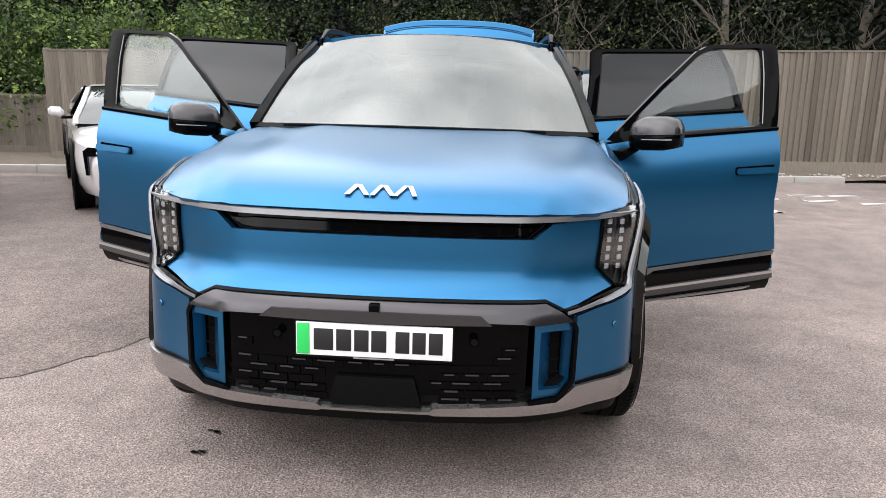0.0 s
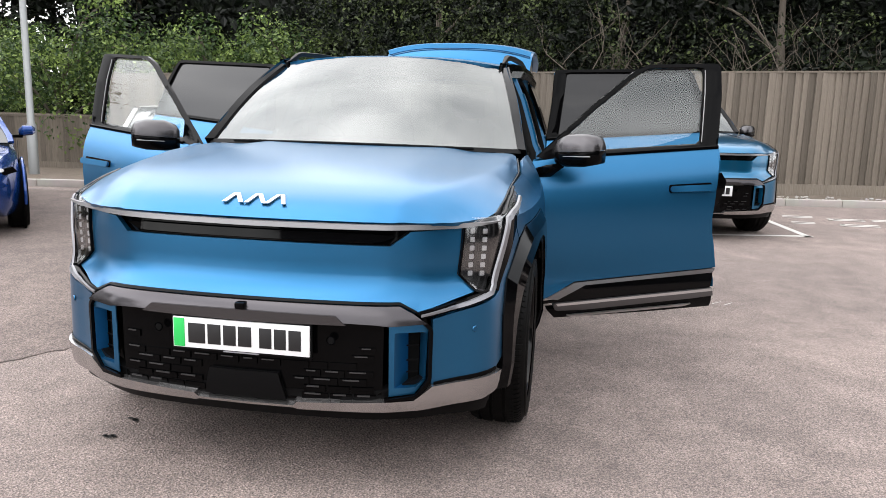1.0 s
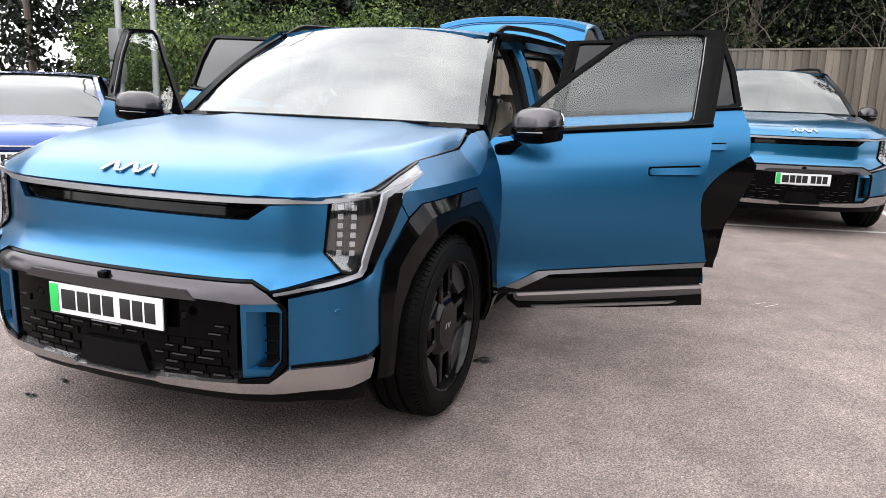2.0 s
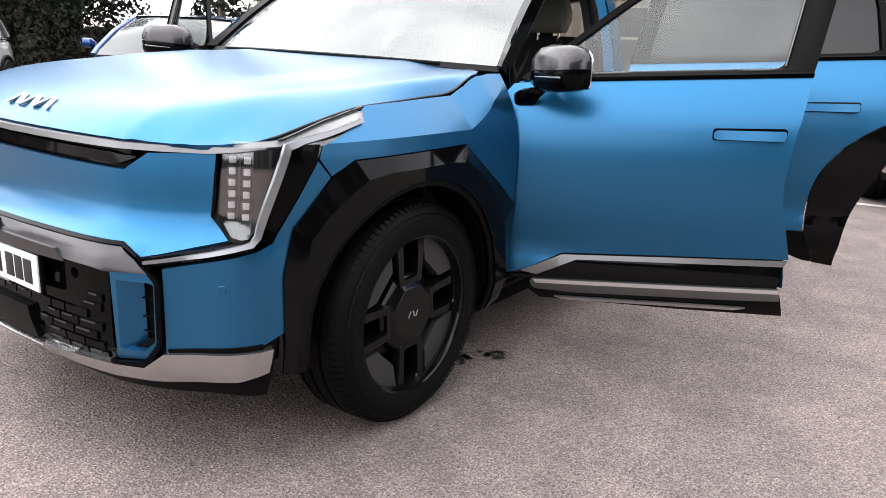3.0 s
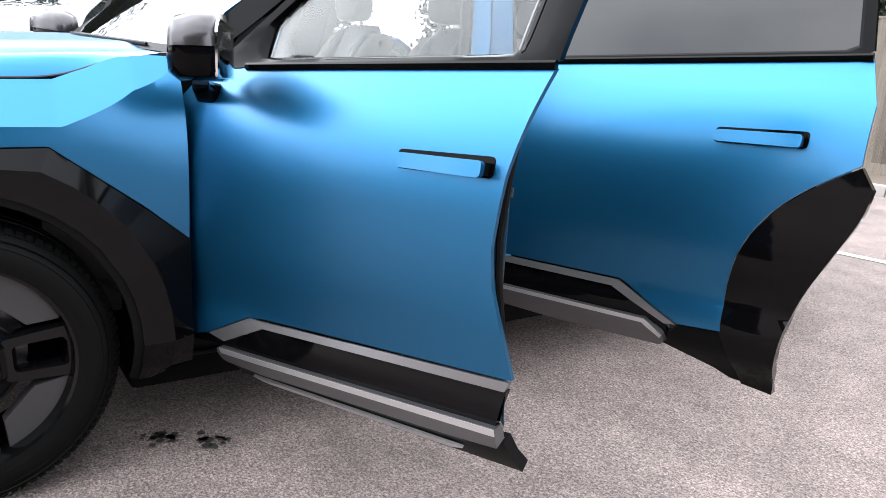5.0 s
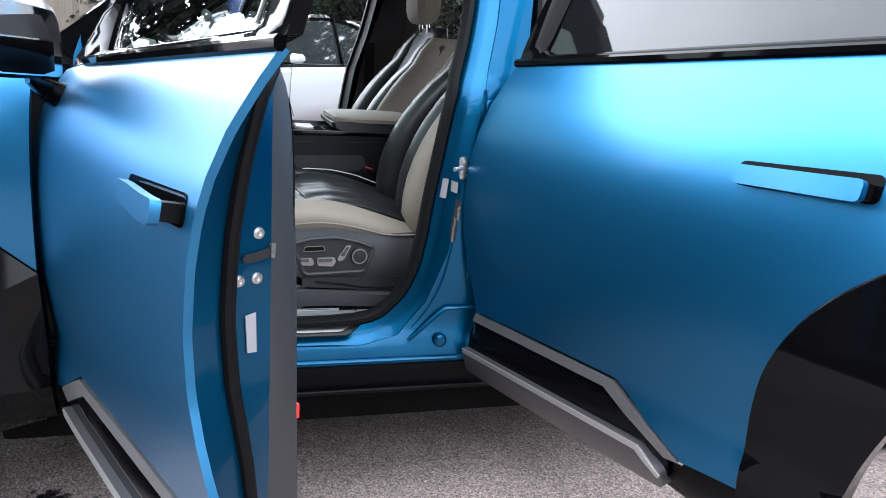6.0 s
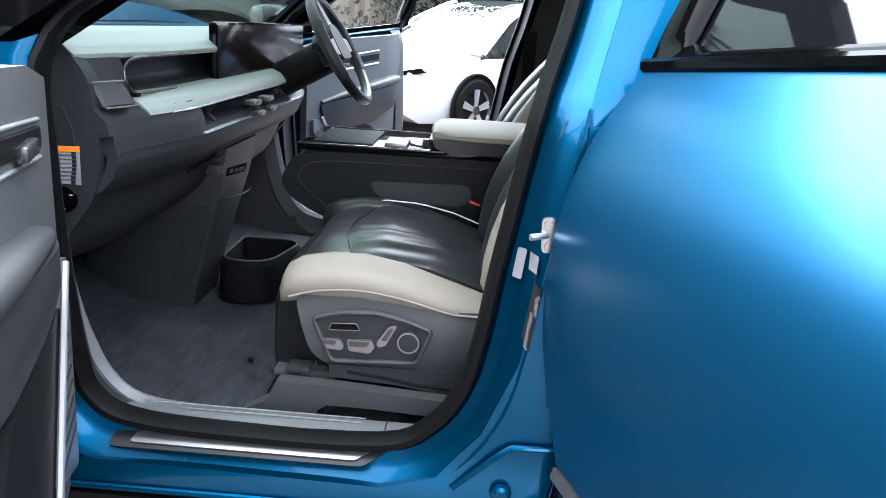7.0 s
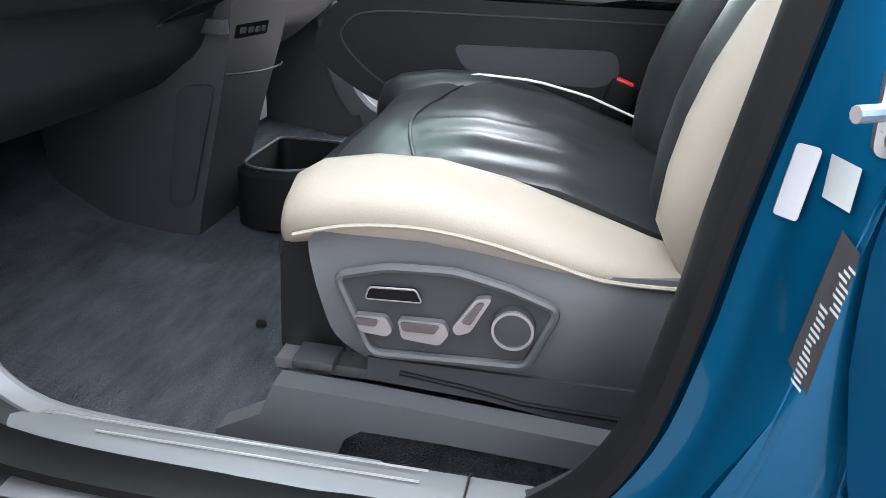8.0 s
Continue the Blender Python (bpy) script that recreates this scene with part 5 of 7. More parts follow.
def body_sides(car, paint):
    for sx in (1, -1):
        o = (sx, 0, 0)
        for outline in (FRONT_OPENING, REAR_OPENING):
            ring = [(p.x, p.y) for p in smooth_path([(a, b, 0) for a, b in outline], 4, True)]
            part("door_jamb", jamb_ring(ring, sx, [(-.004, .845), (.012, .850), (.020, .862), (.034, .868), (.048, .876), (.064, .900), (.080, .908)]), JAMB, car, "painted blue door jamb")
            part("jamb_trim", jamb_ring(ring, sx, [(.016, .79), (.008, .82), (.0, .842), (-.004, .846)]), DARK_PLASTIC, car)
            part("door_seal", jamb_ring(ring, sx, [(-.012, .842), (-.014, .868), (-.006, .884), (.006, .884), (.013, .868), (.012, .848)]), SEAL, car, "black rubber door seal")
        # pillar between the doors and the sill, behind the jambs
        lo = [(1.48, .505), (1.56, .455), (2.2, .445), (2.30, .47), (2.375, .56), (2.43, .70), (2.452, .84), (2.472, .97), (2.50, 1.14), (2.54, 1.31), (2.57, 1.50), (2.66, 1.50), (2.62, 1.22), (2.56, 1.0), (2.53, .82), (2.545, .60), (2.62, .47), (2.80, .44), (3.40, .44), (3.40, .385), (1.48, .385)]

        def pil(y, z):
            lean = max(0, lerp(z, DOOR_Z, DOOR_IN) - .075) if z > 1.1 else 0
            x = .905 + .018 * soft(.50, .42, z) + .008 * soft(2.44, 2.50, y) * soft(.5, .6, z)
            return Vector((sx * (x - lean), y, z))

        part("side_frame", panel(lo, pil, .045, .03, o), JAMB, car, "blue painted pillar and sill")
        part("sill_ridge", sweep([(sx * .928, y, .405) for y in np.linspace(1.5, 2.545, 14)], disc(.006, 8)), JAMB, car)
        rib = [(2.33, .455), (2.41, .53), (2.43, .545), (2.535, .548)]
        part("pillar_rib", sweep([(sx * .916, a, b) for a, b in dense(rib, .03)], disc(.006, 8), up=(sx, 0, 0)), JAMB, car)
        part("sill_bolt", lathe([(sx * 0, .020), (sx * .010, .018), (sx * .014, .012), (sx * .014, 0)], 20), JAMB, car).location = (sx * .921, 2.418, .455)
        part("sill_cladding", panel([(1.44, .392), (3.46, .392), (3.46, .30), (1.44, .30)], lambda y, z: Vector((sx * (.935 - .03 * soft(.36, .30, z)), y, z)), .08, .05, o), SATIN_BLACK, car, "black sill cladding")
        part("sill_edge", sweep([(sx * .925, y, .318) for y in np.linspace(1.46, 3.44, 20)], rect(.02, .012, .003)), SATIN_BLACK, car)
        part("underbody", box((min(0, sx * .86), 1.30, .20), (max(0, sx * .86), 4.75, .33), .02), LINER, car)
        # scuff plate
        part("scuff_plate", panel(rounded([(1.69, .895), (2.165, .895), (2.21, .862), (1.70, .862)], .012), lambda y, x: Vector((sx * x, y, lerp(x, [.85, .87, .90], [.492, .484, .466]))), .06, .004, (0, 0, 1)), DARK_PLASTIC, car)
        part("scuff_inlay", panel(rounded([(1.73, .889), (2.15, .889), (2.18, .868), (1.74, .868)], .008), lambda y, x: Vector((sx * x, y, lerp(x, [.85, .87, .90], [.4965, .4885, .4705]))), .06, .003, (0, 0, 1)), GREY_METAL, car, "brushed metal scuff plate")
        # latch, hinges and labels on the pillar
        st = empty("door_striker", car, Matrix.Translation((sx * .900, 2.455, .933)) @ pose(0, 0, 0, 5, 0, 0))
        part("striker_plate", prism(rounded([(-.011, -.030), (.011, -.030), (.012, .030), (-.010, .030)], .011, 5), .007, lambda y, z, w: Vector((sx * (w - .002), y, z))), BOLT, st, "bright steel latch plate")
        part("striker_loop", sweep(smooth_path([(0, .0, .0), (sx * .014, -.012, .0015), (sx * .022, -.030, .002)], 4), disc(.0058, 10)), SILVER, st)
        for zz in (-.018, .018):
            part("striker_screw", lathe([(sx * .003, .008), (sx * .008, .007), (sx * .008, 0)], 12), BOLT, st).location = (0, .002, zz)
        for yy, zz in ((2.487, .660), (2.505, 1.085)):
            hg = empty("rear_door_hinge", car, Matrix.Translation((sx * .915, yy, zz)))
            part("hinge_leaf", box((-.006, -.006, -.030), (.006, .06, .030), .004), JAMB, hg)
            part("hinge_pin", sweep([(sx * .004, .045, -.036), (sx * .004, .045, .036)], disc(.008, 10), up=(1, 0, 0)), JAMB, hg)
            part("hinge_washer", lathe([(sx * .004, .017), (sx * .008, .016), (sx * .008, 0)], 18), JAMB, hg).location = (0, .012, .0)
            part("hinge_bolt", lathe([(sx * .006, .010), (sx * .015, .009), (sx * .015, 0)], 6), GREY_METAL, hg).location = (0, .012, .004)

        def on_pillar(y, z, d):
            off = y - lerp(z, [.63, .735, .84, .94], [2.338, 2.362, 2.376, 2.392])
            return Vector((sx * (.003 + d + lerp(off, [.012, .020, .034, .048, .064, .080], [.856, .862, .868, .877, .904, .915])), y, z))
        part("white_label", prism(rounded([(2.411, .900), (2.426, .899), (2.420, .846), (2.405, .848)], .003), .002, on_pillar), WHITE_SHEET, car, "white paper label on the pillar")
        dark = part("dark_label", prism([(2.441, .853), (2.452, .841), (2.442, .732), (2.428, .752)], .002, on_pillar), INK, car, "black data label with fine silver print")
        part("grey_label", prism([(2.4315, .897), (2.4445, .894), (2.4425, .865), (2.4305, .868)], .002, on_pillar), GALV, car)
        rl = random.Random(6)
        for i in range(22):
            z = .838 - i * .0046
            y = lerp(z, [.74, .853], [2.4310, 2.4425])
            a, b = (.0035, .0075) if i < 8 else (.0005, .0015) if i < 12 else (.0005, .001)
            q0 = y + rl.uniform(a, b)
            q1 = min(y + .0105, q0 + rl.uniform(.0025, .006))
            part("label_bar", prism([(q0, z - (q0 - y) * .9), (q1, z - (q1 - y) * .9), (q1, z - (q1 - y) * .9 - .0022), (q0, z - (q0 - y) * .9 - .0022)], .0032, on_pillar), GALV, dark)
        # rear quarter
        q = [(3.73, .955), (4.25, .95), (4.46, .79), (4.58, .56), (4.95, .50), (4.97, .9), (4.93, 1.20), (3.69, 1.20), (3.72, 1.08)]
        part("rear_quarter", panel(q, lambda y, z: Vector((sx * side_x(y, z), y, z)), .07, .03, o), paint, car, "matte blue rear quarter")
        g = [(3.70, 1.21), (4.93, 1.21), (4.70, 1.585), (3.64, 1.60)]
        part("quarter_glass", panel(g, lambda y, z: Vector((sx * (side_x(y, z) - .004 - .05 * soft(4.3, 4.95, y)), y, z)), .12, .02, o), GLOSS_BLACK, car, "dark rear side glass")
    part("rear_bumper", loft([[(x, 4.80 + .18 * (1 - (abs(x) / .95) ** 4), .34) for x in np.linspace(-.92, .92, 15)], [(x, 4.84 + .18 * (1 - (abs(x) / .96) ** 4), .55) for x in np.linspace(-.93, .93, 15)], [(x, 4.80 + .16 * (1 - (abs(x) / .96) ** 4), .78) for x in np.linspace(-.92, .92, 15)]], False, False), SATIN_BLACK, car)


def tailgate(car, paint, raised):
    """The tailgate, hinged at the roof's rear edge; raised in degrees."""
    tg = empty("tailgate", car, Matrix.Translation((0, 4.60, 1.665)) @ pose(0, 0, 0, raised, 0, 0), label="blue tailgate swung up above the roof" if raised else "")
    prof = [(-.02, .02, .60), (.12, -.015, .66), (.30, -.055, .68), (.42, -.36, .68), (.44, -.52, .69), (.40, -.75, .70), (.38, -.98, .68)]

    def gate(x, t):
        i = t * (len(prof) - 1)
        y = lerp(i, range(len(prof)), [p[0] for p in prof])
        z = lerp(i, range(len(prof)), [p[1] for p in prof])
        w = lerp(i, range(len(prof)), [p[2] for p in prof])
        return Vector((x * w, y - .07 * abs(x) ** 3, z - .03 * x * x))

    part("outer_skin", panel([(-1, 0), (1, 0), (1, 1), (-1, 1)], gate, out=(0, 1, .5), steps=(.1, .06), thick=.02), paint, tg)
    part("inner_trim", panel([(-.93, .04), (.93, .04), (.90, .97), (-.90, .97)], lambda x, t: gate(x, t) + Vector((0, -.06, -.05)), out=(0, -1, -.5), steps=(.15, .1), thick=.02), LIGHT_TRIM, tg, "pale inner lining")
    part("spoiler_lip", sweep([gate(x, .335) + Vector((0, .01, .0)) for x in np.linspace(-.98, .98, 20)], rect(.05, .016, .005)), paint, tg)
    part("rear_screen", panel([(-.86, .54), (.86, .54), (.84, .70), (-.84, .70)], lambda x, t: gate(x, t) + Vector((0, .006, 0)), out=(0, 1, 0), steps=(.2, .1), thick=.006), GLOSS_BLACK, tg)


def door(car, paint, which, sx, angle, lift, full=True):
    """A door built shut and swung on its hinge. which: front or rear."""
    fr = which == "front"
    hy = 1.505 if fr else 2.54
    hinge = Vector((sx * .93, hy, 0 if not lift or fr else .040))
    dr = empty(which + "_door", car, Matrix.Translation(hinge) @ pose(0, 0, 0, 0, 0, -sx * angle), label=f"open {which} door, matte blue above gloss black and grey sill trim" if angle else "")
    back = Vector((-sx * .93, -hy, 0))

    def at(inset=0.0):
        return lambda y, z: Vector((sx * (side_x(y, z) - inset), y, z + lift * (y - hy))) + back

    o = (sx, 0, 0)
    if fr:
        skin_poly = [(1.449, 1.075), (1.452, .84), (1.470, .58), (1.486, .40), (1.51, .392), (1.59, .415), (1.742, .492), (2.556, .518), (2.53, .62), (2.502, .72), (2.494, .805), (2.508, .95), (2.530, 1.07), (2.548, 1.17), (1.66, 1.148), (1.50, 1.135)]
        strip = [(1.585, .412), (1.742, .486), (2.553, .513), (2.542, .490), (1.80, .470), (1.65, .40)]
        black = [(1.50, .392), (1.66, .398), (1.80, .472), (2.545, .494), (2.53, .405), (1.63, .385), (1.50, .375)]
        bar = rounded([(1.622, .383), (2.536, .407), (2.546, .362), (2.42, .354), (1.80, .334), (1.638, .340)], [.02, .003, .003, .01, .01, .02])
        low = [(1.60, .345), (2.55, .368), (2.575, .282), (2.2, .276), (1.66, .284)]
        hx0, hx1, hz = 2.238, 2.472, .968
    else:
        arch_in = [(p.x, p.y) for p in smooth_path([(3.428, .44, 0), (3.428, .56, 0), (3.455, .68, 0), (3.520, .785, 0), (3.612, .866, 0), (3.706, .924, 0)], 4)]
        skin_poly = [(2.56, 1.17), (2.543, 1.07), (2.521, .95), (2.507, .805), (2.515, .72), (2.543, .62), (2.568, .512), (3.095, .508), (3.30, .405), (3.432, .412), *arch_in, (3.712, .928), (3.708, 1.08), (3.668, 1.195)]
        strip = [(2.567, .506), (3.09, .502), (3.295, .402), (3.262, .398), (3.07, .480), (2.562, .484)]
        black = [(2.562, .486), (3.07, .482), (3.265, .40), (3.27, .355), (3.20, .405), (2.548, .40)]
        bar = rounded([(2.548, .404), (3.205, .402), (3.268, .360), (3.262, .322), (2.9, .318), (2.552, .335)], [.003, .02, .02, .02, .01, .003])
        low = [(2.548, .336), (3.25, .325), (3.46, .25), (3.50, .248), (3.45, .395), (3.435, .405), (3.30, .398), (3.27, .36)]
        hx0, hx1, hz = 3.332, 3.568, .982
    part("outer_panel", panel(skin_poly, at(), .04, .012, o), paint, dr)
    part("sill_strip", panel(strip, at(-.004), .05, .012, o), GREY_METAL, dr, "satin grey strip")
    part("gloss_insert", panel(black, at(.004), .05, .015, o), PIANO_BLACK, dr, "gloss black insert")
    part("sill_bar", panel(bar, at(-.012), .04, .035, o), SILL_BAR, dr, "dark brushed sill bar")
    edge_strip = [(1.64, .3815), (2.536, .4055), (2.539, .391), (1.65, .368)] if fr else [(2.548, .4025), (3.20, .4005), (3.262, .3585), (3.256, .349), (3.195, .388), (2.548, .390)]
    part("bar_edge", panel(edge_strip, at(-.0155), .05, .006, o), SILVER, dr, "bright upper edge of the sill bar")
    part("lower_cladding", panel(low, at(.012), .05, .03, o), SATIN_BLACK, dr)
    if fr:
        part("lower_strip", panel(rounded([(1.72, .299), (2.44, .314), (2.40, .300), (1.76, .286)], .004), at(-.003), .05, .008, o), SILVER, dr, "pale step in the lower sill")
    if not fr:
        wheel_side = [(p.x, p.y) for p in smooth_path([(3.752, .868, 0), (3.736, .79, 0), (3.682, .67, 0), (3.633, .56, 0), (3.603, .455, 0), (3.592, .35, 0), (3.588, .24, 0)], 4)]
        clad = [(3.435, .405)] + [(y + .004, z - .003) for y, z in arch_in] + [(3.716, .924)] + wheel_side + [(3.50, .25)]
        part("arch_piece", panel(clad, at(-.010), .05, .035, o), PIANO_BLACK, dr, "gloss black arch piece on the door")
    # inner shell
    inner = [(1.47 + (y - 1.449) * .87 if fr else y * .985 + .04, z) for y, z in skin_poly]
    part("inner_shell", panel(inner, at(.050), .08, .012, (-sx, 0, 0)), JAMB, dr)
    # edge faces and trim card
    edge = [(2.494, .805), (2.508, .95), (2.530, 1.07), (2.545, 1.16)] if fr else [(3.712, .928), (3.708, 1.08), (3.668, 1.19)]
    edge = ([(2.553, .44), (2.53, .62), (2.502, .72)] + edge) if fr else edge

    def wall(pts, d0, d1, name, mat, off=0.0, lab=""):
        rings = [[at(d0)(y + off, z), at(d1)(y + off - .035, z)] for y, z in dense(pts, .03)]
        bm = loft([list(r) for r in zip(*rings)], False, False)
        bmesh.ops.recalc_face_normals(bm, faces=bm.faces)
        return part(name, bm, mat, dr, lab)

    if fr:
        # the edge face runs from the curved skin to one upright line; above the belt it leans with the glass
        def flat_x(z):
            return min(.869, 1.0 - lerp(z, DOOR_Z, DOOR_IN) - .034) if z > 1.17 else .869

        def loc(x, y, z):
            return Vector((sx * x, y, z + lift * (y - hy))) + back

        def fl_y(z):
            return lerp(z, [1.17, 1.22, 1.40, 1.61], [2.450, 2.492, 2.552, 2.582])

        zs = list(np.linspace(.41, 1.17, 20)) + list(np.linspace(1.21, 1.61, 8))
        ey = [lerp(z, [.40, .44, .62, .72, .805, .95, 1.07, 1.16, 1.40, 1.61], [2.55, 2.548, 2.526, 2.498, 2.490, 2.504, 2.526, 2.540, 2.578, 2.606]) for z in zs]
        cols = []
        for f in (0, .25, .5, .75, 1):
            cols.append([loc((side_x(y, z) - .006) * (1 - f) + flat_x(z) * f, y * (1 - f) + fl_y(z) * f - .004 * math.sin(f * 3.14), z) for y, z in zip(ey, zs)])
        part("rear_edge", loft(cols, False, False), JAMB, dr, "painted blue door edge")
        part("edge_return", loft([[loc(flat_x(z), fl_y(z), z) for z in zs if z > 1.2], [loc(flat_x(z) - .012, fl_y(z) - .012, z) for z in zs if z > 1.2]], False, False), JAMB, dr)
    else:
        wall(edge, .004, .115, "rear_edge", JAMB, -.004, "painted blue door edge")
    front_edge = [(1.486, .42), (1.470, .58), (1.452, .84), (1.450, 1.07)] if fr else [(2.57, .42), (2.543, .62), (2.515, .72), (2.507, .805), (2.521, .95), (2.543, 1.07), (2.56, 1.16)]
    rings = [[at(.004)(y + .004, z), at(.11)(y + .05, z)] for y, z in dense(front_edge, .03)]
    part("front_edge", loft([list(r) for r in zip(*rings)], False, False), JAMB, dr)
    # window frame and glass
    if fr:
        win_out = [(1.505, 1.135), (1.66, 1.152), (2.548, 1.172), (2.590, 1.40), (2.622, 1.612), (2.60, 1.622), (2.195, 1.622), (2.10, 1.585), (1.86, 1.42), (1.66, 1.262), (1.515, 1.15)]
        win_in = rounded([(1.70, 1.175), (2.452, 1.193), (2.486, 1.40), (2.520, 1.596), (2.20, 1.600), (2.115, 1.560), (1.88, 1.398), (1.715, 1.270)], [.008, .008, .02, .045, .03, .03, .03, .01])
    else:
        win_out = [(2.555, 1.172), (3.668, 1.197), (3.63, 1.40), (3.57, 1.585), (3.54, 1.605), (2.66, 1.618), (2.63, 1.612), (2.60, 1.40)]
        win_in = rounded([(2.640, 1.192), (3.625, 1.216), (3.592, 1.40), (3.540, 1.580), (2.715, 1.594), (2.678, 1.40)], .012)
    cy, cz = sum(p[0] for p in win_in) / len(win_in), sum(p[1] for p in win_in) / len(win_in)

    def by_angle(poly, k):
        """Points of the outline on rays from the pane's middle."""
        pts, out = [Vector(p) for p in poly], []
        for j in range(k):
            a = 2 * math.pi * j / k
            d, c = Vector((math.cos(a), math.sin(a) * .45)), Vector((cy, cz))
            best = None
            for p, q in zip(pts, pts[1:] + pts[:1]):
                e = q - p
                den = d.x * e.y - d.y * e.x
                if abs(den) < 1e-9:
                    continue
                w = p - c
                t, u = (w.x * e.y - w.y * e.x) / den, (w.x * d.y - w.y * d.x) / den
                if t > 0 and -1e-6 <= u <= 1 + 1e-6 and (best is None or t < best):
                    best = t
            out.append(tuple(c + d * (best or .1)))
        return out

    ro, ri = by_angle(win_out, 96), by_angle(win_in, 96)
    rings = [[at(.0)(*p) for p in ro], [at(-.002)(*p) for p in ro], [at(.0)(*[(a * .25 + b * .75) for a, b in zip(p, q)]) for p, q in zip(ro, ri)], [at(.012)(*p) for p in ri], [at(.024)(*p) for p in ri], [at(.018)(*p) for p in ro], [at(.0)(*p) for p in ro]]
    fm = loft(rings, True, False)
    bmesh.ops.remove_doubles(fm, verts=fm.verts, dist=1e-5)
    bmesh.ops.recalc_face_normals(fm, faces=fm.faces)
    part("window_frame", fm, GLOSS_BLACK, dr, "gloss black window frame")
    pane = part("window_pane", panel(win_in, at(.016), .12, .005, o), GLASS if fr else TINT, dr, "clear side window glass" if fr else "dark privacy glass")
    pane.visible_shadow = not fr
    if fr:
        run = [at(-.001)(y, z) for y, z in dense([(2.455, 1.200), (2.489, 1.40), (2.521, 1.585)], .05)]
        part("glass_run", sweep(run, rect(.005, .007, .002)), GREY_METAL, dr, "thin bright strip beside the glass")
    belt = [at(-.004)(y, z) for y, z in dense([win_out[1], win_out[2]] if fr else [win_out[0], win_out[1]], .06)]
    part("belt_strip", sweep(belt, rect(.016, .020, .005)), GLOSS_BLACK, dr)
    # grab handle standing proud
    hd = empty("handle", dr, label="blue pop-out door handle")
    hp = rounded([(hx0, hz + .015), (hx1, hz + .017), (hx1, hz - .017), (hx0, hz - .017)], [.014, .010, .010, .014])
    part("grip", panel(hp, lambda y, z: at(-.022 - .020 * soft(hx0, hx1, y))(y, z), .05, .014, o), paint, hd)
    part("recess", panel(rounded([(hx0 - .004, hz + .020), (hx1 + .008, hz + .022), (hx1 + .008, hz - .022), (hx0 - .004, hz - .022)], .012), at(-.002), .06, .006, o), GLOSS_BLACK, hd)
    part("arm", panel([(hx1 - .03, hz + .012), (hx1 - .004, hz + .012), (hx1 - .004, hz - .012), (hx1 - .03, hz - .012)], at(-.030), .05, .034, o), SATIN_BLACK, hd)
    if not full:
        if fr:
            mirror(dr, sx, at, lift, hy, back)
        return dr
    # inside of the door
    if fr:
        card = [(1.56, 1.13), (1.56, .60), (1.62, .44), (1.80, .42), (2.30, .41), (2.37, .41), (2.37, .70), (2.37, .85), (2.37, 1.0), (2.365, 1.10), (2.34, 1.15), (1.70, 1.15)]
        part("trim_card", panel(card, lambda y, z: loc(.818 - .022 * soft(2.37, 2.22, y), y, z), .06, .03, (-sx, 0, 0)), CARD_LIGHT, dr, "grey moulded door lining")
        side = [(.40, .796), (.55, .800), (.64, .803), (.78, .806), (.91, .811), (1.01, .818), (1.07, .821), (1.105, .826), (1.132, .834), (1.148, .842), (1.160, .855), (1.170, .866)]
        cols = []
        for f, dy in ((0, 0), (.06, -.001), (.75, -.022), (.94, -.034), (1, -.050), (1.0, -.12)):
            cols.append([loc(.868 * (1 - f) + lerp(z, [q[0] for q in side], [q[1] for q in side]) * f, 2.448 + dy, z) for z in np.linspace(.40, 1.172, 34)])
        part("card_side", loft(cols, False, False), CARD_GREY, dr, "grey plastic side of the door lining")
        line = [loc(x, 2.419, z) for x, z in ((.838, .909), (.822, .911), (.821, .98), (.824, 1.05), (.831, 1.10), (.842, 1.114), (.858, 1.116))]
        part("card_seam", sweep(smooth_path(line, 3), disc(.0011, 6)), SATIN_BLACK, dr)
        part("armrest", blob([(loc(.805, 1.66, .905), (sx * .02, 0, 0), (0, 0, .008)), (loc(.795, 1.78, .922), (sx * .032, 0, 0), (0, 0, .016)), (loc(.790, 2.05, .940), (sx * .040, 0, 0), (0, 0, .020)), (loc(.790, 2.22, .948), (sx * .038, 0, 0), (0, 0, .022)), (loc(.795, 2.29, .948), (sx * .030, 0, 0), (0, 0, .018)), (loc(.805, 2.33, .943), (sx * .015, 0, 0), (0, 0, .010))]), CARD_GREY, dr, "padded grey armrest")
        bulge = rounded([(1.64, .900), (2.30, .935), (2.33, .90), (2.22, .82), (2.02, .775), (1.82, .775), (1.68, .82)], .04)
        part("armrest_bulge", panel(bulge, lambda y, z: loc(.786 - .026 * soft(.76, .86, z) * soft(1.62, 1.80, y) * soft(2.34, 2.20, y), y, z), .05, .03, (-sx, 0, 0)), DARK_PLASTIC, dr, "charcoal curved underside of the armrest")
        for z0, hgt, mt in ((1.075, .006, SILVER), (1.050, .030, SATIN_BLACK), (1.020, .006, SILVER)):
            part("pull_strip", sweep([loc(.796, y, z0 + .03 * (y - 1.7)) for y in np.linspace(1.66, 2.12, 12)], rect(.010, hgt, .002)), mt, dr)
        part("door_catch", box(loc(.785, 1.80, 1.045) - Vector((.008, .045, .010)), loc(.785, 1.80, 1.045) + Vector((.008, .045, .010)), .004), DARK_METAL, dr, "inner door catch")
        pocket = rounded([(1.66, .79), (2.05, .765), (2.12, .70), (2.10, .55), (1.80, .50)], .04)
        part("door_pocket", panel(pocket, lambda y, z: loc(.782, y, z), .08, .02, (-sx, 0, 0)), MATT_BLACK, dr, "dark door pocket")
        tri = rounded([(1.585, .85), (1.635, .84), (1.84, .55), (1.62, .48)], .02)
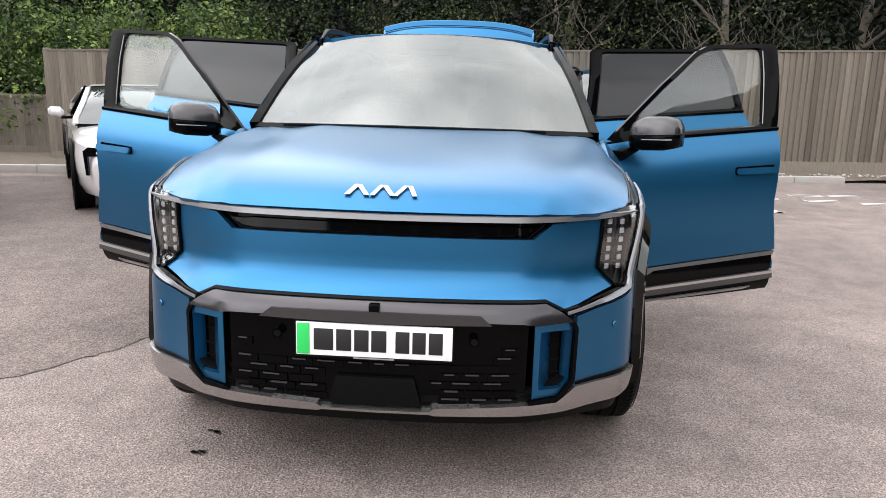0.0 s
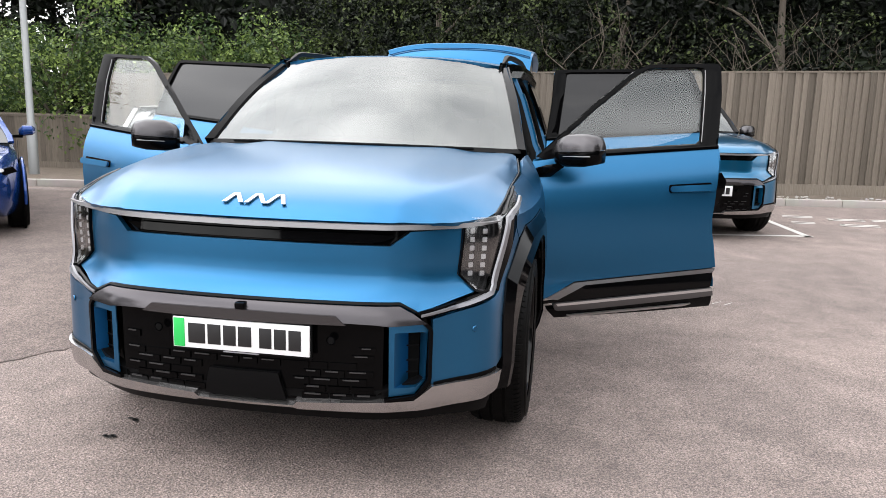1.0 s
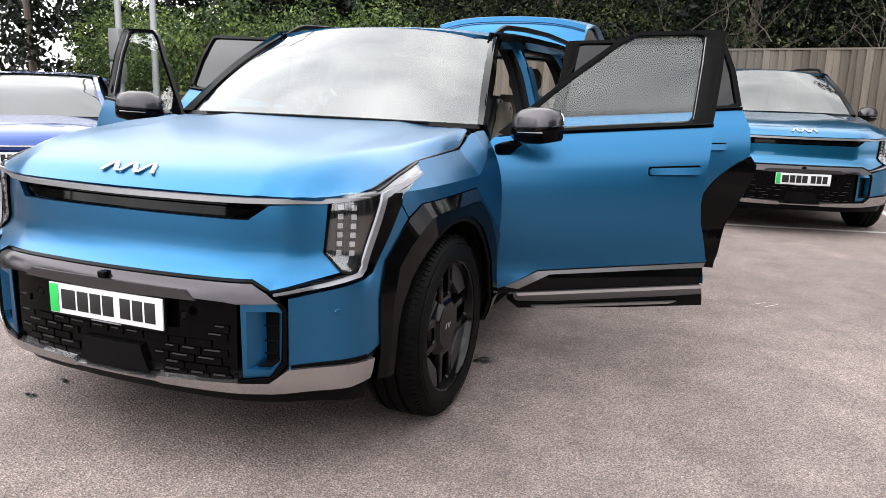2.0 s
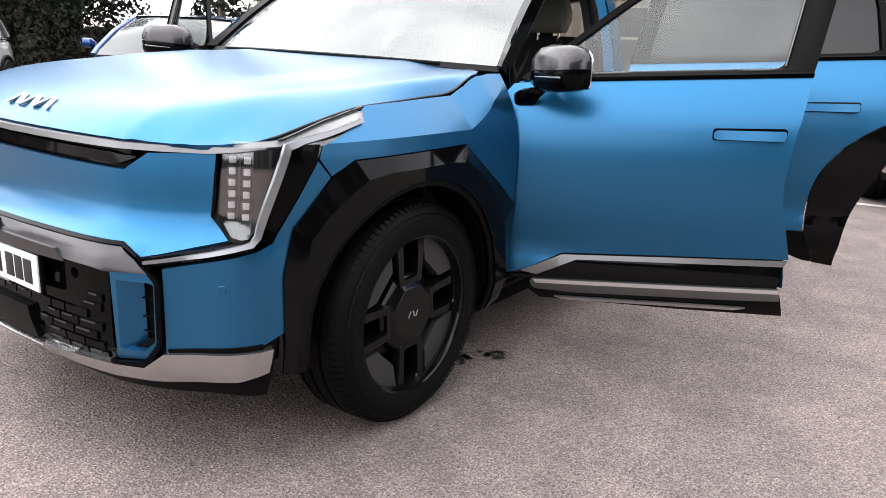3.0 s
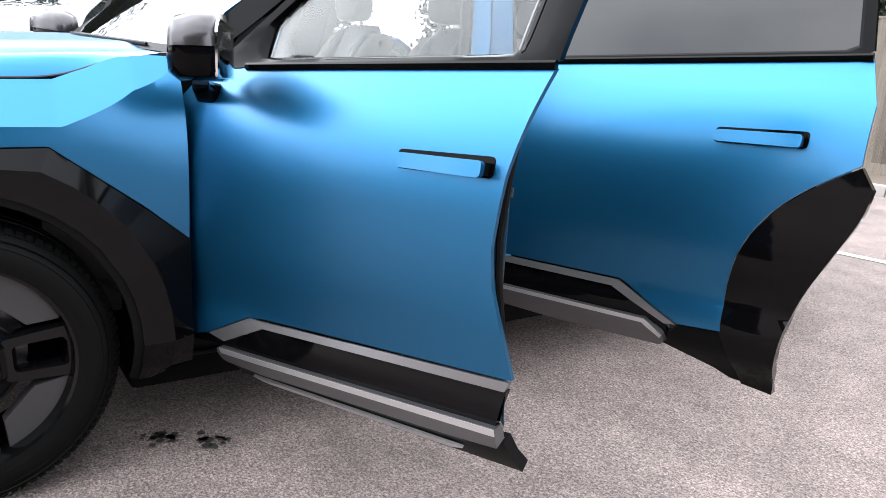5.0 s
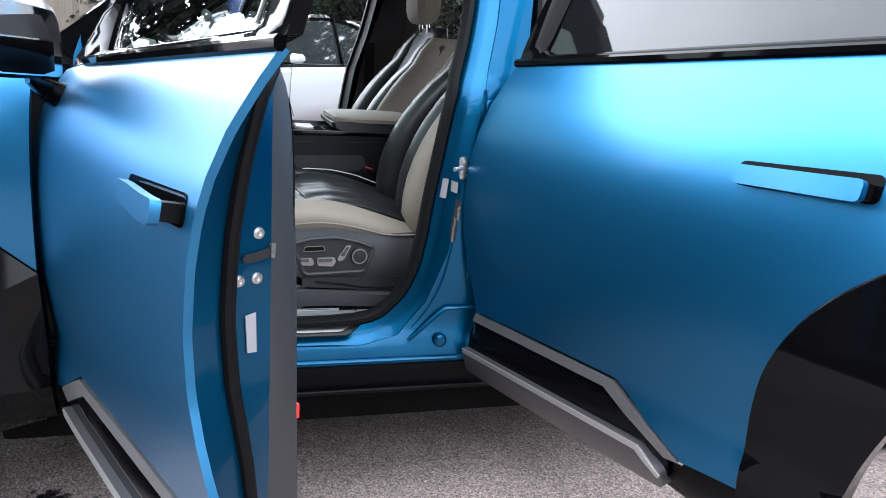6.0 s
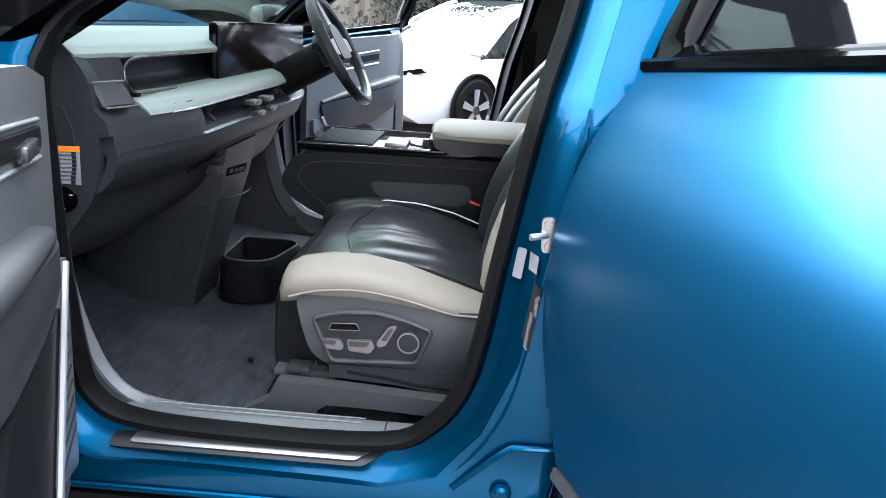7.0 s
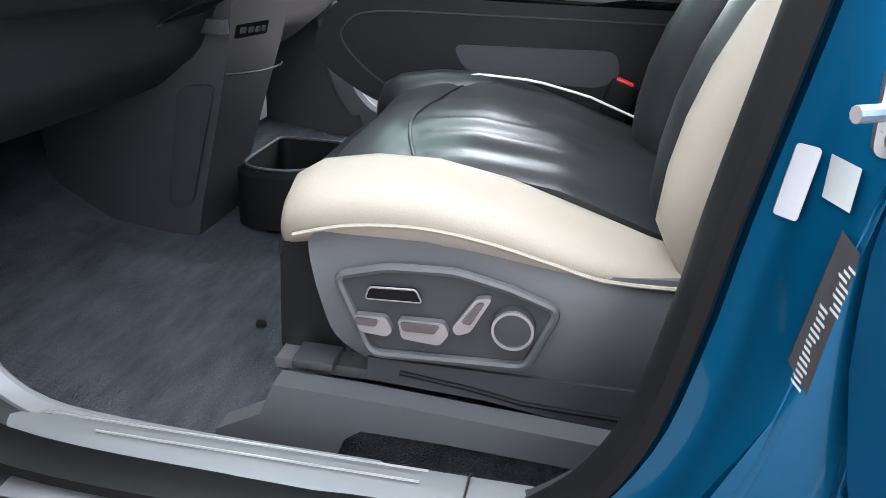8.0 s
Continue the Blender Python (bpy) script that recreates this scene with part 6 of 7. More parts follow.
        spk = part("speaker_grille", panel(tri, lambda y, z: loc(.780, y, z), .08, .012, (-sx, 0, 0)), GREY_METAL, dr, "perforated metal speaker cover")
        part("speaker_edge", sweep([loc(.774, y, z) for y, z in dense([(1.642, .85), (1.74, .71), (1.855, .545)], .03)], rect(.010, .012, .002)), SILVER, spk, "bright edge of the speaker cover")
        for k in range(10):
            z = .55 + k * .028
            part("speaker_slot", sweep([loc(.7795, 1.62 + .002 * k, z + .006), loc(.7795, 1.815 - (z - .55) * .68, z - .004)], rect(.002, .005, .0006)), INK, spk)
        # latch face: bolts, slot, label, seal

        def edge_face(x, z, h):
            """A place on the rear edge face at x, h proud of it."""
            y0 = lerp(z, zs, ey)
            f = (side_x(y0, z) - .006 - x) / (side_x(y0, z) - .006 - flat_x(z))
            return loc(x, y0 * (1 - f) + 2.450 * f - .004 * math.sin(f * 3.14) + h, z)

        for x, z in ((.891, .928), (.922, .866), (.893, .865)):
            part("latch_screw", lathe([(0, .0085), (.003, .0078), (.004, .004), (.0025, .0)], 14, "y"), BOLT, dr).location = edge_face(x, z, 0)

        def on_edge(pts, h, th, name, mat, lab=""):
            b = bmesh.new()
            b.faces.new([b.verts.new(edge_face(x, z, h)) for x, z in pts])
            b.normal_update()
            if b.faces[:][0].normal.y < 0:
                bmesh.ops.reverse_faces(b, faces=b.faces)
                b.normal_update()
            thicken(b, th)
            part(name, b, mat, dr, lab, 0)

        on_edge([(.918, .896), (.914, .901), (.890, .902), (.872, .906), (.872, .893), (.890, .889), (.914, .890)], .005, .003, "latch_slot", INK)
        on_edge([(.872, .912), (.864, .910), (.866, .890), (.872, .892)], .007, .005, "latch_lip", BOLT)
        on_edge([(.911, .814), (.894, .816), (.893, .758), (.908, .760)], .003, .002, "white_label", WHITE_SHEET, "white paper label on the door edge")
        seal = [edge_face(min(side_x(2.5, z) - .034, lerp(z, [.42, .60, .722, .827, .924, 1.016, 1.104, 1.183], [.90, .918, .935, .941, .937, .925, .908, .893])), z, .004) for z in np.linspace(.42, 1.17, 26)]
        seal += [loc(flat_x(z) + .018, fl_y(z) + .014, z) for z in np.linspace(1.20, 1.60, 8)]
        part("edge_seal", sweep(seal, disc(.011, 10), up=(sx, 0, 0)), SEAL, dr, "black rubber edge seal")
        part("puddle_reflector", box(loc(.806, 2.405, .629) - Vector((.004, .010, .012)), loc(.806, 2.405, .629) + Vector((.004, .010, .012)), .002), RED, dr, "small red reflector")
        mirror(dr, sx, at, lift, hy, back)
    else:
        card = [(2.62, 1.13), (2.60, .60), (2.66, .46), (3.30, .46), (3.40, .60), (3.45, .78), (3.58, .92), (3.60, 1.14)]
        part("trim_card", panel(card, at(.09), .08, .04, (-sx, 0, 0)), MID_PLASTIC, dr, "grey moulded door lining")
    return dr


def mirror(dr, sx, at, lift, hy, back):
    """A door mirror: a satin cap over gloss black, on a black foot."""
    mi = empty("door_mirror", dr, label="door mirror with a satin grey cap on a black foot")

    ca, sa = math.cos(radians(40)), math.sin(radians(40))

    def pt(x, y, z):
        """The head stands folded back along the door."""
        if x > .95:
            dx, dy = (x - .955) * .85, (y - 1.66) * .78
            x, y = .986 + dx * ca - dy * sa, 1.610 + dx * sa + dy * ca
        return Vector((sx * x, y, z + lift * (y - hy))) + back

    y0 = 1.66
    cap, low = [], []
    for x, zt, zm, dy0, dy1 in ((.952, 1.225, 1.185, -.045, .05), (.975, 1.256, 1.188, -.075, .068), (1.04, 1.278, 1.190, -.095, .075), (1.16, 1.276, 1.192, -.092, .074), (1.22, 1.262, 1.194, -.075, .070), (1.245, 1.230, 1.196, -.045, .055)):
        cap.append([pt(x, y0 + dy1, zm), pt(x, y0 + dy1 * .95, (zm + zt) / 2), pt(x, y0 + dy1 * .75, zt - .004), pt(x, y0 + (dy0 + dy1) / 2, zt), pt(x, y0 + dy0 * .75, zt - .012), pt(x, y0 + dy0 * .98, (zm + zt) / 2), pt(x, y0 + dy0, zm)])
        zb = 1.112 + .018 * abs((x - 1.09) / .15) ** 2.2
        low.append([pt(x, y0 + dy1, zm - .003), pt(x, y0 + dy1, zb + .012), pt(x, y0 + dy1 * .8, zb), pt(x, y0 + dy0 * .6, zb), pt(x, y0 + dy0 * .98, zb + .02), pt(x, y0 + dy0 * 1.02, zm - .014), pt(x, y0 + dy0, zm - .003)])
    part("mirror_cap", loft(cap), DARK_METAL, mi, "satin grey mirror cap", 75)
    part("mirror_housing", loft(low), GLOSS_BLACK, mi, "", 60)
    part("turn_light", sweep([pt(x, y0 + dy, 1.168) for x, dy in ((1.04, -.093), (1.16, -.091), (1.21, -.078))], rect(.006, .006, .002)), LAMP_GREY, mi, "slim clear indicator")
    gl = rounded([(.975, 1.118), (1.228, 1.124), (1.232, 1.235), (1.20, 1.258), (.99, 1.245)], .02)
    part("mirror_glass", panel(gl, lambda x, z: pt(x, y0 + .071, z), .08, .006, (0, 1, 0)), CHROME, mi, "mirror glass")
    def low_pt(x, y, z):
        return Vector((sx * x, y, z + lift * (y - hy))) + back
    foot = []
    for x, y0f, y1f, z0f, z1f in ((.885, 1.490, 1.600, 1.040, 1.100), (.935, 1.498, 1.595, 1.046, 1.104), (.970, 1.515, 1.595, 1.056, 1.112), (1.000, 1.540, 1.615, 1.082, 1.122), (1.020, 1.570, 1.635, 1.104, 1.126)):
        foot.append([low_pt(x, yy, zz) for yy, zz in rounded([(y0f, z0f), (y1f, z0f), (y1f, z1f), (y0f, z1f)], .018, 3)])
    part("mirror_foot", loft(foot), GLOSS_BLACK, mi)


def suv(name, m, paint, angle, raised, full, label):
    car = empty(name, None, m, label, "car")
    body_front(car, paint)
    body_top(car, paint)
    body_sides(car, paint)
    tailgate(car, paint, raised)
    for sx in (1, -1):
        for y in (.87, 4.05):
            wheel_at(car, sx * .862, y, sx)
        door(car, paint, "front", sx, angle - (1.2 if sx < 0 and angle else 0), .052 if angle else 0, full)
        door(car, paint, "rear", sx, angle + 5.0 if angle else 0, .052 if angle else 0, full)
    return car


# ---- inside the car ----
def seat(car, cx, out):
    """A front seat: cream outer bolsters, black middle. out: 1 where the nearer door is on +x."""
    st = empty("front_seat", car, Matrix.Translation((cx, 0, 0)), label="cream and black leather front seat on a grey base")

    def p(x, y, z):
        return Vector((x * out, y, z))

    # middle of the cushion: a padded slab with soft edges
    def cush(u, v):
        y = 1.965 + v * .45
        z = lerp(v, [0, .05, .12, .20, .40, .64, .85, 1], [.735, .762, .778, .788, .795, .778, .745, .722])
        z += .008 * math.cos(u / .19 * math.pi / 2) - .014 * soft(.06, .19, u) + .012 * soft(-.08, -.18, u)
        z += .0022 * math.sin(u * 110 + 6 * v) * soft(.20, .32, v) * soft(.80, .55, v) * soft(.03, .08, u + .05)
        z -= .006 * math.exp(-((v - .20 - .10 * (u / .19) ** 2) / .022) ** 2)
        return p(u, y, z)

    part("cushion_middle", panel(rounded([(-.185, 0), (.185, 0), (.185, 1), (-.185, 1)], .03), cush, out=(0, 0, 1), steps=(.008, .03), thick=.04), BLACK_LEATHER, st, "black pleated leather seat middle", 60)
    part("cushion_front", loft([[p(x, 1.930 + dy + .02 * abs(x / .2) ** 4, dz) for dy, dz in ((.030, .515), (-.012, .522), (-.018, .54), (-.016, .66), (.0, .715), (.02, .740), (.055, .755), (.085, .70), (.06, .515))] for x in np.linspace(-.205, .215, 13)]), CONSOLE_BLACK, st, "black leather calf pad at the seat front", 50)
    seam = [cush(x, .20 + .10 * (x / .19) ** 2) + Vector((0, 0, .0015)) for x in np.linspace(-.175, .175, 14)]
    part("seam", sweep(seam, disc(.0028, 6)), INK, st)

    def bolster(x0, mat, name, lab, rise):
        sg = 1 if x0 > 0 else -1
        prof = [(1.950, .706, .014, .016), (1.962, .722, .034, .030), (1.99, .734, .044, .036), (2.05, .744, .048, .037), (2.12, .745, .048, .037), (2.20, .734, .047, .033), (2.29, .711, .044, .027), (2.36, .694, .038, .020), (2.41, .690, .024, .012)]
        return part(name, blob([(p(x0, y, z + rise), p(hw, 0, -sg * .018), p(sg * .010, 0, hh)) for y, z, hw, hh in prof], 24, 2.5), mat, st, lab, 60)

    bolster(.215, CREAM, "outer_bolster", "cream leather seat side", 0)
    bolster(-.215, BLACK_LEATHER, "inner_bolster", "black leather seat side", .03)
    part("inner_piping", sweep([p(-.186, 1.99 + t * .42, lerp(t, [0, .12, .3, .5, .7, 1], [.780, .802, .817, .814, .797, .752])) for t in np.linspace(0, 1, 18)], disc(.002, 6)), PIPING, st)
    stitch = [p(.264, y, z) for y, z in ((1.975, .708), (2.03, .724), (2.09, .731), (2.14, .730), (2.20, .721), (2.26, .707), (2.31, .696), (2.38, .696), (2.42, .700))]
    part("stitching", sweep(smooth_path(stitch, 4), disc(.0025, 6)), CREAM, st)
    # plastic base with the control panel
    base = rounded([(1.986, .708), (2.03, .722), (2.10, .732), (2.20, .724), (2.30, .698), (2.43, .706), (2.43, .560), (2.20, .548), (2.070, .555), (2.022, .592)], [.02, .02, .02, .02, .02, .01, .01, .03, .03, .03])
    part("side_cover", panel(base, lambda y, z: p(.258 + .012 * soft(.70, .66, z) * soft(.55, .60, z), y, z), out=p(1, 0, 0), step=.03, thick=.05), MID_PLASTIC, st, "grey plastic seat base cover")
    hexa = rounded([(2.028, .672), (2.084, .688), (2.157, .692), (2.215, .680), (2.268, .662), (2.240, .590), (2.068, .582)], .012)
    part("switch_panel", panel(hexa, lambda y, z: p(.274, y, z), out=p(1, 0, 0), step=.06, thick=.006), DARK_PLASTIC, st, "recessed dark switch panel")
    rim = [p(.276, y, z) for y, z in hexa]
    part("switch_panel_rim", sweep(rim, disc(.0055, 8), closed=True, up=p(1, 0, 0)), MID_PLASTIC, st)

    def button(poly, name, mat, d=.012):
        return part(name, prism(poly, d, lambda y, z, w: p(.276 + w, y, z)), mat, st)

    button(rounded([(2.066, .665), (2.117, .668), (2.124, .654), (2.062, .651)], .004), "leg_rest_switch", GLOSS_BLACK, .006)
    part("switch_rim", sweep([p(.281, y, z) for y, z in rounded([(2.066, .665), (2.117, .668), (2.124, .654), (2.062, .651)], .004)], disc(.0013, 6), closed=True, up=p(1, 0, 0)), GREY_METAL, st)
    button(rounded([(2.050, .632), (2.086, .633), (2.094, .618), (2.088, .610), (2.058, .612)], .005), "slide_switch", GREY_METAL, .010)
    button(rounded([(2.052, .630), (2.078, .630), (2.076, .622), (2.054, .622)], .003), "slide_switch_top", DARK_METAL, .013)
    button(rounded([(2.099, .633), (2.150, .635), (2.156, .622), (2.146, .607), (2.104, .610)], .005), "lift_switch", GREY_METAL, .010)
    button(rounded([(2.102, .631), (2.146, .632), (2.140, .622), (2.106, .621)], .003), "lift_switch_top", DARK_METAL, .013)
    button(rounded([(2.158, .630), (2.182, .668), (2.199, .671), (2.178, .628), (2.164, .622)], .005), "tilt_switch", GREY_METAL, .010)
    button(rounded([(2.168, .640), (2.184, .664), (2.192, .666), (2.178, .638)], .003), "tilt_switch_top", DARK_METAL, .013)
    kn = part("lumbar_knob", lathe([(0, .024), (.012 * out, .0235), (.014 * out, .021), (.012 * out, .019), (.013 * out, .010), (.013 * out, 0)], 32), DARK_PLASTIC, st, "round charcoal knob with a chrome ring")
    kn.location = p(.276, 2.223, .638)
    part("knob_ring", lathe([(.010 * out, .0225), (.0145 * out, .0225), (.0145 * out, .0195), (.011 * out, .0195)], 32), GREY_METAL, st).location = p(.276, 2.223, .638)
    part("base_frame", box((-.22, 2.02, .535), (.22, 2.46, .70), .02), MATT_BLACK, st)
    part("lower_cover", loft([[p(x, y, z) for y, z in ((2.062, .570), (2.44, .572), (2.44, .512), (2.30, .520), (2.20, .534), (2.062, .541))] for x in (.20, .262, .268)]), DARK_PLASTIC, st, "charcoal skirt under the seat base")
    part("skirt_crease", sweep([p(.269, y, z) for y, z in ((2.10, .556), (2.18, .548), (2.24, .538), (2.30, .536), (2.42, .534))], disc(.003, 6)), MATT_BLACK, st)
    # rail with its cover
    part("rail_cover", loft([[p(x, y, z) for y, z in ((1.886, .435), (1.890, .468), (1.945, .498), (1.962, .540), (2.06, .538), (2.50, .512), (2.50, .478), (2.16, .494), (2.065, .495), (2.045, .480), (2.030, .435))] for x in (.272, .278, .300, .305)]), MID_PLASTIC, st, "grey plastic seat rail cover")
    part("rail_front_tab", box(tuple(min(a, b) for a, b in zip(p(.228, 1.972, .545), p(.272, 2.022, .556))), tuple(max(a, b) for a, b in zip(p(.228, 1.972, .545), p(.272, 2.022, .556))), .003), DARK_PLASTIC, st)
    part("inner_rail", box(tuple(min(a, b) for a, b in zip(p(-.25, 1.93, .43), p(-.19, 2.5, .50))), tuple(max(a, b) for a, b in zip(p(-.25, 1.93, .43), p(-.19, 2.5, .50))), .01), DARK_PLASTIC, st)
    part("rail_slot", box(tuple(min(a, b) for a, b in zip(p(.20, 1.945, .540), p(.25, 2.07, .556))), tuple(max(a, b) for a, b in zip(p(.20, 1.945, .522), p(.25, 2.07, .530))), .002), BOLT, st)
    # backrest
    def back(x0, hw, hd, mat, name, lab, fwd, top):
        rows = []
        for t in np.linspace(0, 1, 12):
            z = .70 + t * top
            y = 2.462 + .22 * t + .03 * t * t - fwd * math.sin(math.pi * min(1, t * 1.15 + .05)) ** .8
            k = soft(-.05, .10, t) * soft(1.06, .90, t)
            rows.append((p(x0 * (1 - .18 * t * t), y, z), p(hw * (.55 + .45 * k), 0, 0), Vector((0, hd * (.6 + .4 * k), 0))))
        return part(name, blob(rows, 20, 2.6), mat, st, lab)

    back(0, .20, .050, BLACK_LEATHER, "back_middle", "black leather backrest", .02, .62)
    back(.218, .050, .085, CREAM, "back_outer_bolster", "cream leather backrest side", .075, .58)
    back(.140, .058, .085, BLACK_LEATHER, "back_inner_strip", "", .078, .60)
    back(-.148, .062, .088, BLACK_LEATHER, "back_inner_strip", "", .082, .58)
    back(-.222, .044, .082, CREAM, "back_inner_bolster", "cream leather backrest side", .066, .58)
    back(0, .235, .035, MID_PLASTIC, "back_shell", "grey seat back shell", -.035, .60)
    pipe = [p(-.200 + .02 * t * t, 2.484 + .22 * t + .03 * t * t - .150 * math.sin(math.pi * min(1, t * 1.15 + .05)) ** .8, .70 + t * .56) for t in np.linspace(.02, .95, 16)]
    part("back_piping", sweep(pipe, disc(.004, 6)), PIPING, st)
    part("headrest", blob([(p(-.12, 2.66, 1.42), (0, .03, 0), (0, 0, .04)), (p(-.10, 2.655, 1.42), (0, .05, 0), (0, 0, .085)), (p(0, 2.65, 1.425), (0, .055, 0), (0, 0, .095)), (p(.10, 2.655, 1.42), (0, .05, 0), (0, 0, .085)), (p(.12, 2.66, 1.42), (0, .03, 0), (0, 0, .04))]), CREAM, st, "cream leather headrest")
    for x in (-.06, .06):
        part("headrest_post", sweep([p(x, 2.67, 1.25), p(x, 2.662, 1.40)], disc(.007, 8), up=(0, 1, 0)), CHROME, st)
    return st


def cabin(car):
    for cx, out in ((.42, 1), (-.42, -1)):
        seat(car, cx, out)
        bk = part("belt_buckle", box((-.014, -.022, -.045), (.014, .022, .045), .006), SATIN_BLACK, car, "seat belt buckle with a red button")
        bk.matrix_basis = Matrix.Translation((out * .192, 2.325, .772)) @ pose(0, 0, 0, -18, 0, 0)
        part("release_button", box((-.010, -.016, .040), (.010, .012, .048), .002), RED, bk)
    # floor
    fl = lambda x, y: Vector((x, y, lerp(y, [1.05, 1.35, 1.60, 4.5], [.72, .46, .422, .422]) + .004 * noise.noise(Vector((x * 9, y * 9, 0)))))
    part("floor_carpet", panel([(-.80, 1.10), (.80, 1.10), (.80, 4.5), (-.80, 4.5)], fl, out=(0, 0, 1), step=.10, thick=.02), CARPET, car, "charcoal carpet")
    for out in (1, -1):
        mat_f = lambda x, y: fl(x, y) + Vector((0, 0, .008 + .003 * noise.noise(Vector((x * 20, y * 20, 3)))))
        part("floor_mat", panel(rounded([(out * .22, 1.35), (out * .735, 1.35), (out * .735, 1.90), (out * .22, 1.90)], .03), mat_f, out=(0, 0, 1), step=.05, thick=.006), CARPET, car, "charcoal carpet floor mat")
        part("mat_stud", lathe([(0, .009), (.004, .008), (.006, .004), (.006, 0)], 14, "z"), MATT_BLACK, car).location = (out * .42, 1.82, .436)
        part("sill_trim", panel([(1.64, .752), (2.30, .752), (2.30, .856), (1.64, .856)], lambda y, x: Vector((out * x, y, lerp(x, [.752, .766, .79, .835, .856], [.435, .492, .507, .512, .506]))), out=(0, 0, 1), step=.03, thick=.006), SILL_GREY, car, "grey plastic sill trim")
        # raised silver threads put the gleam along the trim's fine grooves into colour
        for gx, g0, g1 in ((.792, 1.72, 2.155), (.815, 1.80, 2.150)):
            part("sill_groove_glint", sweep([(out * gx, y, .5140 if gx > .8 else .5100) for y in np.linspace(g0, g1, 8)], rect(.0016, .0020)), SILVER, car)
        part("sill_joint", sweep([(out * x, 2.197, z) for x, z in ((.752, .436), (.766, .4935), (.79, .5085), (.835, .5135), (.856, .5075))], disc(.0015, 6), up=(0, 1, 0)), INK, car)
        part("footwell_side", panel([(1.10, .43), (1.72, .43), (1.66, .47), (1.62, .56), (1.60, .66), (1.57, .76), (1.10, .86)], lambda y, z: Vector((out * (.795 - .05 * soft(.60, .44, z)), y, z)), out=(-out, 0, 0), step=.2, thick=.02), MID_PLASTIC, car)
        part("kick_trim", sweep(smooth_path([(out * .775, y, z) for y, z in ((1.53, .86), (1.55, .74), (1.575, .64), (1.62, .54), (1.70, .478), (1.86, .462), (2.1, .46))], 4), rect(.075, .03, .012), up=(out, 0, 0)), SILL_GREY, car, "light grey kick trim curving into the sill")
        part("pillar_trim", panel([(2.40, .55), (2.62, .55), (2.66, 1.0), (2.74, 1.5), (2.56, 1.5), (2.48, 1.2), (2.43, .9)], lambda y, z: Vector((out * (.80 - max(0, lerp(z, DOOR_Z, DOOR_IN) - .075 if z > 1.1 else 0)), y, z)), out=(-out, 0, 0), step=.1, thick=.03), DARK_PLASTIC, car, "dark inner pillar lining")
        part("belt_webbing", sweep([(out * .755, 2.50, 1.25), (out * .76, 2.50, .95), (out * .76, 2.46, .60)], rect(.045, .002), up=(1, 0, 0)), SATIN_BLACK, car, "black seat belt")
    part("bulkhead", box((-.80, 1.06, .40), (.80, 1.14, 1.06), .01), LINER, car)
    # dashboard
    d = empty("dashboard", car, label="sage grey and charcoal dashboard with a wide dark screen")

    def sheet(x0, x1, prof, mat, name, lab="", thick=.02, out=(0, 1, .3), n=18, front=0.0, slant=0.0):
        """A strip across the car through a profile of (y, z), curved back a little at its ends."""
        ys, zs = [q[0] for q in prof], [q[1] for q in prof]

        def f(x, t):
            return Vector((x, lerp(t, range(len(prof)), ys) - .05 * soft(.45, .80, abs(x)) * (1 if not front else min(1, t / 3)) + front * soft(.15, .80, abs(x)) * max(0, 1 - t / 2), lerp(t, range(len(prof)), zs)))
        return part(name, panel([(x0, 0), (x1, 0), (x1 - slant, len(prof) - 1), (x0, len(prof) - 1)], f, out=out, steps=((x1 - x0) / n, .25), thick=thick), mat, d, lab)

    sheet(-.78, .772, [(1.42, 1.165), (1.48, 1.194), (1.54, 1.204), (1.60, 1.197), (1.645, 1.176), (1.662, 1.160), (1.660, 1.150), (1.64, 1.148)], LIGHT_TRIM, "dash_top", "sage grey leather dash top", out=(0, .3, 1), front=.10)
    sheet(-.70, .665, [(1.648, 1.153), (1.612, 1.146), (1.602, 1.128), (1.602, 1.104), (1.615, 1.090), (1.655, 1.080)], DARK_PLASTIC, "dash_recess", "dark recess in the dashboard", out=(0, 1, 0))
    sheet(.642, .776, [(1.640, 1.160), (1.664, 1.150), (1.674, 1.115), (1.690, 1.070), (1.716, 1.046), (1.722, 1.02)], DARK_PLASTIC, "dash_cheek", "charcoal end of the recess", out=(0, 1, .3))
    sheet(-.74, .665, [(1.640, 1.083), (1.672, 1.081), (1.700, 1.071), (1.712, 1.056), (1.716, 1.044)], LIGHT_TRIM, "dash_band", "sage grey leather band", out=(0, 1, .3), slant=.03)
    sheet(-.72, .56, [(1.713, 1.047), (1.719, 1.043), (1.714, 1.039)], SKIRT_SILVER, "dash_strip", "thin chrome strip", out=(0, 1, 0), thick=.004)
    sheet(-.70, .545, [(1.712, 1.040), (1.672, 1.034), (1.660, 1.016), (1.668, .996), (1.700, .990)], MATT_BLACK, "vent_slot", "open shelf with air vents", out=(0, 1, 0), slant=.10)
    sheet(-.72, .47, [(1.660, 1.000), (1.700, .996), (1.724, .990), (1.726, .982)], MID_PLASTIC, "vent_ledge", out=(0, 1, .5), slant=.02)
    sheet(-.72, .45, [(1.726, .990), (1.732, .986), (1.727, .982)], SKIRT_SILVER, "ledge_strip", out=(0, 1, 0), thick=.004)
    sheet(.43, .765, [(1.712, 1.046), (1.722, 1.02), (1.726, .985)], DARK_PLASTIC, "dash_corner", out=(0, 1, 0), thick=.03)
    sheet(-.76, .765, [(1.726, .984), (1.726, .965), (1.716, .938), (1.690, .912), (1.650, .900)], DARK_PLASTIC, "lower_dash", "charcoal lower dashboard", out=(0, 1, -.3))
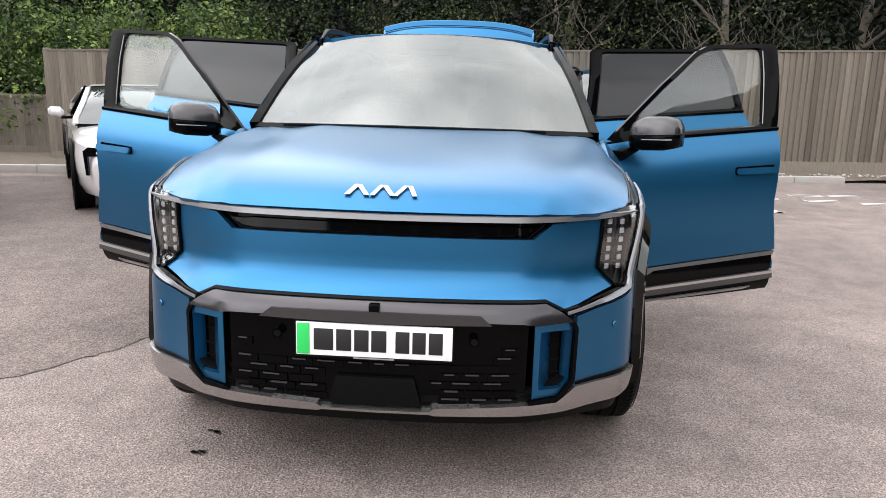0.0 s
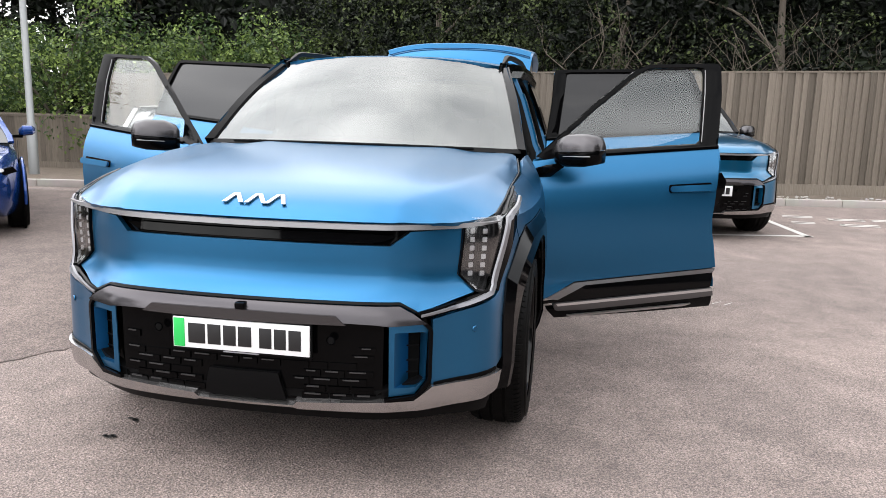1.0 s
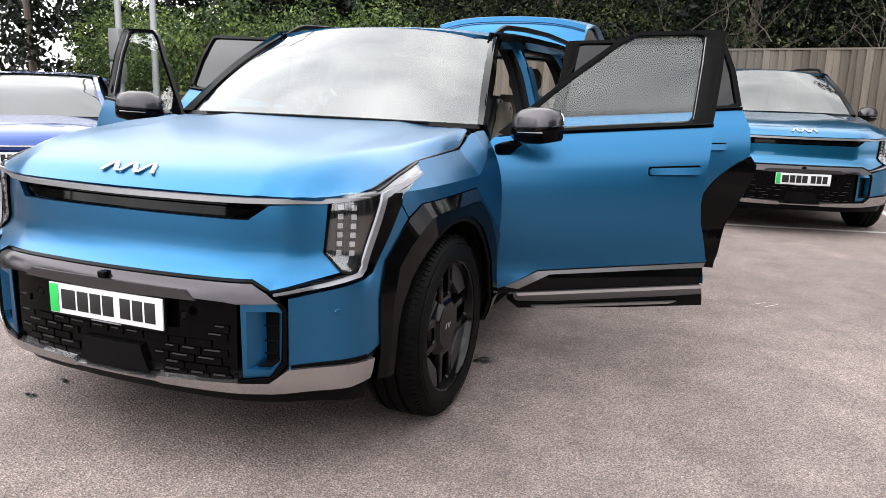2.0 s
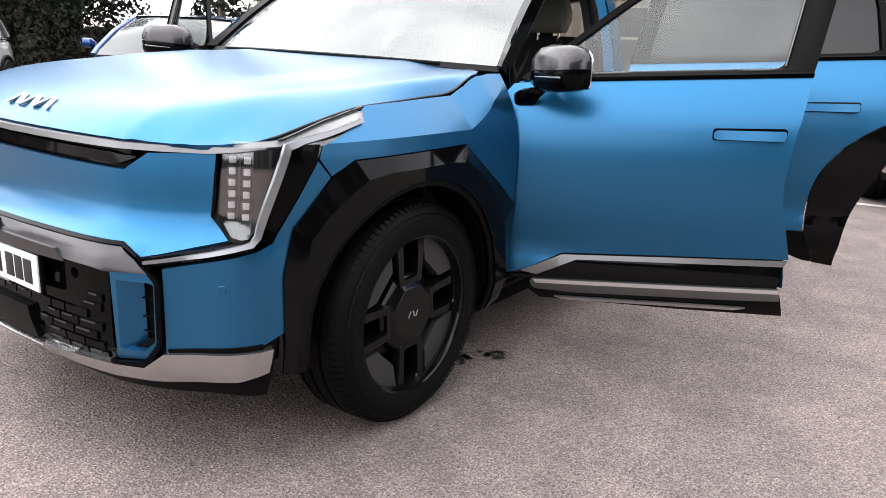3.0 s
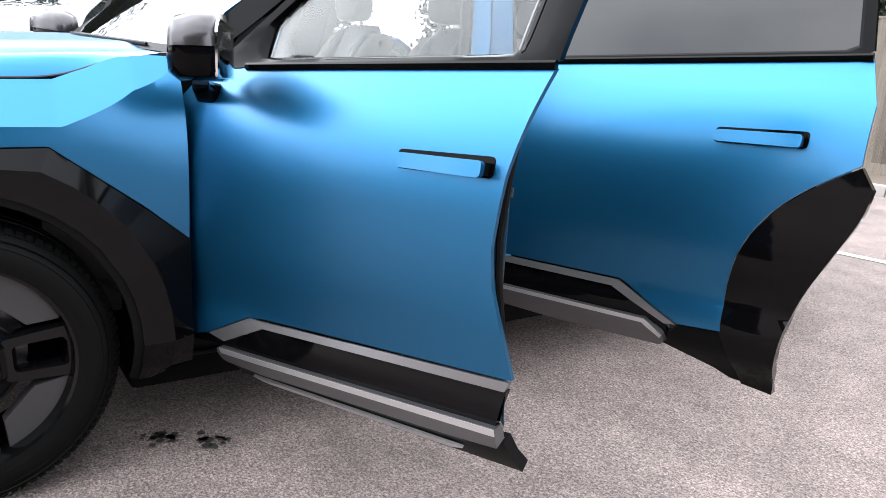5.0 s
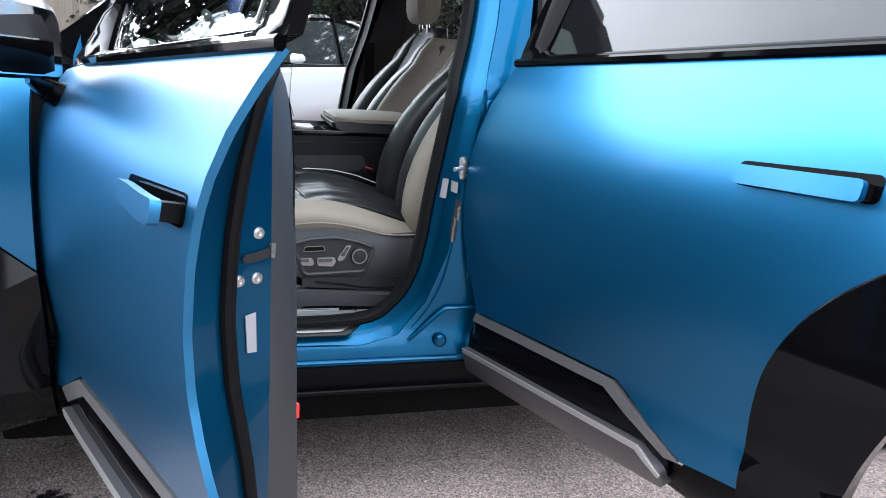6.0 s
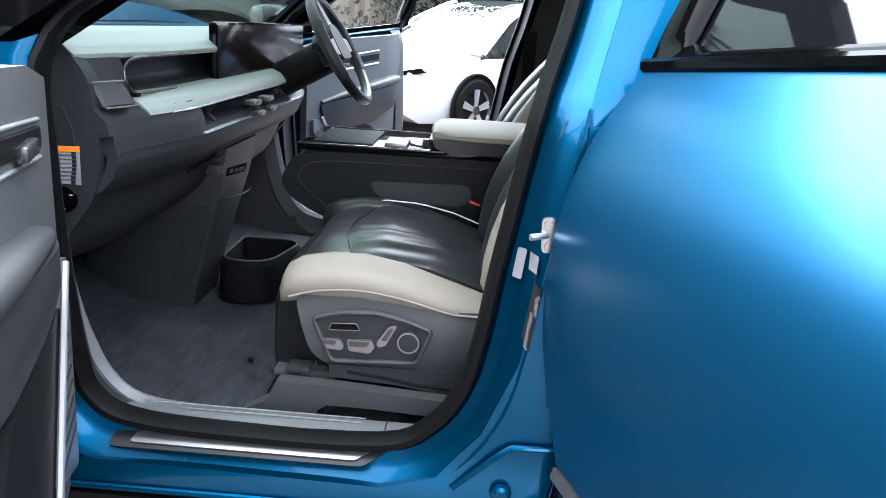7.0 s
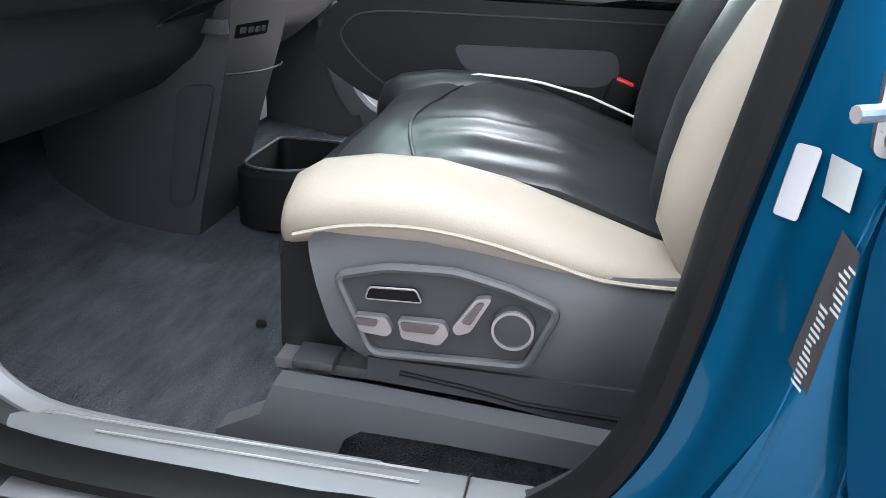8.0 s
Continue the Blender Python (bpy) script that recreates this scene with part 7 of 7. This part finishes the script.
    sheet(-.76, .78, [(1.640, 1.070), (1.655, 1.03), (1.660, .97), (1.65, .90)], DARK_PLASTIC, "dash_backing", out=(0, 1, 0), thick=.03)
    sheet(-.74, .748, [(1.662, .905), (1.650, .885), (1.61, .80), (1.53, .735), (1.45, .70), (1.35, .70)], DARK_PLASTIC, "glovebox", "charcoal glovebox panel", out=(0, 1, -.5))
    lip = smooth_path([(.14, 1.660, 1.151), (.45, 1.658, 1.151), (.60, 1.652, 1.150), (.645, 1.648, 1.138), (.655, 1.650, 1.116), (.648, 1.656, 1.094), (.62, 1.662, 1.084), (.45, 1.668, 1.083)], 5)
    part("recess_lip", sweep(lip, disc(.0028, 8), up=(0, 1, 0)), DARK_METAL, d, "dark metal line round the recess")
    for x in (-.36, .02, .30):
        sheet(x, x + .012, [(1.706, 1.036), (1.688, 1.016), (1.704, .998)], DARK_PLASTIC, "vent_rib", out=(0, 1, 0), thick=.006, n=2)
    for out in (1, -1):
        end = rounded([(1.36, 1.17), (1.59, 1.185), (1.64, 1.12), (1.655, .98), (1.635, .90), (1.56, .80), (1.40, .76), (1.34, .80)], .03)
        part("end_panel", panel(end, lambda y, z: Vector((out * .775, y, z)), out=(out, 0, 0), step=.1, thick=.04), DARK_PLASTIC, d, "charcoal dashboard end panel")
        cv = [(out * x, y, z) for x, y, z in ((.688, 1.656, 1.112), (.762, 1.634, 1.112), (.758, 1.656, 1.068), (.676, 1.680, 1.068))]
        part("corner_vent", loft([[Vector(q) + Vector((-out * .03, -.06, 0)) for q in cv], cv, [(Vector(cv[0]) + Vector(cv[1]) + Vector(cv[2]) + Vector(cv[3])) / 4 + (Vector(q) - (Vector(cv[0]) + Vector(cv[1]) + Vector(cv[2]) + Vector(cv[3])) / 4) * .82 + Vector((out * .004, .006, 0)) for q in cv]]), MID_PLASTIC, d, "faceted grey corner air vent")
        for p, q in ((cv[0], cv[1]), (cv[3], cv[2])):
            part("vent_edge", sweep([Vector(p) + Vector((0, .006, 0)), (Vector(p) + Vector(q)) / 2 + Vector((out * .004, .010, 0)), Vector(q) + Vector((out * .004, .006, 0))], rect(.004, .004, .001)), GREY_METAL, d)
        part("vent_thumbwheel", box((out * .672 - .010, 1.660, 1.082), (out * .672 + .010, 1.684, 1.090), .003), GLOSS_BLACK, d)

    def endp(y, z, w):
        return Vector((.777 + w, y, z))
    part("warning_label", prism([(1.564, .996), (1.616, .998), (1.615, .928), (1.562, .929)], .002, endp), WHITE_SHEET, d, "white warning label with an orange head")
    part("label_head", prism([(1.564, .997), (1.616, .999), (1.616, .989), (1.564, .987)], .003, endp), AMBER, d)
    for k in range(7):
        part("label_bar", prism([(1.569, .982 - k * .0075), (1.611, .983 - k * .0075), (1.611, .9815 - k * .0075), (1.569, .9805 - k * .0075)], .003, endp), GREY_METAL, d)
    sw = part("airbag_switch", lathe([(0, .024), (.004, .023), (.005, .015), (.010, .014), (.012, .009), (.012, 0)], 28), GLOSS_BLACK, d, "round black airbag switch")
    sw.location = (.776, 1.582, .899)
    for a in (.6, 2.5, 4.7):
        part("switch_mark", box((.0098, -.003, -.0012), (.0106, .003, .0012), .0002), PIPING, sw).location = (-.004, .0175 * math.cos(a), .0175 * math.sin(a))
    # glovebox latch, socket plate and seam on the leg

    def under(x, z, w):
        return Vector((x, lerp(z, [.84, .865, .895, .94], [1.60, 1.63, 1.68, 1.715]) + .003 + w, z - w * .6))
    latch = part("glovebox_latch", prism(rounded([(.20, .902), (.315, .892), (.335, .868), (.215, .876)], .006), .003, under), MATT_BLACK, d, "recessed glovebox latch")
    part("latch_lip", prism([(.215, .880), (.330, .871), (.335, .866), (.213, .875)], .005, under), DARK_PLASTIC, latch)

    def leg_face(x, z, w):
        return Vector((x, 1.690 + .25 * (z - .80) - .10 * abs(x / .19) ** 3 + .002 + w, z))
    sockets = part("socket_plate", prism(rounded([(.055, .852), (.128, .848), (.128, .824), (.055, .828)], .004), .002, leg_face), MATT_BLACK, d, "dark socket plate on the leg")
    for k in range(4):
        part("socket_mark", prism([(.064 + k * .016, .843), (.072 + k * .016, .8425), (.072 + k * .016, .833), (.064 + k * .016, .8335)], .0035, leg_face), MID_PLASTIC, sockets)
    part("leg_seam", sweep([leg_face(x, .755 + .05 * x, .001) for x in np.linspace(-.10, .132, 12)], disc(.002, 6)), INK, d)
    # screen
    sc = part("display", box((-.80, 1.640, 1.066), (.165, 1.662, 1.222), .012), GLOSS_BLACK, d, "wide dark display")
    part("display_glass", box((-.79, 1.6605, 1.074), (.157, 1.664, 1.214), .001), SCREEN, sc)
    for x in (.10, -.02):
        part("dial_switch", box((x - .030, 1.718, 1.016), (x + .028, 1.752, 1.030), .005), DARK_METAL, d)
        part("dial_switch", box((x - .032, 1.728, .990), (x + .024, 1.762, 1.004), .005), DARK_METAL, d)
    # leg of the dashboard
    part("dash_leg", loft([[(x, y - .10 * abs(x / .19) ** 3, z) for x, y in ((-w, 1.30), (w, 1.30), (w, yy - .05), (w * .85, yy), (-w * .85, yy), (-w, yy - .05))] for z, yy, w in ((.43, 1.575, .118), (.50, 1.590, .122), (.66, 1.640, .135), (.80, 1.690, .155), (.90, 1.715, .165))]), DARK_PLASTIC, d, "charcoal leg under the dashboard")
    part("leg_inlay", panel(rounded([(.50, 1.535), (.505, 1.585), (.745, 1.655), (.735, 1.585)], .02), lambda z, y: Vector((.124 + .085 * (z - .45), y - .02, z)), out=(1, 0, 0), step=.1, thick=.006), DARK_PLASTIC, d)
    part("leg_badge", box((.150, 1.62, .835), (.168, 1.67, .860), .002), RIM_GREY, d)
    # steering wheel
    wh = empty("steering_wheel", car, Matrix.Translation((-.385, 1.875, 1.155)) @ pose(0, 0, 0, -60, 0, 0), label="grey and black steering wheel")
    ring = [(.185 * math.cos(a), .178 * math.sin(a), 0) for a in np.linspace(0, 2 * math.pi, 48, endpoint=False)]
    part("wheel_rim", sweep(ring, disc(.0165, 10), closed=True, up=(0, 0, 1)), BLACK_LEATHER, wh)
    for a0, a1 in ((-.5, .5), (math.pi - .5, math.pi + .5)):
        part("rim_grip", sweep([(.185 * math.cos(a), .178 * math.sin(a), .001) for a in np.linspace(a0, a1, 12)], disc(.0182, 10), up=(0, 0, 1)), DARK_PLASTIC, wh)
    part("hub", loft([[(x * k, y * k - .01, z) for x, y in rounded([(-.085, .05), (.085, .05), (.075, -.05), (.03, -.075), (-.03, -.075), (-.075, -.05)], .02)] for z, k in ((-.06, .8), (-.005, 1.0), (.012, .92))]), DARK_PLASTIC, wh, "grey wheel boss")
    for sg in (1, -1):
        part("wheel_spoke", loft([[(sg * x, y, z) for x, y, z in ((.06, .02, -.012), (.06, -.035, -.012), (.06, -.035, .010), (.06, .02, .010))], [(sg * x, y, z) for x, y, z in ((.175, .015, -.008), (.175, -.025, -.008), (.175, -.025, .006), (.175, .015, .006))]]), GREY_METAL, wh)
    part("wheel_spoke", loft([[(x, y, z) for x, y, z in ((-.03, -.06, -.01), (.03, -.06, -.01), (.03, -.06, .008), (-.03, -.06, .008))], [(x, y, z) for x, y, z in ((-.02, -.17, -.006), (.02, -.17, -.006), (.02, -.17, .004), (-.02, -.17, .004))]]), GREY_METAL, wh)
    part("column", loft([[(x, y, z) for x, y in disc(.055, 16)] for z in (-.22, -.05)]), MATT_BLACK, wh)
    part("stalk", sweep([(.04, -.01, -.05), (.13, -.02, -.04), (.15, -.03, -.04)], disc(.012, 8)), SATIN_BLACK, wh)
    # centre console
    co = empty("centre_console", car, label="black leather centre console with an armrest")
    side = rounded([(1.825, .835), (1.86, .905), (1.95, .918), (2.55, .925), (2.55, .44), (2.30, .44), (2.30, .70), (2.05, .718), (1.93, .748), (1.85, .795)], [.03, .03, .02, .01, .01, .01, .08, .05, .04, .03])
    part("console_body", loft([[(x, y, z) for y, z in side] for x in (-.172, -.168, .168, .172)]), CONSOLE_BLACK, co, "black leather console sides")
    for sx in (1, -1):
        part("console_piping", sweep(smooth_path([(sx * .173, y, z) for y, z in ((2.5, .905), (2.1, .898), (1.93, .892), (1.882, .868), (1.882, .835), (1.95, .778), (2.06, .742))], 5), disc(.0016, 6), up=(sx, 0, 0)), INK, co)
        part("side_pocket", panel(rounded([(2.06, .850), (2.32, .858), (2.33, .818), (2.30, .80), (2.12, .798), (2.08, .815)], .02), lambda y, z: Vector((sx * .176, y, z)), out=(sx, 0, 0), step=.1, thick=.004), DARK_PLASTIC, co, "grey knitted side pocket")
    part("console_top", box((-.165, 1.87, .918), (.165, 2.50, .936), .006), GLOSS_BLACK, co, "gloss black console top")
    for sx in (1, -1):
        part("top_edge", sweep([(sx * .164, y, .937) for y in np.linspace(1.87, 2.25, 8)], rect(.003, .004)), DARK_METAL, co)
    part("cup_well", box((-.13, 1.90, .930), (.13, 2.06, .940), .004), MATT_BLACK, co)
    part("switch_block", box((.02, 2.090, .932), (.13, 2.150, .947), .005), GREY_METAL, co, "silver switch block")
    part("armrest", blob([((-.165, 2.37, .975), (0, .10, 0), (0, 0, .006)), ((-.14, 2.37, .976), (0, .155, 0), (0, 0, .015)), ((0, 2.37, .978), (0, .165, 0), (0, 0, .017)), ((.14, 2.37, .976), (0, .155, 0), (0, 0, .015)), ((.165, 2.37, .975), (0, .10, 0), (0, 0, .006))], 20, 4), CREAM, co, "cream armrest pad")
    part("armrest_base", loft([[(x, y, z) for y, z in rounded([(2.205 + d, .968), (2.212 + d, .946), (2.25 + d, .934), (2.53, .934), (2.53, .968)], [.008, .012, .02, .004, .004])] for x, d in ((-.163, .012), (-.155, 0), (.155, 0), (.163, .012))]), BLACK_LEATHER, co, "black leather armrest base")
    # tray on the floor and the tunnel lining
    tr = rounded([(-.15, 1.67), (.125, 1.67), (.125, 1.83), (-.15, 1.89)], [.03, .075, .075, .09], 6)
    part("floor_tray", loft([[(x - .08, y - .07, z) for x, y in tr] for z in (.435, .545)] + [[(x * .9 - .08, 1.72 + (y - 1.79) * .88, .558) for x, y in tr]] + [[(x * .82 - .08, 1.72 + (y - 1.79) * .80, .47) for x, y in tr]]), MATT_BLACK, co, "black open floor tray")
    part("tray_rim", sweep([(x * .9 - .08, 1.72 + (y - 1.79) * .88, .560) for x, y in tr], disc(.003, 6), closed=True), MID_PLASTIC, co)
    for x in (-.26, -.36):
        part("pedal", box((x - .022, 1.50, .56), (x + .022, 1.515, .64), .004), SILVER, car, "drilled metal pedal")
    # back row
    for cx in (-.42, .42):
        rs = empty("rear_seat", car, Matrix.Translation((cx, 0, 0)), label="cream and grey leather rear seat")
        part("cushion", blob([((0, 3.10, .72), (.20, 0, 0), (0, 0, .05)), ((0, 3.18, .74), (.25, 0, 0), (0, 0, .09)), ((0, 3.50, .73), (.25, 0, 0), (0, 0, .09)), ((0, 3.60, .72), (.22, 0, 0), (0, 0, .06))]), CREAM, rs)
        part("backrest", blob([((0, 3.58, .74), (.22, 0, 0), (0, .06, 0)), ((0, 3.62, .85), (.25, 0, 0), (0, .08, 0)), ((0, 3.72, 1.20), (.24, 0, 0), (0, .07, 0)), ((0, 3.76, 1.32), (.18, 0, 0), (0, .04, 0))]), CREAM, rs)
        part("headrest", blob([((-.12, 3.80, 1.43), (0, .03, 0), (0, 0, .05)), ((-.09, 3.80, 1.43), (0, .05, 0), (0, 0, .09)), ((.09, 3.80, 1.43), (0, .05, 0), (0, 0, .09)), ((.12, 3.80, 1.43), (0, .03, 0), (0, 0, .05))]), CREAM, rs)
    part("interior_mirror", box((-.12, 2.06, 1.50), (.12, 2.085, 1.57), .012), SATIN_BLACK, car, "black rear-view mirror")


# ---- other parked cars ----
def plain_wheel(parent, x, y, r, sx):
    w = empty("wheel", parent, Matrix.Translation((x, y, r)))
    part("tyre", lathe([(sx * u, q) for u, q in ((-.20, r * .68), (-.20, r * .93), (-.17, r), (-.03, r), (0, r * .95), (.004, r * .82), (-.004, r * .70))], 40), RUBBER, w)
    part("rim", lathe([(sx * -.004, r * .70), (sx * -.02, r * .68), (sx * -.05, r * .62), (sx * -.05, 0)], 40), DARK_METAL, w)
    for k in range(5):
        for d in (-.10, .10):
            a = 2 * math.pi * k / 5
            m = Matrix.Rotation(a, 4, "X") @ Matrix.Rotation(d, 4, "X")
            part("spoke", loft([[m @ Vector((sx * z, u, v)) for u, v in ((-.020, r * .06), (.020, r * .06), (.026, r * .68), (-.012, r * .68))] for z in (-.040, -.012)]), SILVER, w)
    part("hub", lathe([(0, .05), (sx * -.005, .05), (sx * -.005, 0)], 16), DARK_METAL, w)
    return w


def saloon(name, m, paint, L, W, H, hood, belt, ws0, ws1, rf1, rf2, label, axle, base, roof_mat, front):
    car = empty(name, None, m, label, "car", "other parked cars")
    hw = W / 2

    def half(y):
        return hw * (1 - .20 * (1 - soft(-.05, .75, y)) - .13 * soft(L - .8, L + .1, y))

    def top(y):
        return lerp(y, [0, .08, .35, ws0, rf2, L - .05, L], [hood * .72, hood * .84, hood * .93, hood, belt + .03, belt - .02, belt - .15])

    rings = []
    for y in [0, .02, .06, .14, .25, .4, .6, .9] + list(np.linspace(1.2, L - .5, 16)) + [L - .3, L - .12, L - .04, L]:
        w, t = half(y), top(y)
        k = .86 + .14 * soft(0, .15, y) * soft(L, L - .15, y)
        low = .20 + .14 * (1 - soft(0, .25, y)) + .15 * soft(L - .4, L, y)
        r = [(w * .90 * k, low), (w * .97 * k, low + .10), (w * k, low + .26), (w * .99 * k, t - .22), (w * .96 * k, t - .09), (w * .88 * k, t - .025), (w * .70 * k, t), (w * .35, t + .018)]
        rings.append([(x, y, z) for x, z in r] + [(-x, y, z) for x, z in reversed(r)])
    part("body", loft(rings), paint, car)

    def roof_z(y):
        return lerp(y, [ws0, (ws0 + ws1) / 2, ws1, (ws1 + rf1) / 2, rf1, (rf1 + rf2) / 2, rf2], [hood, hood + (H - hood) * .60, H - .03, H, H - .04, H - .16, belt + .02])

    rings, tops = [], []
    for y in np.linspace(ws0, rf2, 24):
        wb, z = half(y) * .90, roof_z(y)
        f = min(1, max(0, (z - belt) / (H - belt)))
        wr = wb * (1 - .24 * f)
        bz = min(belt, z) - .05
        r = [(wb, bz), (wb * .99, belt * .6 + bz * .4), (wr * 1.03, z - .06 * f - .005), (wr * .94, z - .02 * f), (wr * .5, z)]
        rings.append([(x, y, q) for x, q in r] + [(-x, y, q) for x, q in reversed(r)])
        if ws1 - .02 <= y <= rf1 + .25:
            tops.append([(x * wr, y, q) for x, q in ((1.045, z - .085), (1.04, z - .045), (.96, z - .006), (.5, z + .012), (-.5, z + .012), (-.96, z - .006), (-1.04, z - .045), (-1.045, z - .085))])
    part("window", loft(rings), WINDOW, car, "dark reflecting car windows")
    part("roof", loft(tops, False, False), roof_mat, car)
    for sx in (1, -1):
        def edge(y, k=1.0):
            z = roof_z(y)
            f = min(1, max(0, (z - belt) / (H - belt)))
            return Vector((sx * half(y) * .90 * (1 - .24 * f) * 1.02 * k, y, z - .03 * f))
        part("front_pillar", sweep([edge(y) for y in np.linspace(ws0 + .02, ws1 + .05, 10)], rect(.06, .03, .008)), paint, car)
        part("rear_pillar", sweep([edge(y) for y in np.linspace(rf1, rf2 - .02, 10)], rect(.09, .03, .008)), paint, car)
        ym = (ws1 + rf1) / 2 + .1
        part("middle_pillar", sweep([(sx * half(ym) * .905, ym, belt), edge(ym)], rect(.07, .02, .005), up=(0, 1, 0)), GLOSS_BLACK, car)
        part("belt_line", sweep([(sx * half(y) * .925, y, belt + .0) for y in np.linspace(ws0 + .35, rf2 - .3, 10)], rect(.02, .02, .005)), GLOSS_BLACK, car)
        part("door_mirror", blob([((sx * (hw + .02), ws0 + .42, belt + .06), (0, .03, 0), (0, 0, .03)), ((sx * (hw + .06), ws0 + .40, belt + .075), (0, .07, 0), (0, 0, .06)), ((sx * (hw + .16), ws0 + .42, belt + .08), (0, .06, 0), (0, 0, .055)), ((sx * (hw + .19), ws0 + .44, belt + .08), (0, .03, 0), (0, 0, .03))], 14), paint, car)
        part("mirror_arm", box((min(sx * hw * .9, sx * (hw + .06)), ws0 + .38, belt - .005), (max(sx * hw * .9, sx * (hw + .06)), ws0 + .44, belt + .03), .008), GLOSS_BLACK, car)
        for y in (axle, axle + base):
            r = .345
            arc = [(sx * (half(y) + .004), y + (r + .05) * math.cos(a), r + (r + .05) * math.sin(a)) for a in np.linspace(-.15, math.pi + .15, 20)]
            part("arch_lip", sweep(arc, rect(.03, .03, .008), up=(sx, 0, 0)), SATIN_BLACK if front != "grille" else paint, car)
            part("arch_shade", lathe([(sx * (half(y) - .02), r + .045), (sx * (half(y) + .003), r + .045), (sx * (half(y) + .003), 0)], 30), LINER, car).location = (0, y, r)
            plain_wheel(car, sx * (half(y) + (.004 if front == "drop" else .034)), y, r, sx)
        part("door_gap", sweep([(sx * (half(y0) * 1.002), y0 + dy, z) for y0, dy, z in ((ws0 + .45, 0, belt - .03), (ws0 + .42, 0, .5), (ws0 + .46, .05, .32))], rect(.006, .008)), INK, car)
        # headlamp
        pts = {"slim": [(.60, hood * .78), (.86, hood * .84), (.93, hood * .80), (.66, hood * .74)], "grille": [(.56, hood * .74), (.90, hood * .80), (.95, hood * .74), (.62, hood * .66)], "drop": [(.60, hood * .81), (.88, hood * .83), (.93, hood * .78), (.91, hood * .50), (.885, hood * .50), (.89, hood * .72), (.60, hood * .735)]}[front]
        rows = []
        for d in (.0, .05):
            rows.append([(sx * hw * u * (.98 - d * .4), .02 + .75 * max(0, u - .55) ** 1.4 - .015 + d, z) for u, z in pts])
        hl = part("headlamp", loft(rows), GLOSS_BLACK, car, "dark glossy headlamp")
        part("lamp_core", blob([((sx * hw * .74, .10, hood * .765), (.05, 0, 0), (0, 0, .02)), ((sx * hw * .74, .085, hood * .765), (.045, 0, 0), (0, 0, .018))], 12), LED, hl)
    if front == "grille":
        part("grille", loft([[(x * hw, .03 + .12 * abs(x) ** 2 - d, z * hood) for x, z in ((-.55, .72), (.55, .72), (.60, .64), (.40, .60), (-.40, .60), (-.60, .64))] for d in (0, .04)]), GLOSS_BLACK, car, "narrow black grille with a chrome edge")
        part("grille_edge", sweep([(x * hw, -.015 + .12 * x * x, .725 * hood) for x in np.linspace(-.55, .55, 12)], rect(.012, .014, .003)), CHROME, car)
        part("lower_grille", loft([[(x * hw, .03 + .12 * abs(x) ** 2 - d, z * hood) for x, z in ((-.62, .44), (.62, .44), (.70, .30), (-.70, .30))] for d in (0, .05)]), SATIN_BLACK, car)
        part("lower_chrome", sweep([(x * hw, -.03 + .14 * x * x, .30 * hood + .10 * abs(x) ** 3) for x in np.linspace(-.72, .72, 14)], rect(.012, .016, .003)), SILVER, car)
    else:
        part("lower_grille", loft([[(x * hw, .05 + .14 * abs(x) ** 2 - d, z) for x, z in ((-.60, .36), (.60, .36), (.66, .25), (-.66, .25))] for d in (0, .06)]), SATIN_BLACK, car)
    pl = part("number_plate", box((-.26, -.035, .47), (.26, -.02, .58), .003), PLATE_WHITE, car, "white number plate")
    for k in range(7):
        x = -.20 + k * .06 + (.03 if k > 3 else 0)
        part("plate_bar", box((x - .022, -.038, .49), (x + .022, -.034, .56), .001), INK, pl)
    return car


WINDOW = material("car_window", (0.02, 0.024, 0.024), 0.03, spec=0.9)


def place(x, y, a):
    return pose(x, y, 0, 0, 0, a)


suv_2 = suv("electric_suv", place(2.60, 6.42, 11.5), BLUE_GLOSS, 0, 0, False, "glossy blue electric SUV parked with its doors shut")
saloon("white_crossover", place(-6.5, .98, 50), WHITE, 4.75, 1.92, 1.62, .94, .95, 1.08, 2.25, 3.3, 4.6, "white electric crossover with a glass roof", .92, 2.89, GLOSS_BLACK, "slim")
saloon("blue_hatchback", place(-4.85, 3.6, 41), ROYAL, 4.3, 1.78, 1.38, .88, .93, 1.15, 2.15, 3.3, 4.15, "royal blue hatchback with a chrome-edged grille", .88, 2.65, ROYAL, "grille")
saloon("pale_sports_saloon", place(-2.88, 5.30, 31), PEARL, 4.95, 1.95, 1.32, .86, .92, 1.45, 2.45, 3.2, 4.6, "pale grey sports saloon with dark teardrop lamps", .92, 2.9, PEARL, "drop")


# ---- the open car ----
car = suv("electric_suv", pose(0, 0, 0), BLUE, 69.0, 80, True, "matte blue electric SUV with all doors and tailgate open")
cabin(car)

# ---- fences, board by board ----
fence(-7.1, 10.1, .0, 1.84, 13.5, 13.1, .14, 2.30, "board_fence", "weathered brown close-boarded fence")
fence(-16.5, 9.7, .0, 1.05, -7.6, 11.0, .0, 1.05, "low_board_fence", "low weathered close-boarded fence under the bushes")
fence(-14.4, -9.0, .0, 1.8, -16.4, 9.6, .0, 1.8, "side_board_fence", "weathered close-boarded fence along the car park")
